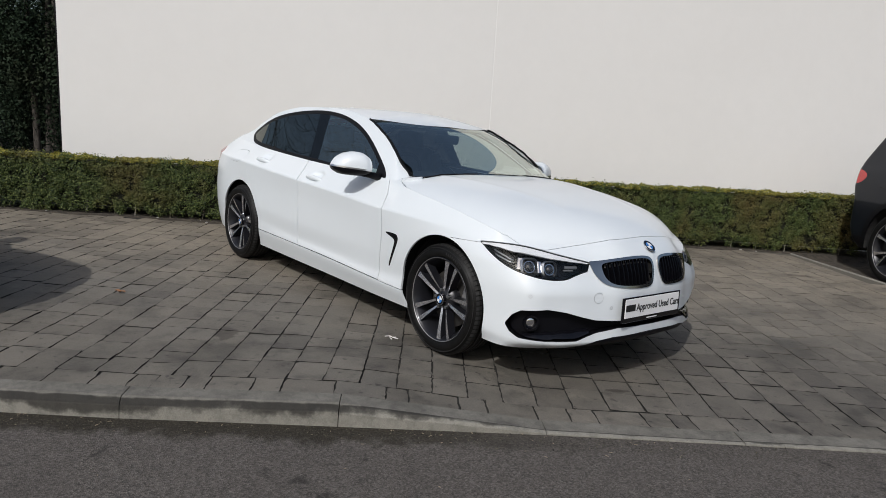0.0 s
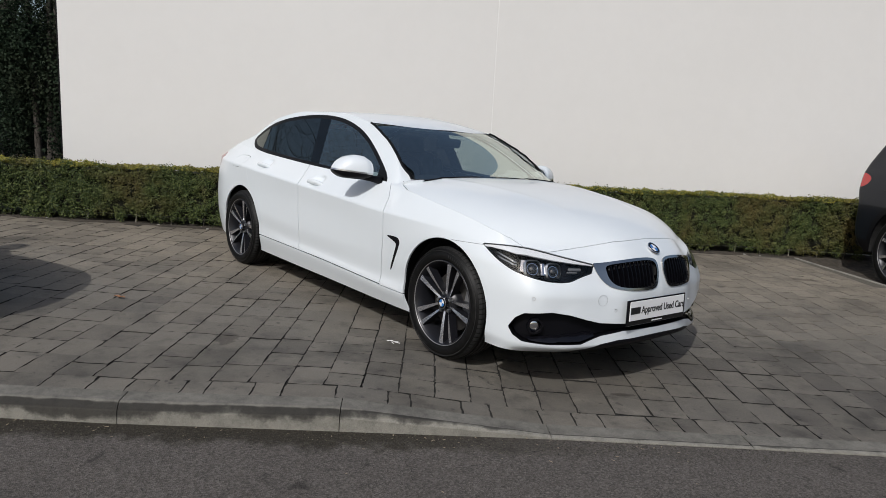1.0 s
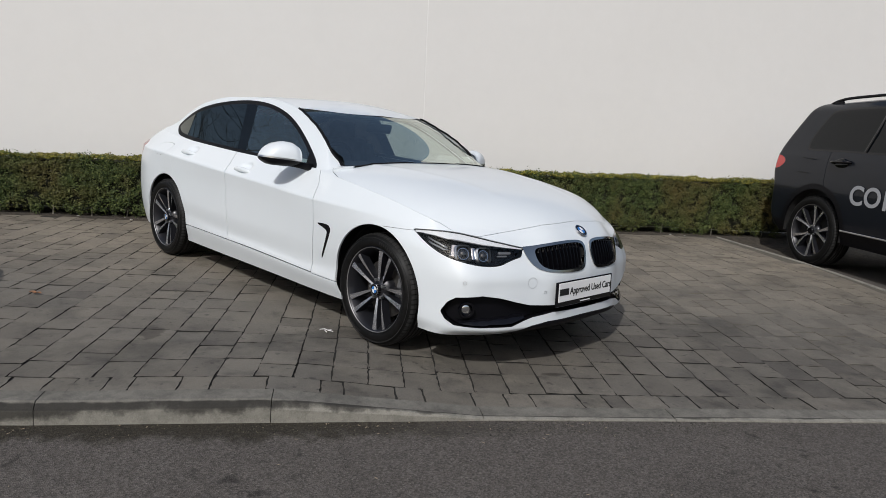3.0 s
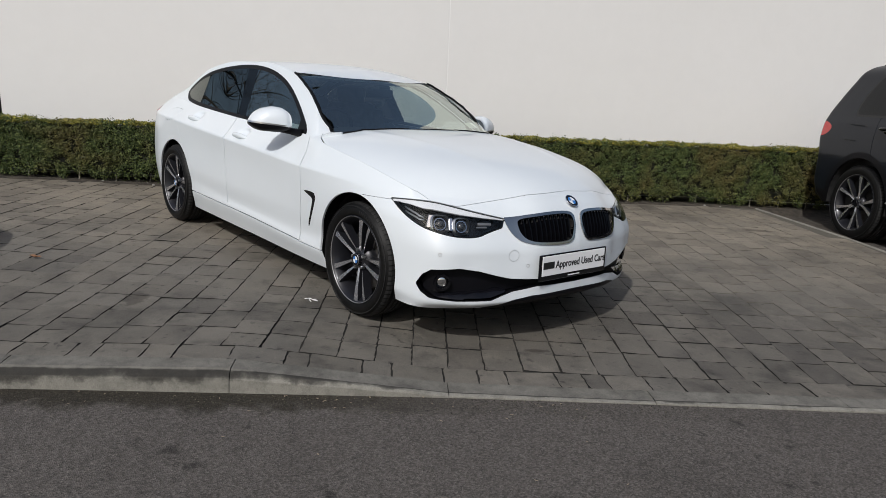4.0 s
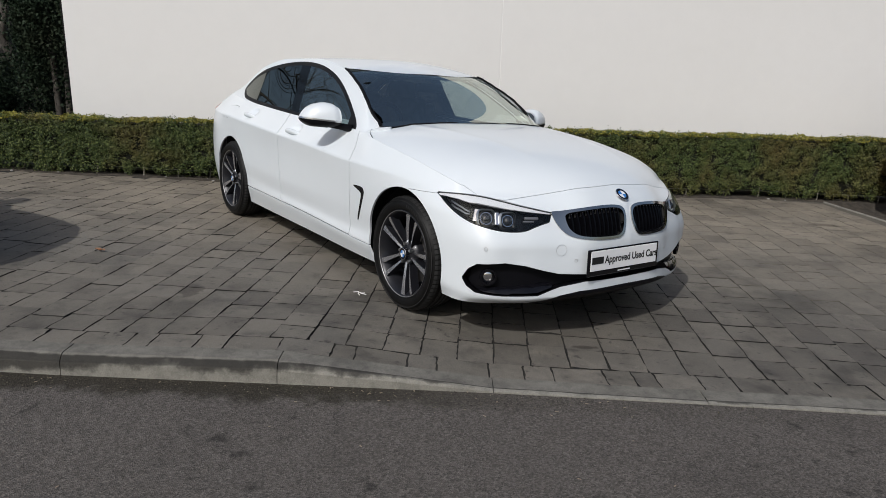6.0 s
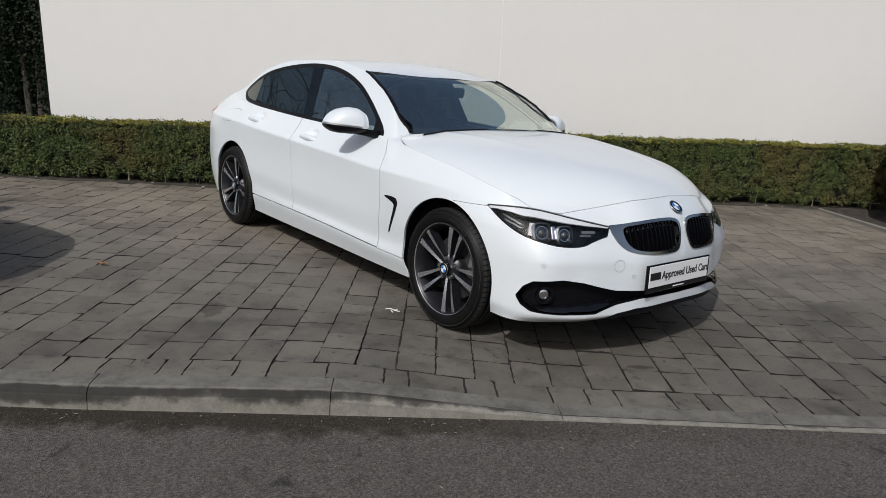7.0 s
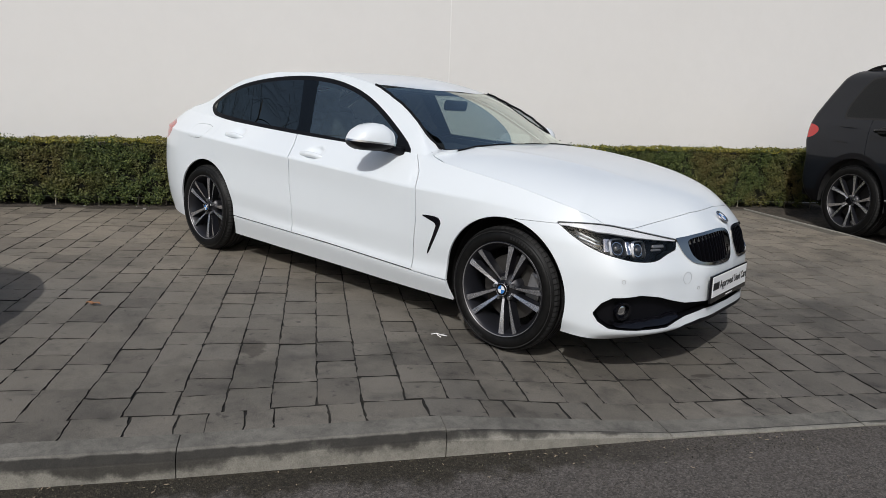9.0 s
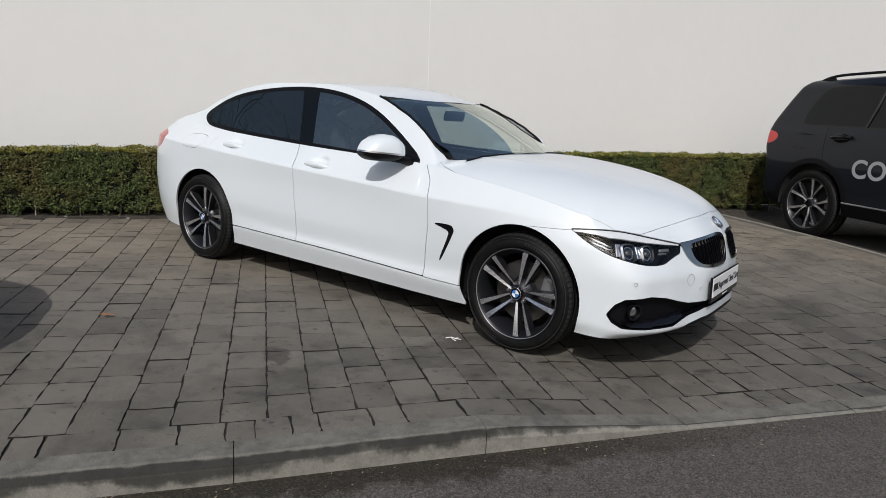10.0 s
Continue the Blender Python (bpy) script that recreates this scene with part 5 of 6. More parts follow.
# ---- flank details ----
def on_flank(x, z):
    b = BELT.reshape(-1, 3)
    b = b[(b[:, 0] < 0.3) & (b[:, 0] > -3.4)]
    k = np.argsort((b[:, 0] - x) ** 2 + (b[:, 2] - z) ** 2)[:10]
    c = b[k] - b[k].mean(0)
    n = np.linalg.svd(c)[2][2]
    return Vector((x, b[k[0], 1], z)), Vector(n if n[1] > 0 else -n)


for sgn in (-1, 1):
    vp = smooth_poly(VENT, 2)
    vs = []
    for out in (0.0025, -0.012):
        for x, z in vp:
            vs.append((x, sgn * (on_flank(x, z)[0].y + out), z))
    m = len(vp)
    bm = bmesh.new()
    bv = [bm.verts.new(v) for v in vs]
    bm.faces.new(bv[:m] if sgn < 0 else bv[:m][::-1])
    for k in range(m):
        bm.faces.new((bv[k], bv[(k + 1) % m], bv[m + (k + 1) % m], bv[m + k]))
    bmesh.ops.recalc_face_normals(bm, faces=bm.faces[:])
    part("wing_vent", bm, GLOSS_BLACK, car, "black hockey-stick shaped wing vent")

for doors, hx, hz in ((front_doors, -1.605, 0.853), (rear_doors, -2.515, 0.903)):
    for door, sgn in zip(doors, (-1, 1)):
        p, n = on_flank(hx, hz)
        y = sgn * p.y
        grip = [(hx - 0.105, y + sgn * 0.004, hz - 0.004), (hx - 0.09, y + sgn * 0.030, hz), (hx - 0.03, y + sgn * 0.040, hz + 0.003), (hx + 0.05, y + sgn * 0.038, hz + 0.002), (hx + 0.105, y + sgn * 0.026, hz - 0.006), (hx + 0.12, y + sgn * 0.004, hz - 0.01)]
        q = flow(grip, np.linspace(0, 5, 24))
        vs, fs = tube(q, [0.006 + 0.010 * math.sin(math.pi * min(1, max(0, (k + 2) / 27))) for k in range(24)], 10)
        vs = [Vector((v.x, v.y + sgn * 0.006, hz + (v.z - hz) * 1.15)) for v in vs]
        mesh_object("door_handle", vs, fs, WHITE, door, True)
        if hx > -2:
            vs, fs = dome(0.007, 0.002, 12, 3)
            placed(mesh_object("door_lock", vs, fs, BLACK, door), facing(Vector((hx - 0.09, p.y + 0.046, hz)), Vector((0, 1, 0)), sgn))

# mirrors
for sgn in (-1, 1):
    base_vs, base_fs = tube([(-0.86, sgn * 0.775, 0.945), (-0.90, sgn * 0.84, 0.957), (-0.95, sgn * 0.92, 0.972)], [0.028, 0.022, 0.024], 10)
    mirror = mesh_object("door_mirror", base_vs, base_fs, BLACK, car, True)
    tagged(mirror, "white door mirror on a black foot")
    # housing: a teardrop seen from ahead, blunt at the car, its tip low and outside
    secs = np.linspace(0, 1, 19) ** 0.8
    vs, fs = [], []
    n = 24
    for t in secs:
        close = max(0.02, 1 - max(0.0, (t - 0.72) / 0.28) ** 2.2) ** 0.5 * (0.86 + 0.14 * min(1.0, t / 0.15))
        top = np.interp(t, (0, 0.15, 0.35, 0.6, 0.8, 1.0), (1.086, 1.100, 1.104, 1.090, 1.062, 1.016))
        low = np.interp(t, (0, 0.3, 0.7, 1.0), (0.955, 0.943, 0.948, 0.976))
        mid_z, half = 0.996, close
        ahead = 0.115 - 0.06 * t**2
        y = 0.850 + 0.225 * t
        for k in range(n):
            a = 2 * math.pi * k / n
            ca, sa = math.cos(a), math.sin(a)
            reach = ahead * close * ca**0.75 if ca > 0 else -0.075 * close * abs(ca) ** 0.4
            z = mid_z + ((top - mid_z) * sa**0.85 if sa > 0 else -(mid_z - low) * abs(sa) ** 0.8) * (0.35 + 0.65 * close if t < 0.5 else close)
            vs.append(np.array((-0.955 - 0.05 * t + reach, y, z)))
    for i in range(len(secs) - 1):
        for k in range(n):
            fs.append([i * n + k, i * n + (k + 1) % n, (i + 1) * n + (k + 1) % n, (i + 1) * n + k])
    fs.append(list(range(n)))
    fs.append([(len(secs) - 1) * n + k for k in range(n)][::-1])
    sh = (np.array(vs), fs)
    if normals_of(sh)[:, 2][np.array(vs)[:, 2] > 1.05].sum() < 0:
        sh = (sh[0], [f[::-1] for f in fs])
    if sgn < 0:
        sh = mirrored(sh)
    lowcap, upcap = split(sh, lambda v: v[:, 2] - 0.990 - 0.08 * (np.abs(v[:, 1]) - 0.95))
    strip, upcap = split(upcap, lambda v: v[:, 2] - 1.000 - 0.08 * (np.abs(v[:, 1]) - 0.95))
    panel("mirror_cap", upcap, WHITE, mirror, "white cap", 0)
    panel("mirror_shell", lowcap, BLACK, mirror, "black lower shell", 0)
    panel("mirror_indicator", strip, SATIN, mirror, "silver indicator strip", 0)
    glass = placed(part("mirror_glass", rounded_box((0.006, 0.15, 0.07), 0.002, 1), CHROME, mirror), pose(-1.060, sgn * 0.925, 1.010, 0, 0, sgn * 10))

# sills, liners, underside
for sgn in (-1, 1):
    for ax_, rr in ((ARCH_F, 0.40), (ARCH_R, 0.395)):
        vs, fs = [], []
        for i in range(25):
            a = math.pi * (-0.08 + 1.16 * i / 24)
            for y, r in ((0.835, ax_[2] + 0.006), (0.80, ax_[2] + 0.014), (0.55, ax_[2] + 0.014), (0.55, 0.05)):
                vs.append((ax_[0] + r * math.cos(a), sgn * y, max(0.245, ax_[1] + r * math.sin(a))))
        for i in range(24):
            for j in range(3):
                k = i * 4 + j
                fs.append((k, k + 1, k + 5, k + 4))
        mesh_object("arch_liner", vs, fs, INNER, car)
part("underbody", box_bm(-3.45, -0.74, 0.17, 0.40, 0.74, 0.22, 0.02), INNER, car)
tray = [(x - 0.035, y * 0.96, 0.212) for x, y, z in BELT[:int(NU * 4.2 / 15), 0]]
tray = tray + [(0.30, 0.80, 0.212)]
tray_vs = [(x - back, y * slim, z + dz) for dz, back, slim in ((-0.045, 0.075, 0.93), (0.012, 0.0, 1.0)) for x, y, z in tray + [(x, -y, z) for x, y, z in tray[:0:-1]]]
tray_n = len(tray_vs) // 2
tray_fs = [tuple(range(tray_n)), tuple(range(tray_n, 2 * tray_n))[::-1]] + [(k, tray_n + k, tray_n + (k + 1) % tray_n, (k + 1) % tray_n) for k in range(tray_n)]
mesh_object("undertray", tray_vs, tray_fs, INNER, car)
# a dark inner body behind the panel gaps, clear of the wheels
for x0, x1, y1, z0, z1 in ((-2.40, -0.42, 0.84, 0.20, 0.80), (-3.55, -3.22, 0.70, 0.25, 0.90), (-2.6, -0.95, 0.72, 0.80, 0.90), (-0.9, 0.42, 0.52, 0.22, 0.80), (-3.6, -2.4, 0.52, 0.22, 0.95), (0.38, 0.60, 0.60, 0.26, 0.64)):
    part("inner_body", box_bm(x0, -y1, z0, x1, y1, z1, 0.01, 1), INNER, car)

# ---- cabin fittings ----
def soft_block(name, size, bevel, m, parent, material=TRIM_CLOTH):
    return placed(part(name, rounded_box(size, bevel, 4), material, parent, "", True), m)


for sgn in (-1, 1):
    seat = new("front_seat")
    seat.parent = car
    seat.matrix_local = pose(-1.72, sgn * 0.37, 0.0)
    soft_block("seat_cushion", (0.52, 0.50, 0.16), 0.06, pose(0.05, 0, 0.52, 0, -6, 0), seat)
    soft_block("seat_back", (0.15, 0.48, 0.62), 0.06, pose(-0.24, 0, 0.82, 0, -20, 0), seat)
    for s in (-1, 1):
        soft_block("side_bolster", (0.20, 0.08, 0.50), 0.035, pose(-0.20, s * 0.21, 0.82, 0, -20, 0), seat)
    soft_block("headrest", (0.10, 0.26, 0.17), 0.045, pose(-0.35, 0, 1.17, 0, -14, 0), seat)
    for s in (-1, 1):
        vs, fs = tube([(-0.33, s * 0.06, 1.02), (-0.345, s * 0.06, 1.12)], 0.007, 6)
        mesh_object("headrest_post", vs, fs, CHROME, seat)
bench = new("rear_seat")
bench.parent = car
bench.matrix_local = Matrix()
soft_block("seat_cushion", (0.5, 1.30, 0.18), 0.06, pose(-2.50, 0, 0.55), bench)
soft_block("seat_back", (0.16, 1.30, 0.60), 0.06, pose(-2.82, 0, 0.85, 0, -25, 0), bench)
for y in (-0.38, 0.38):
    soft_block("headrest", (0.09, 0.25, 0.13), 0.04, pose(-2.95, y, 1.12, 0, -15, 0), bench)
dash_pts = [(-0.50, 0.93), (-0.62, 0.965), (-0.85, 0.955), (-1.02, 0.93), (-1.08, 0.87), (-1.02, 0.75), (-0.85, 0.62)]
vs, fs = [], []
for k, y in enumerate(np.linspace(-0.74, 0.74, 15)):
    hump = 0.045 * math.exp(-((y + 0.37) / 0.2) ** 2)
    for x, z in dash_pts:
        vs.append((x + 0.06 * (abs(y) / 0.74) ** 2 * -1, y, z + (hump if x < -0.8 and z > 0.8 else 0)))
for i in range(14):
    for j in range(len(dash_pts) - 1):
        a = i * len(dash_pts) + j
        fs.append((a, a + len(dash_pts), a + len(dash_pts) + 1, a + 1))
dash = mesh_object("dashboard", vs, [f[::-1] for f in fs], DASH, car, True)
wheel_pts = [(0.0, 0.185 * math.cos(t), 0.185 * math.sin(t)) for t in np.linspace(0, 2 * math.pi, 37)[:-1]]
vs, fs = tube(wheel_pts, 0.016, 8, True)
steering = placed(mesh_object("steering_wheel", vs, fs, BLACK, car, True), pose(-1.20, -0.37, 0.93, 0, 24, 0))
placed(part("airbag_cover", rounded_box((0.05, 0.16, 0.12), 0.03, 3), BLACK, steering, "", True), pose(0.01, 0, -0.01))
for a in (-8, 188, 270):
    vs, fs = tube([(0.005, 0.05 * math.cos(radians(a)), 0.05 * math.sin(radians(a))), (0, 0.18 * math.cos(radians(a)), 0.18 * math.sin(radians(a)))], 0.014, 6)
    mesh_object("wheel_spoke", vs, fs, BLACK, steering)
vs, fs = tube([(-0.80, -0.37, 0.84), (-1.19, -0.37, 0.925)], 0.03, 8)
mesh_object("steering_column", vs, fs, BLACK, car)
rear_view = soft_block("rear_view_mirror", (0.03, 0.24, 0.07), 0.02, pose(-1.12, 0.0, 1.225, 0, 10, 0), car, BLACK)
soft_block("mirror_mount", (0.10, 0.09, 0.05), 0.02, pose(-1.08, 0.0, 1.262, 0, 35, 0), rear_view, BLACK)
lining = below(roof_skin, lambda v: -2.75 - v[:, 0])
n = normals_of(lining)
lining = (lining[0] - n * 0.035, [f[::-1] for f in lining[1]])
panel("headlining", joined(lining, mirrored(lining)), HEADLINING, car, "", 0)
placed(part("tax_disc_card", box_bm(-0.001, -0.05, -0.035, 0.001, 0.05, 0.035), PAPER, car, "pale paper disc inside the windscreen"), pose(-0.655, 0.515, 1.047, 0, -62, 10))
# rubber lip between bonnet and glass
flat = HOOD.reshape(-1, 3)
pts = []
for y in np.linspace(-0.70, 0.70, 47):
    x = float(GLASS_FOOT(y)) - 0.022
    k = np.argmin((flat[:, 0] - x) ** 2 + (flat[:, 1] - abs(y)) ** 2)
    pts.append((x, y, flat[k, 2] + 0.002))
vs, fs = tube(pts, 0.006, 6)
mesh_object("cowl_seal", vs, fs, SEAL, car, True)
# wipers at the windscreen's foot
for y0, y1 in ((-0.60, 0.02), (0.0, 0.56)):
    pts = []
    for t in np.linspace(0, 1, 8):
        y = y0 + (y1 - y0) * t
        x = -0.53 - 0.10 * (abs(y) / 0.7) ** 3 - 0.03 * t
        pts.append((x, y, 1.006 - 0.03 * (abs(y) / 0.7) ** 2 + 0.012 * t))
    vs, fs = tube(pts, 0.007, 6)
    mesh_object("windscreen_wiper", vs, fs, BLACK, car)
# cowl panel under the glass
cowl_vs, cowl_fs = [], []
ys = np.linspace(-0.74, 0.74, 31)
for y in ys:
    x = -0.475 - 0.26 * (abs(y) / 0.775) ** 3
    cowl_vs += [(x + 0.10, y, 0.985 - 0.055 * (abs(y) / 0.74) ** 2), (x - 0.03, y, 1.010 - 0.065 * (abs(y) / 0.74) ** 2)]
for i in range(30):
    cowl_fs.append((2 * i, 2 * i + 2, 2 * i + 3, 2 * i + 1))
mesh_object("cowl_panel", cowl_vs, cowl_fs, INNER, car)
# roof aerial fin
fin_vs, fin_fs = [], []
for x, h, w in ((-2.33, 0.004, 0.006), (-2.42, 0.022, 0.014), (-2.50, 0.045, 0.017), (-2.53, 0.050, 0.012), (-2.55, 0.004, 0.010)):
    z = float(np.interp(-x, -cab_x, top_z))
    fin_vs += [(x, -w, z - 0.004), (x, 0, z + h), (x, w, z - 0.004)]
for i in range(4):
    for j in range(2):
        k = 3 * i + j
        fin_fs.append((k, k + 1, k + 4, k + 3))
mesh_object("roof_aerial", fin_vs, fin_fs, WHITE, car, True)

# wheels on the car
wheel = build_wheel("wheel", 0.327, 0.246, 0.235, 5, lambda t: 0.0170 + 0.0255 * t, lambda t: 0.0055 + 0.0095 * t**1.2, RIM_DARK, RIM_FACE)
wheel.parent = car
wheel.matrix_local = pose(0, -0.795, 0.327)
for x, y, turn in ((-2.81, -0.80, 0), (0, 0.795, 180), (-2.81, 0.80, 180)):
    w = copy_thing(wheel, pose(x, y, 0.327, 0, 0, turn))
    w.parent = car
# ---- the dark car in the far bay ----
SUV_M = SITE @ Matrix.Translation((5.70, 4.16, 0.03)) @ Matrix.Rotation(radians(-90), 4, "Z")
suv = tagged(new("parked_suv"), "dark grey sport utility car with silver lettering in the bay", "car")
suv.matrix_world = SUV_M
W2 = 2.04
# right flank as rows from the sill to the roof: height, how far in, tail end, nose end
SUV_ROWS = ((0.33, 0.06, -0.70, 3.75), (0.45, 0.02, -0.80, 3.85), (0.62, 0.0, -0.84, 3.90), (0.85, -0.005, -0.84, 3.88), (1.06, 0.005, -0.89, 3.80), (1.22, 0.03, -0.90, 3.55),
            (1.33, 0.065, -0.885, 2.65), (1.50, 0.115, -0.81, 2.35), (1.68, 0.17, -0.715, 2.0), (1.82, 0.22, -0.625, 1.75), (1.885, 0.30, -0.53, 1.60), (1.91, 0.48, -0.46, 1.50), (1.92, W2 / 2, -0.43, 1.45))
rows = np.array(SUV_ROWS)
nk = 70
rv = spline(np.arange(len(rows)), rows, np.linspace(0, len(rows) - 1, nk))
nl = 150
SUVG = np.zeros((nl, nk, 3))
for j in range(nk):
    z, inn, tail, front = rv[j]
    corner = 0.13
    half = W2 / 2
    # from the middle of the tail round the corner and along the flank to the nose
    s = np.linspace(0, 1, nl)
    for i, t in enumerate(s):
        if t < 0.3:
            a = t / 0.3
            y = half - (half - inn - 0.0) * math.sin(a * math.pi / 2) ** 0.6
            x = tail + 0.02 + corner * (1 - math.cos(a * math.pi / 2)) ** 1.5 - 0.04 * (1 - a)
        else:
            a = (t - 0.3) / 0.7
            y = inn + 0.10 * max(0, a - 0.8) ** 2 * 25 * 0.3
            x0 = tail + 0.02 + corner
            x = x0 + (front - x0) * a
        roofz = 0.05 * math.sin(min(1, max(0, (x + 0.2) / 1.6)) * math.pi / 2) if z > 1.6 else 0
        SUVG[i, j] = (x, y, z + roofz * (z - 1.6) / 0.3)
suv_sheet = (SUVG.reshape(-1, 3), grid_faces(nl, nk).tolist())
mid = normals_of(suv_sheet)[(suv_sheet[0][:, 1] < 0.05)]
if mid[:, 1].sum() > 0:
    suv_sheet = (suv_sheet[0], [f[::-1] for f in suv_sheet[1]])
SUV_ARCH = [(0.03, 0.42, 0.47), (3.05, 0.42, 0.47)]
for cx, cz, r in SUV_ARCH:
    suv_sheet = above(suv_sheet, lambda v: np.where(v[:, 1] < 0.5, np.hypot(v[:, 0] - cx, v[:, 2] - cz) - r, 1.0))
side_only = lambda f: (lambda v: np.where((v[:, 1] < 0.6) & (v[:, 0] > -0.55), f(v), 1.0))
SUV_DLO = smooth_poly([(-0.30, 1.325), (-0.30, 1.325), (-0.325, 1.44), (-0.265, 1.60), (-0.17, 1.77), (-0.08, 1.815), (0.26, 1.835), (0.80, 1.84), (1.6, 1.82), (2.0, 1.70), (2.5, 1.36), (1.6, 1.315), (0.6, 1.33)], 2)
glass_s, suv_sheet = split(suv_sheet, side_only(lambda v: signed(SUV_DLO, v[:, 0], v[:, 2])))
trim_s, glass_s = split(glass_s, lambda v: -signed(SUV_DLO, v[:, 0], v[:, 2]) - 0.022)
SUV_TAIL = smooth_poly([(-0.97, 1.10), (-0.90, 1.225), (-0.76, 1.258), (-0.63, 1.215), (-0.605, 1.165), (-0.69, 1.09), (-0.82, 1.075)], 2)
tail_s, suv_sheet = split(suv_sheet, lambda v: np.where(v[:, 1] < 0.75, signed(SUV_TAIL, v[:, 0], v[:, 2]), 1.0))
cladding_s, suv_sheet = split(suv_sheet, lambda v: np.where(v[:, 1] < 0.5, np.minimum.reduce([v[:, 2] - 0.47, np.hypot(v[:, 0] - 0.03, v[:, 2] - 0.42) - 0.535, np.hypot(v[:, 0] - 3.05, v[:, 2] - 0.42) - 0.535]), v[:, 2] - 0.62))
door_line = lambda z: np.interp(z, (0.45, 0.75, 0.95, 1.32), (0.56, 0.42, 0.14, 0.10))
door_s, quarter_s = split(suv_sheet, side_only(lambda v: np.maximum.reduce([door_line(v[:, 2]) + 0.003 - v[:, 0], v[:, 0] - 1.15, v[:, 2] - 1.33])))
quarter_s = above(quarter_s, side_only(lambda v: np.maximum.reduce([door_line(v[:, 2]) - 0.003 - v[:, 0], v[:, 0] - 1.156, v[:, 2] - 1.33])))
panel("body", quarter_s, NAVY, suv)
suv_door = panel("rear_door", door_s, NAVY, suv)
panel("window_trim", trim_s, GLOSS_BLACK, suv)
panel("side_window", glass_s, GLASS_DARK, suv, "dark tinted side window", 0)
panel("tail_light", tail_s, RED, suv, "red tail light", 0.01)
panel("wheel_arch_cladding", cladding_s, BLACK, suv, "black plastic cladding", 0.02)
part("inner_body", box_bm(-0.45, 0.12, 0.34, 3.4, W2 - 0.1, 1.28), INNER, suv)
part("far_flank", box_bm(-0.60, W2 - 0.1, 0.36, 3.7, W2 - 0.02, 1.30, 0.03), NAVY, suv)
# arch tunnel
for cx, cz, r in SUV_ARCH:
    vs, fs = [], []
    for i in range(21):
        a = math.pi * (-0.05 + 1.1 * i / 20)
        for y, q in ((0.02, r), (0.4, r), (0.4, 0.05)):
            vs.append((cx + q * math.cos(a), y, cz + q * math.sin(a)))
    for i in range(20):
        for j in range(2):
            k = 3 * i + j
            fs.append((k, k + 1, k + 4, k + 3))
    mesh_object("arch_liner", vs, fs, INNER, suv)
# window post, handle, side lines, roof rail, sill line
vs, fs = tube([(0.60, 0.062, 1.345), (0.64, 0.12, 1.55), (0.66, 0.195, 1.77)], 0.012, 6)
mesh_object("window_post", vs, fs, GLOSS_BLACK, suv)
grip = flow([(0.20, 0.03, 1.205), (0.24, -0.025, 1.215), (0.34, -0.035, 1.22), (0.44, -0.025, 1.225), (0.47, 0.03, 1.225)], np.linspace(0, 4, 16))
vs, fs = tube(grip, 0.016, 8)
tagged(mesh_object("door_handle", vs, fs, GLOSS_BLACK, suv_door, True), "black door handle")
cup_vs, cup_fs = dome(0.5, 0.2, 28, 6)
cup = mesh_object("handle_cup", [(0.335 + 0.24 * x, 0.028 - 0.10 * z, 1.205 + 0.115 * y) for x, y, z in cup_vs], cup_fs, GLASS_DARK, suv_door, True)
tagged(cup, "dark handle recess")
for pts in ([(-0.29, 0.01, 1.24), (-0.06, 0.012, 1.232)], [(-0.33, -0.006, 1.072), (-0.14, -0.004, 1.064)]):
    vs, fs = tube(pts, 0.004, 5)
    mesh_object("flap_gap", vs, fs, INNER, suv)
railpts = flow([(-0.40, 0.32, 1.862), (-0.22, 0.31, 1.922), (0.10, 0.30, 1.952), (0.9, 0.30, 1.97), (1.7, 0.36, 1.93)], np.linspace(0, 4, 30))
vs, fs = tube(railpts, 0.016, 8)
rail = tagged(mesh_object("roof_rail", vs, fs, BLACK, suv, True), "black raised roof rail")
for x in (-0.22, 0.62, 1.2, 1.66):
    placed(part("rail_foot", box_bm(-0.07, -0.018, -0.05, 0.07, 0.018, 0.0, 0.01, 1), BLACK, rail), pose(x, 0.31, 1.915 if x < 0 else 1.965))
vs, fs = tube([(0.52, -0.004, 0.485), (2.5, -0.004, 0.492)], 0.009, 6)
mesh_object("sill_strip", vs, fs, SATIN, suv)
bump_s = part("rear_bumper", box_bm(-0.84, 0.10, 0.36, -0.45, W2 - 0.1, 0.62, 0.06, 3), BLACK, suv, "black lower bumper")
flank_face = Matrix(((1, 0, 0), (0, 0, -1), (0, 1, 0))).to_4x4()
lettering("door_lettering", "CO", 0.285, LETTER, suv, Matrix.Translation((0.79, -0.012, 0.875)) @ flank_face, 1.0, 0.006)
part("door_lettering_bar", box_bm(1.045, -0.012, 0.775, 1.087, -0.010, 0.975), LETTER, suv)
suv_wheel = build_wheel("wheel", 0.408, 0.303, 0.27, 5, lambda t: 0.010 + 0.088 * max(0.0, t - 0.22) ** 1.1, lambda t: 0.0075 + 0.011 * t, RIM_DARK, RIM_FACE, False)
suv_wheel.parent = suv
suv_wheel.matrix_local = pose(0.015, 0.150, 0.408)
w = copy_thing(suv_wheel, pose(3.05, 0.150, 0.408))
w.parent = suv
for x in (0.03, 3.05):
    w = copy_thing(suv_wheel, pose(x, W2 - 0.150, 0.408, 0, 0, 180))
    w.parent = suv

# the saloon in the next bay, on the near side
next_car = copy_thing(car, pose(-2.19, -3.80, 0, 0, 0, 30))
tagged(next_car, "white four-door saloon parked in the neighbouring bay", "car")


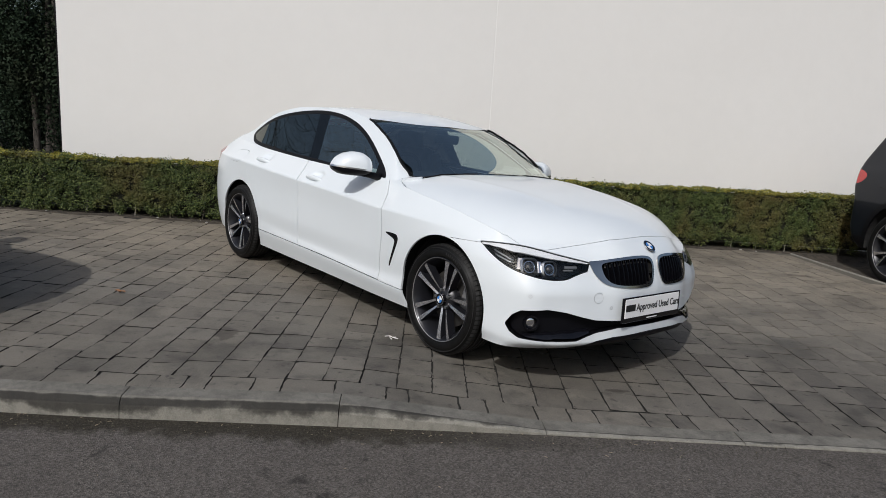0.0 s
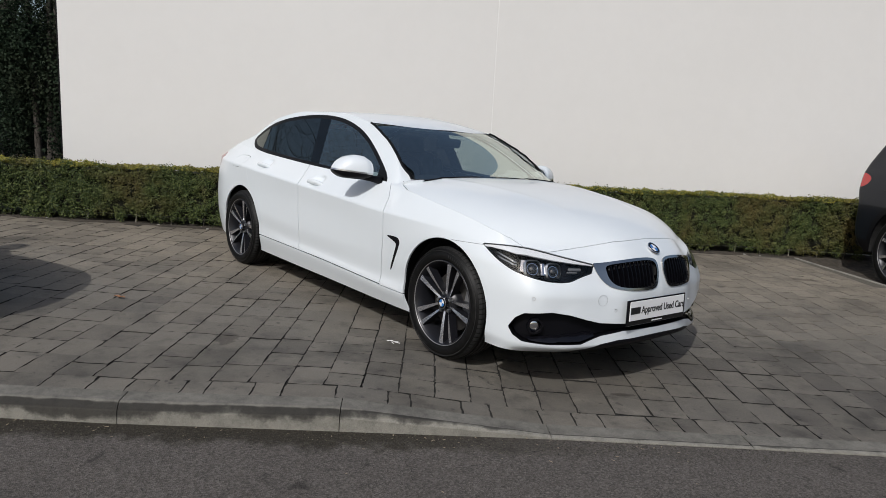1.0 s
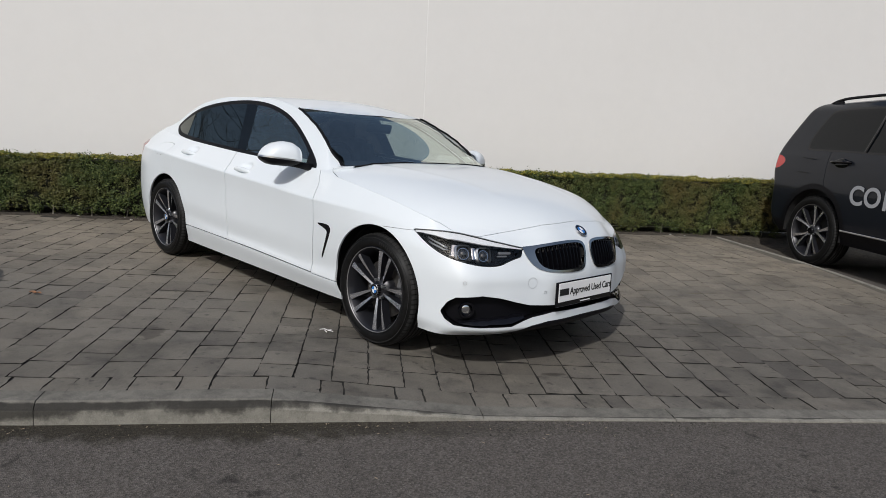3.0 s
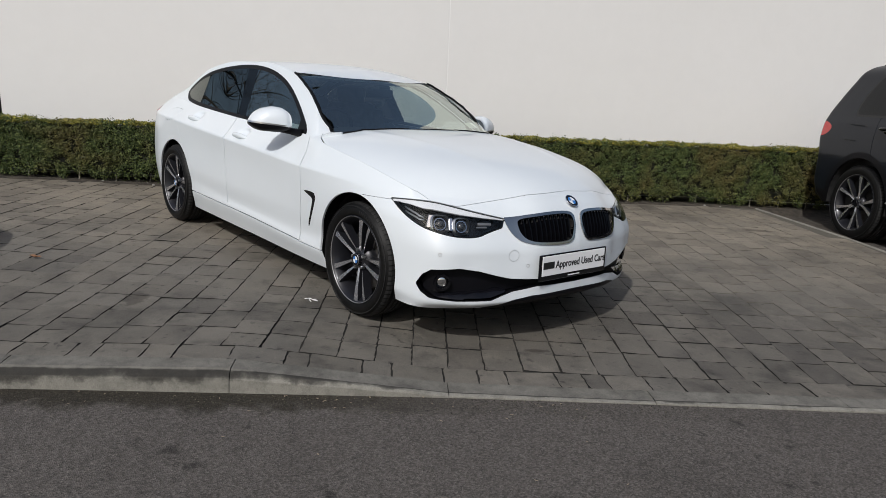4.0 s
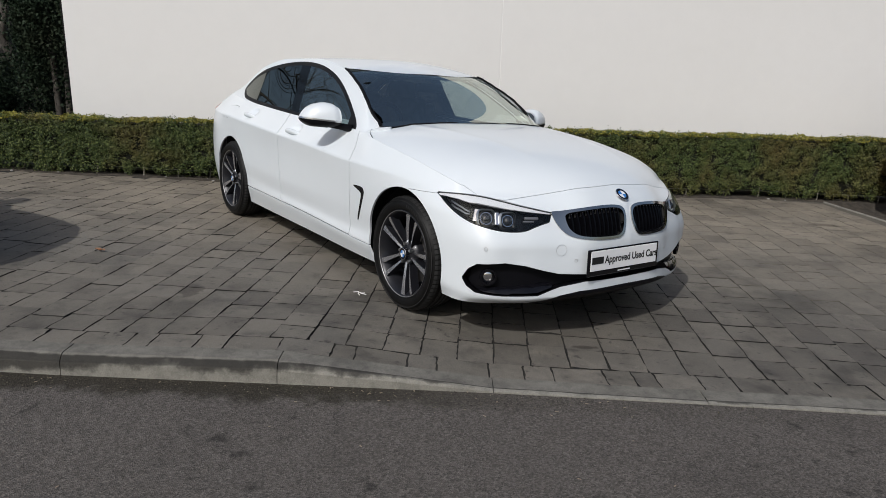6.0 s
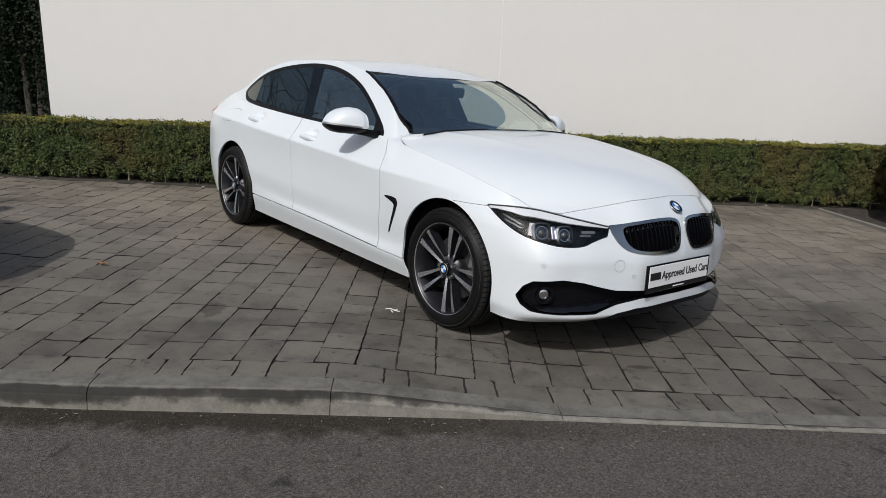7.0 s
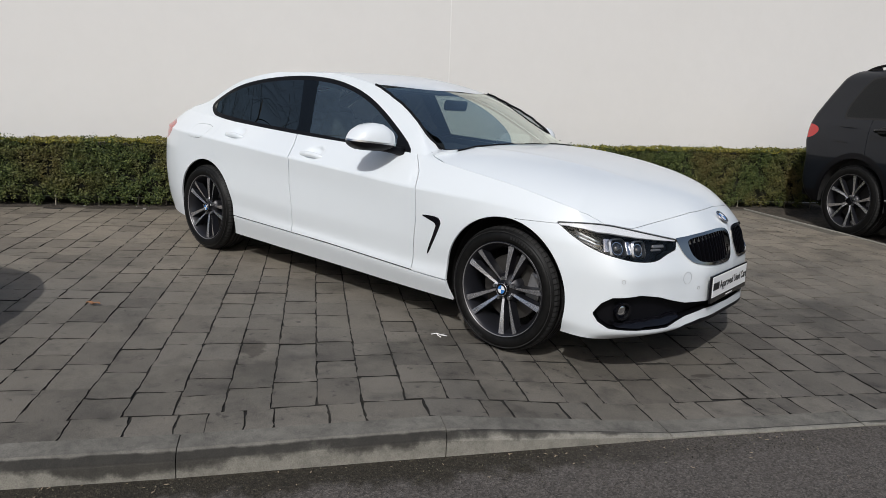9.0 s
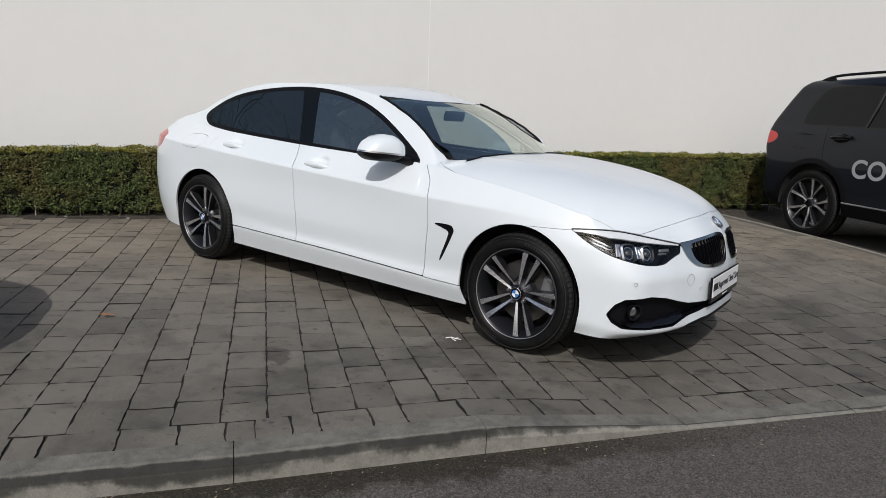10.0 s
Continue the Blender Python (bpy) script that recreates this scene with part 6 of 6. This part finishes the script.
# ---- plants ----
def leaf_cloud(name, points, normals, size, material, parent, seed, droop=0.5, length=1.5):
    """Many small leaves, each a bent quad, as one mesh."""
    rng = np.random.default_rng(seed)
    n = len(points)
    d = normals + rng.normal(0, 0.75, (n, 3))
    d[:, 2] += 0.25
    d /= np.linalg.norm(d, axis=1, keepdims=True)
    r = rng.normal(0, 1, (n, 3))
    side = np.cross(d, r)
    side /= np.maximum(np.linalg.norm(side, axis=1, keepdims=True), 1e-9)
    up = np.cross(side, d)
    s = size * rng.uniform(0.6, 1.35, (n, 1))
    tip = side * s * length * 0.5
    wide = up * s * 0.5
    fold = d * s * 0.18
    v = np.stack([points - tip, points + wide * 0.9 + fold, points + tip, points - wide * 0.9 + fold], 1).reshape(-1, 3)
    me = bpy.data.meshes.new(name)
    me.vertices.add(4 * n)
    me.vertices.foreach_set("co", v.ravel())
    me.loops.add(4 * n)
    me.loops.foreach_set("vertex_index", np.arange(4 * n))
    me.polygons.add(n)
    me.polygons.foreach_set("loop_start", np.arange(n) * 4)
    me.polygons.foreach_set("loop_total", np.full(n, 4))
    me.update(calc_edges=True)
    me.materials.append(material)
    ob = new(name, me)
    ob.parent = parent
    return tagged(ob, kind="stuff")


def to_site(a, b, z):
    return np.column_stack([KERB_AT.x + AX.x * a + BX.x * b, KERB_AT.y + AX.y * a + BX.y * b, z])


def wobble(a, c, amount):
    return amount * (np.sin(a * 3.1 + 1.0) * 0.5 + np.sin(a * 7.3 + c * 5) * 0.3 + np.sin(a * 17.7 + c * 11) * 0.25)


def hedge_top(a):
    return 0.705 + 0.029 * a


def build_hedge(a0, a1, seed):
    hedge = tagged(new("box_hedge"), "clipped green box hedge with yellowed tips before the wall", "hedge")
    rng = np.random.default_rng(seed)
    deep = 0.46
    run = a1 - a0
    # front face: sprigs set at uneven depth, with dark hollows between them
    waves = rng.normal(0, 1, (36, 2)) * rng.uniform(6, 60, (36, 1))
    shift = rng.uniform(0, 6.28, 36)

    def rough(u, v):
        return np.sin(np.outer(u, waves[:, 0]) + np.outer(v, waves[:, 1]) + shift).sum(1) / 6.0
    sprigs = int(run * 330)
    sa, st = rng.uniform(a0, a1, sprigs), rng.uniform(0, 1.04, sprigs) ** 0.85
    foot = np.array([rise(x, 5.0) for x in sa]) + 0.022 + 0.040 * np.clip((sa + 5.0) / 2.5, 0, 1) + 0.030 * rough(sa, 0 * sa)
    crown = hedge_top(sa) + wobble(sa, 0, 0.012)
    sz = foot + (crown - foot) * st
    sb = hedge_b(sa) + 0.018 + 0.015 * rough(sa, sz) + np.abs(rng.normal(0, 0.012, sprigs)) + 0.015 * (1 - st) ** 3
    each = 42
    k = np.repeat(np.arange(sprigs), each)
    n = len(k)
    d = rng.normal(0, 1, (n, 3)) * np.array((0.022, 0.014, 0.026))
    a, b, z = sa[k] + d[:, 0], sb[k] + d[:, 1], sz[k] + d[:, 2]
    pts = to_site(a, b, z)
    out = to_site(d[:, 0], d[:, 1] - 0.02, d[:, 2]) - to_site(np.zeros(n), np.zeros(n), np.zeros(n))
    nrm = out / np.maximum(np.linalg.norm(out, axis=1, keepdims=True), 1e-9) + np.array((-BX.x * 0.4, -BX.y * 0.4, 0.2))
    leaf_cloud("front_foliage", pts, nrm, 0.0132, LEAF, hedge, seed)
    # top face, younger and paler
    n = int(run * 4600)
    a = rng.uniform(a0, a1, n)
    q = deep * rng.uniform(0.0, 1.0, n) ** 1.4 + 0.004
    z = hedge_top(a) + wobble(a, q, 0.012) + 0.014 * rough(a, q) + np.abs(rng.normal(0, 0.009, n)) + np.where(rng.uniform(0, 1, n) < 0.02, rng.uniform(0.0, 0.012, n), 0)
    pts = to_site(a, hedge_b(a) + q, z)
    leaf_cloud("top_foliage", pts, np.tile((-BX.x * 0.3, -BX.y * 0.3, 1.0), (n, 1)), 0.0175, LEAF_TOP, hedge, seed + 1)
    # sprigs that escaped the shears
    m = 44
    ka = rng.uniform(a0, a1, m)
    kq, tall = rng.uniform(0.0, 0.25, m), rng.uniform(0.015, 0.06, m)
    k = np.repeat(np.arange(m), 26)
    up = rng.uniform(0, 1, len(k))
    a = ka[k] + rng.normal(0, 0.008, len(k)) * (1.2 - up)
    q = kq[k] + rng.normal(0, 0.008, len(k)) * (1.2 - up)
    pts = to_site(a, hedge_b(a) + q, hedge_top(a) + up * tall[k])
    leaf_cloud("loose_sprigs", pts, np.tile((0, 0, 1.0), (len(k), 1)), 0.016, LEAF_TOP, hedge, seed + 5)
    # dense inside: a near-black fill, the hedge's inner shade put into its colour
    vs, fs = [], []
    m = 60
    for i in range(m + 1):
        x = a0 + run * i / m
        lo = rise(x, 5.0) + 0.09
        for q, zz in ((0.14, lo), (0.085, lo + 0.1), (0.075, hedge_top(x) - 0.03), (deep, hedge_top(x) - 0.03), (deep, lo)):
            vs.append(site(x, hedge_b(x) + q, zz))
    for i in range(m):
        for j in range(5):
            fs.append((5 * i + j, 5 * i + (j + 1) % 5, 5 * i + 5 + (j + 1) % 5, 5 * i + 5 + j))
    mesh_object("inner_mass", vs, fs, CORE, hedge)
    rs = random.Random(seed)
    x = a0
    while x < a1:
        g = rise(x, 5.0)
        b = hedge_b(x) + rs.uniform(0.07, 0.16)
        pts = [site(x, b, g - 0.02), site(x + rs.uniform(-0.02, 0.02), b + 0.01, g + 0.1), site(x + rs.uniform(-0.05, 0.05), b + 0.03, g + 0.24)]
        vs, fs = tube(pts, [0.008, 0.006, 0.005], 6)
        mesh_object("stem", vs, fs, STEM, hedge)
        x += rs.uniform(0.22, 0.48)
    return hedge


STEM = shader("pale_stem", (0.24, 0.22, 0.18), 0.9)
build_hedge(-10.5, 6.9, 11)


def shrub(name, centre, radii, count, size, material, seed, label):
    """A bushy evergreen: limbs, and leaf clumps with gaps and an uneven outline."""
    thing = tagged(new(name), label, "shrub")
    thing.location = centre
    rng = np.random.default_rng(seed)
    clumps = 60
    cen = rng.normal(0, 1, (clumps, 3))
    cen /= np.linalg.norm(cen, axis=1, keepdims=True)
    cen *= rng.uniform(0.55, 1.0, (clumps, 1))
    cen[:, 2] = np.abs(cen[:, 2]) * 1.0
    k = rng.integers(0, clumps, count)
    d = rng.normal(0, 1, (count, 3))
    d /= np.linalg.norm(d, axis=1, keepdims=True)
    p = (cen[k] + d * rng.uniform(0.2, 1.0, (count, 1)) * rng.uniform(0.18, 0.36, (clumps, 1))[k]) * np.array(radii)
    p[:, 2] = np.maximum(p[:, 2], 0.02)
    leaf_cloud("crown", p, d, size, material, thing, seed)
    rs = random.Random(seed)
    for i in range(7):
        a = rs.uniform(0, 6.28)
        pts = [(0.15 * math.cos(a), 0.15 * math.sin(a), 0), (0.35 * radii[0] * math.cos(a), 0.35 * radii[1] * math.sin(a), 0.5 * radii[2]), (0.6 * radii[0] * math.cos(a), 0.6 * radii[1] * math.sin(a), 0.95 * radii[2])]
        vs, fs = tube(flow(pts, np.linspace(0, 2, 9)), [0.06 - 0.006 * q for q in range(9)], 6)
        mesh_object("limb", vs, fs, BARK, thing, True)
    return thing


def bare_tree(centre, height, seed, girth=0.022, label="bare grey winter tree with fine branches", order=4):
    thing = tagged(new("bare_tree"), label, "tree")
    thing.location = centre
    rs = random.Random(seed)
    trunk, twigs = [], []

    def grow(p, d, length, radius, depth):
        pts, rad = [p], [radius]
        q, e = Vector(p), Vector(d)
        steps = 5 if depth < 2 else 4 if depth < 4 else 3
        for i in range(steps):
            e = (e + Vector((rs.uniform(-1, 1), rs.uniform(-1, 1), rs.uniform(-0.6, 1))) * 0.22).normalized()
            q = q + e * (length / steps)
            pts.append(q.copy())
            rad.append(radius * (1 - 0.55 * (i + 1) / steps))
        (trunk if depth < 1 else twigs).append((pts, rad))
        if depth < order:
            for _ in range((rs.randint(4, 5) if order > 4 else rs.randint(3, 4)) if depth else 6):
                k = rs.randint(min(2, steps - 1), steps)
                side = Vector((rs.uniform(-1, 1), rs.uniform(-1, 1), rs.uniform(-0.15, 0.8))).normalized()
                grow(pts[k], (e * 0.55 + side).normalized(), length * rs.uniform(0.5, 0.72), rad[k] * 0.62, depth + 1)

    grow(Vector((0, 0, -0.3)), Vector((0, 0, 1)), height * 0.42, height * girth, 0)
    for name, runs in (("trunk", trunk), ("branches", twigs)):
        vs, fs = [], []
        for pts, rad in runs:
            v, f = tube(pts, rad, 7 if name == "trunk" else 4 if rad[0] > 0.012 else 3)
            k = len(vs)
            vs += v
            fs += [tuple(i + k for i in face) for face in f]
        mesh_object(name, vs, fs, BARK, thing, True)
    return thing


# growth beyond the end of the wall
shrub("evergreen_shrub", site(-7.4, 7.7, -0.1), (2.6, 1.5, 1.75), 90000, 0.03, LEAF_DARK, 21, "dark evergreen shrub behind the hedge")
shrub("evergreen_shrub", site(-4.9, 7.4, -0.1), (0.9, 0.8, 4.6), 60000, 0.028, LEAF_DARK, 22, "tall dark ivy-clad shrub beside the wall")
shrub("evergreen_shrub", site(-10.5, 9.2, -0.1), (2.6, 2.0, 1.9), 50000, 0.045, LEAF_DARK, 23, "dark evergreen shrub behind the hedge")
shrub("evergreen_shrub", site(-14.5, 11.5, -0.1), (3.5, 2.5, 2.4), 40000, 0.06, LEAF_DARK, 25, "dark evergreen shrub behind the hedge")
shrub("dry_shrub", site(-8.4, 8.0, 0.5), (0.9, 0.6, 2.1), 14000, 0.03, LEAF_PALE, 24, "pale dry shrub among evergreens")
shrub("evergreen_shrub", site(-14.0, 21.0, -0.1), (7.5, 3.0, 4.4), 26000, 0.09, LEAF_DARK, 26, "tall dark evergreen far behind the hedge")
tree = bare_tree(site(-8.6, 11.5, 0), 9.0, 3)
copy_thing(tree, Matrix.Translation(site(-6.6, 9.2, 0)) @ Matrix.Rotation(2.7, 4, "Z") @ Matrix.Scale(0.75, 4))
copy_thing(tree, Matrix.Translation(site(-9.6, 10.2, 0)) @ Matrix.Rotation(5.2, 4, "Z") @ Matrix.Scale(0.5, 4))
copy_thing(tree, Matrix.Translation(site(-12.5, 13.5, 0)) @ Matrix.Rotation(1.9, 4, "Z"))
copy_thing(tree, Matrix.Translation(site(-6.6, 13.0, 0)) @ Matrix.Rotation(4.0, 4, "Z"))
copy_thing(tree, Matrix.Translation(site(-16.5, 16.0, 0)) @ Matrix.Rotation(0.7, 4, "Z"))
# trees over the road, which show in the car's glass
tree2 = bare_tree(Vector((-20.5, -9.6, -0.2)), 17.0, 8, 0.0055, order=5)
for x, y, turn in ((-23.0, -5.6, 5.0), (-26.5, -12.5, 1.0), (-23.0, -13.5, 2.2), (-11.5, -14.0, 3.4)):
    copy_thing(tree2, Matrix.Translation((x, y, -0.2)) @ Matrix.Rotation(turn, 4, "Z") @ Matrix.Scale(1.08, 4))


# ---- litter ----
def curl_leaf(at, size, turn, material, name, label, category):
    vs, fs = [], []
    n = 7
    for i in range(n):
        t = i / (n - 1)
        w = size * 0.20 * math.sin(math.pi * (0.06 + 0.88 * t))
        lift = 0.10 * size * math.sin(math.pi * t * 1.6 + turn)
        for s in (-1, 0, 1):
            vs.append((size * (t - 0.5), s * w, 0.003 + abs(s) * 0.08 * size + abs(lift)))
    for i in range(n - 1):
        for j in range(2):
            k = 3 * i + j
            fs.append((k, k + 3, k + 4, k + 1))
    ob = mesh_object(name, vs, fs, material)
    ob.matrix_world = Matrix.Translation(at) @ Matrix.Rotation(turn, 4, "Z")
    return tagged(ob, label, category)


curl_leaf((-1.904, -2.122, 0.004), 0.085, 0.6, BROWN_LEAF, "fallen_leaf", "dry brown leaf lying on the paving", "leaf")
scrap = tagged(new("paper_scrap"), "torn white scrap lying on the paving", "litter")
scrap.matrix_world = pose(-0.325, -0.965, 0.006, 0, 0, 20) @ Matrix.Scale(0.72, 4)
for pts in ([(-0.06, -0.01, 0), (-0.02, 0.008, 0.008), (0.02, 0.0, 0.004), (0.06, 0.014, 0)], [(-0.02, 0.008, 0.006), (0.0, -0.02, 0.004), (0.03, -0.035, 0)], [(0.015, 0.0, 0.006), (0.03, 0.03, 0.003)]):
    vs, fs = tube(pts, 0.0035, 5)
    mesh_object("strip", vs, fs, SCRAP, scrap)
rl = random.Random(17)
for i in range(95):
    a, b = rl.uniform(-3.4, 1.6), -abs(rl.gauss(0.03, 0.08)) - 0.012
    curl_leaf(site(a, b, road_z(a, b) + 0.002), rl.uniform(0.006, 0.019), rl.uniform(0, 6.28), LITTER, "fallen_leaf", "small dry leaf in the gutter beside the kerb", "leaf")["group"] = "leaves in the gutter"
for i in range(30):
    a, b = rl.uniform(-2.2, 3.0), rl.uniform(-1.4, -0.15)
    curl_leaf(site(a, b, road_z(a, b) + 0.002), rl.uniform(0.006, 0.018), rl.uniform(0, 6.28), LITTER, "fallen_leaf", "small dry leaf lying on the asphalt", "leaf")["group"] = "leaves on the road"

# fine cracks in the asphalt
CRACK = shader("open_crack", (0.012, 0.011, 0.010), 0.95)
rc = random.Random(9)
for runs in (((0.33, -0.10), (0.318, -0.20), (0.30, -0.28), (0.33, -0.36), (0.30, -0.47)), ((2.70, -0.05), (2.80, -0.11), (2.90, -0.18), (3.02, -0.26), (3.20, -0.33))):
    path = flow([(a, b, 0.0) for a, b in runs], np.linspace(0, len(runs) - 1, 40))
    vs, fs = [], []
    for k, (a, b, _) in enumerate(path):
        a, b = a + rc.uniform(-0.006, 0.006), b + rc.uniform(-0.006, 0.006)
        w = rc.uniform(0.0002, 0.0018) * (1 - abs(k / 20 - 1) ** 4)
        t = Vector(path[min(k + 1, 39)][:2]) - Vector(path[max(k - 1, 0)][:2])
        n = Vector((-t.y, t.x)).normalized() * w
        vs += [site(a + n.x, b + n.y, road_z(a, b) + 0.002), site(a - n.x, b - n.y, road_z(a, b) + 0.002)]
    fs = [(2 * k, 2 * k + 1, 2 * k + 3, 2 * k + 2) for k in range(39)]
    tagged(mesh_object("road_crack", vs, fs, CRACK), "thin dark crack in the worn asphalt", "crack", kind="structure")

# pale stones along the foot of the hedge
rs = random.Random(77)
for i in range(34):
    a = rs.uniform(-7.5, 5.0)
    bm = bmesh.new()
    bmesh.ops.create_icosphere(bm, subdivisions=2, radius=rs.uniform(0.007, 0.019))
    sx, sz, ph = rs.uniform(0.8, 1.5), rs.uniform(0.45, 0.75), rs.uniform(0, 9)
    for v in bm.verts:
        v.co *= 1 + 0.16 * noise.noise(v.co * 45 + Vector((ph, ph, ph)))
        v.co.x, v.co.z = v.co.x * sx, v.co.z * sz
    b = hedge_b(a) + rs.uniform(-0.05, 0.06)
    stone = part("pebble", bm, PEBBLE, None, "", True)
    stone.matrix_world = Matrix.Translation(site(a, b, rise(a, b) + 0.006)) @ Matrix.Rotation(rs.uniform(0, 6.28), 4, "Z")
    tagged(stone, "small pale stone lying at the foot of the hedge", "stone", "stones under the hedge")

# crumbs of dirt, moss and grit in the gutter
rng = np.random.default_rng(41)
m = 5200
ga = rng.uniform(-6.5, 2.2, m)
gb = -np.abs(rng.normal(0, 0.07, m)) - 0.004
thin = rng.uniform(0, 1, m) < 0.35 + 0.65 * (np.sin(ga * 2.3) + np.sin(ga * 5.1 + 1) > -0.2)
ga, gb = ga[thin], gb[thin]
gz = np.array([road_z(x, y) for x, y in zip(ga, gb)])
c = to_site(ga, gb, gz)
s = rng.uniform(0.0018, 0.0065, len(c))
vs, fs = [], []
for k, (p, r) in enumerate(zip(c, s)):
    q = rng.uniform(0.5, 1.2, 4) * r
    t = rng.uniform(0, 6.28)
    for j in range(3):
        vs.append((p[0] + q[j] * math.cos(t + 2.1 * j), p[1] + q[j] * math.sin(t + 2.1 * j), p[2] - 0.001))
    vs.append((p[0], p[1], p[2] + q[3] * 0.8))
    fs += [(4 * k, 4 * k + 1, 4 * k + 3), (4 * k + 1, 4 * k + 2, 4 * k + 3), (4 * k + 2, 4 * k, 4 * k + 3)]
tagged(mesh_object("gutter_grit", vs, fs, GRIT), "dark grit and moss crumbs in the gutter", "grit", kind="stuff")

# ---- paving blocks ----
SLANT = math.atan(0.045)
CS, SN = math.cos(SLANT), math.sin(SLANT)
JOIN = 0.0042


def block_verts(width, length, rnd, deep=0.03):
    """A riven block: a wavering outline, worn top edges, slightly uneven top. The second list: faces caked with dirt."""
    w, h = width / 2, length / 2
    ring = []
    for (x0, y0), (x1, y1), n in (((-w, -h), (w, -h), 4), ((w, -h), (w, h), 5), ((w, h), (-w, h), 4), ((-w, h), (-w, -h), 5)):
        for k in range(n):
            t = k / n + (rnd.uniform(-0.08, 0.08) if k else 0)
            e = 0.0037 if k else 0.0055
            ring.append((x0 + (x1 - x0) * t + rnd.uniform(-e, e), y0 + (y1 - y0) * t + rnd.uniform(-e, e)))
    vs = []
    for inset, z in ((0.0015, 0.0), (0.0, -0.0015), (0.0, -deep)):
        for x, y in ring:
            vs.append((x * (1 - inset / w), y * (1 - inset / h), z + (rnd.uniform(-0.0010, 0.0010) if z == 0 else 0)))
    n = len(ring)
    fs = [tuple(range(n))]
    sides = [(r + k, r + n + k, r + n + (k + 1) % n, r + (k + 1) % n) for r in (0, n) for k in range(n)]
    return vs, fs, sides


def block_pose(a, b, turn, rnd):
    e = 0.05
    ga, gb = (rise(a + e, b) - rise(a - e, b)) / (2 * e), (rise(a, b + e) - rise(a, b - e)) / (2 * e)
    m = SITE @ Matrix.Translation((a, b, rise(a, b) + rnd.uniform(-0.0025, 0.0015)))
    return m @ Euler((math.atan(gb) + rnd.gauss(0, 0.006), -math.atan(ga) + rnd.gauss(0, 0.006), turn)).to_matrix().to_4x4()


rp = random.Random(29)
SIZES = (0.172, 0.215, 0.245, 0.275)


def course_edge(k):
    """Where the k-th joint between the courses meets the border course; the courses widen along the kerb."""
    return -0.107 + 0.183 * (k - 2) if k < 9 else 1.174 + 0.1945 * (k - 9)


near_stock = {}
for pitch in (0.183, 0.1945):
    for length in SIZES:
        for k in range(3):
            v, f, f2 = block_verts(pitch - JOIN, length - (0.001, 0.0025, 0.004)[k] - (0.0 if pitch < 0.19 else 0.003), rp)
            me = bpy.data.meshes.new("paving_block")
            me.from_pydata(v, [], f + f2)
            me.materials.append(PAVE)
            me.materials.append(JOINT)
            me.polygons.foreach_set("material_index", [0] * len(f) + [1] * len(f2))
            near_stock[(pitch, length, k)] = me
rows_near, rest_v, rest_f, rest_m = 0, [], [], []


def lay(a, b, turn, width, length, key):
    """A block: an object of its own near the car's nose, otherwise joined to the rest."""
    global rows_near
    m = block_pose(a, b, turn, rp)
    if key and -1.75 < a < 2.35 and b < 2.4 and rows_near < 300:
        ob = new("paving_block", near_stock[key])
        ob.matrix_world = m
        ob.parent = bed
        rows_near += 1
        return
    v, f, f2 = block_verts(width, length, rp)
    k = len(rest_v)
    rest_v.extend(m @ Vector(p) for p in v)
    rest_f.extend(tuple(i + k for i in face) for face in f + f2)
    rest_m.extend([0] * len(f) + [1] * len(f2))


joints = []
for col in range(-66, 32):
    left, right = course_edge(col), course_edge(col + 1)
    pitch = 0.183 if right - left < 0.19 else 0.1945
    q = rp.uniform(-0.01, 0.006)
    while True:
        length = rp.choice(SIZES)
        c = q + length / 2
        a, b = (left + right) / 2 + c * SN, 0.297 + c * CS
        q += length
        if b > hedge_b(a) - 0.02 or b > 6:
            break
        if -12.5 < a < 5.40 + 0.035 * (4 - b) - 0.09:
            lay(a, b, -SLANT, right - left - JOIN, length - (0.0025 if pitch < 0.19 else 0.0055), (pitch, length, rp.randrange(3)))
            joints.append((a - pitch / 2, b - length / 2, a + pitch / 2))
# border course along the kerb
a = -12.4
while a < 5.4:
    length = rp.choice((0.11, 0.14, 0.17, 0.21, 0.25))
    lay(a + length / 2, 0.213, 0.0, length - 0.005, 0.166, None)
    a += length
rest = mesh_object("paving_blocks", rest_v, rest_f, PAVE, bed)
rest.data.materials.append(JOINT)
rest.data.polygons.foreach_set("material_index", rest_m)
tagged(rest, kind="stuff")
# dirt and moss squeezed out of the joints
rng = np.random.default_rng(53)
vs, fs = [], []


def crumb(a, b, size):
    """A low ragged clump on a joint."""
    z = rise(a, b)
    n, k = 6, len(vs)
    t0 = rng.uniform(0, 6.28)
    for j in range(n):
        r = size * rng.uniform(0.5, 1.2)
        vs.append(site(a + r * math.cos(t0 + j * 1.047), b + r * math.sin(t0 + j * 1.047), z - 0.004))
    vs.append(site(a, b, z + min(0.004, size * 0.3)))
    for j in range(n):
        fs.append((k + j, k + (j + 1) % n, k + n))


for a0, b0, a1 in joints:
    if not (-4.5 < a0 < 4.2 and b0 < 4.2):
        continue
    if rng.uniform() < 0.55:
        crumb(a0 + rng.normal(0, 0.003), b0 + rng.normal(0, 0.004), rng.uniform(0.004, 0.012))
    for _ in range(int(rng.integers(2, 6))):
        crumb(a0 + rng.normal(0, 0.0022), b0 + rng.uniform(0.0, 0.2), rng.uniform(0.002, 0.0065))
    if rng.uniform() < 0.6:
        crumb(a0 + (a1 - a0) * rng.uniform(0.1, 0.9), b0 + rng.normal(0, 0.002), rng.uniform(0.002, 0.006))
tagged(mesh_object("joint_dirt", vs, fs, JOINT, bed), kind="stuff")
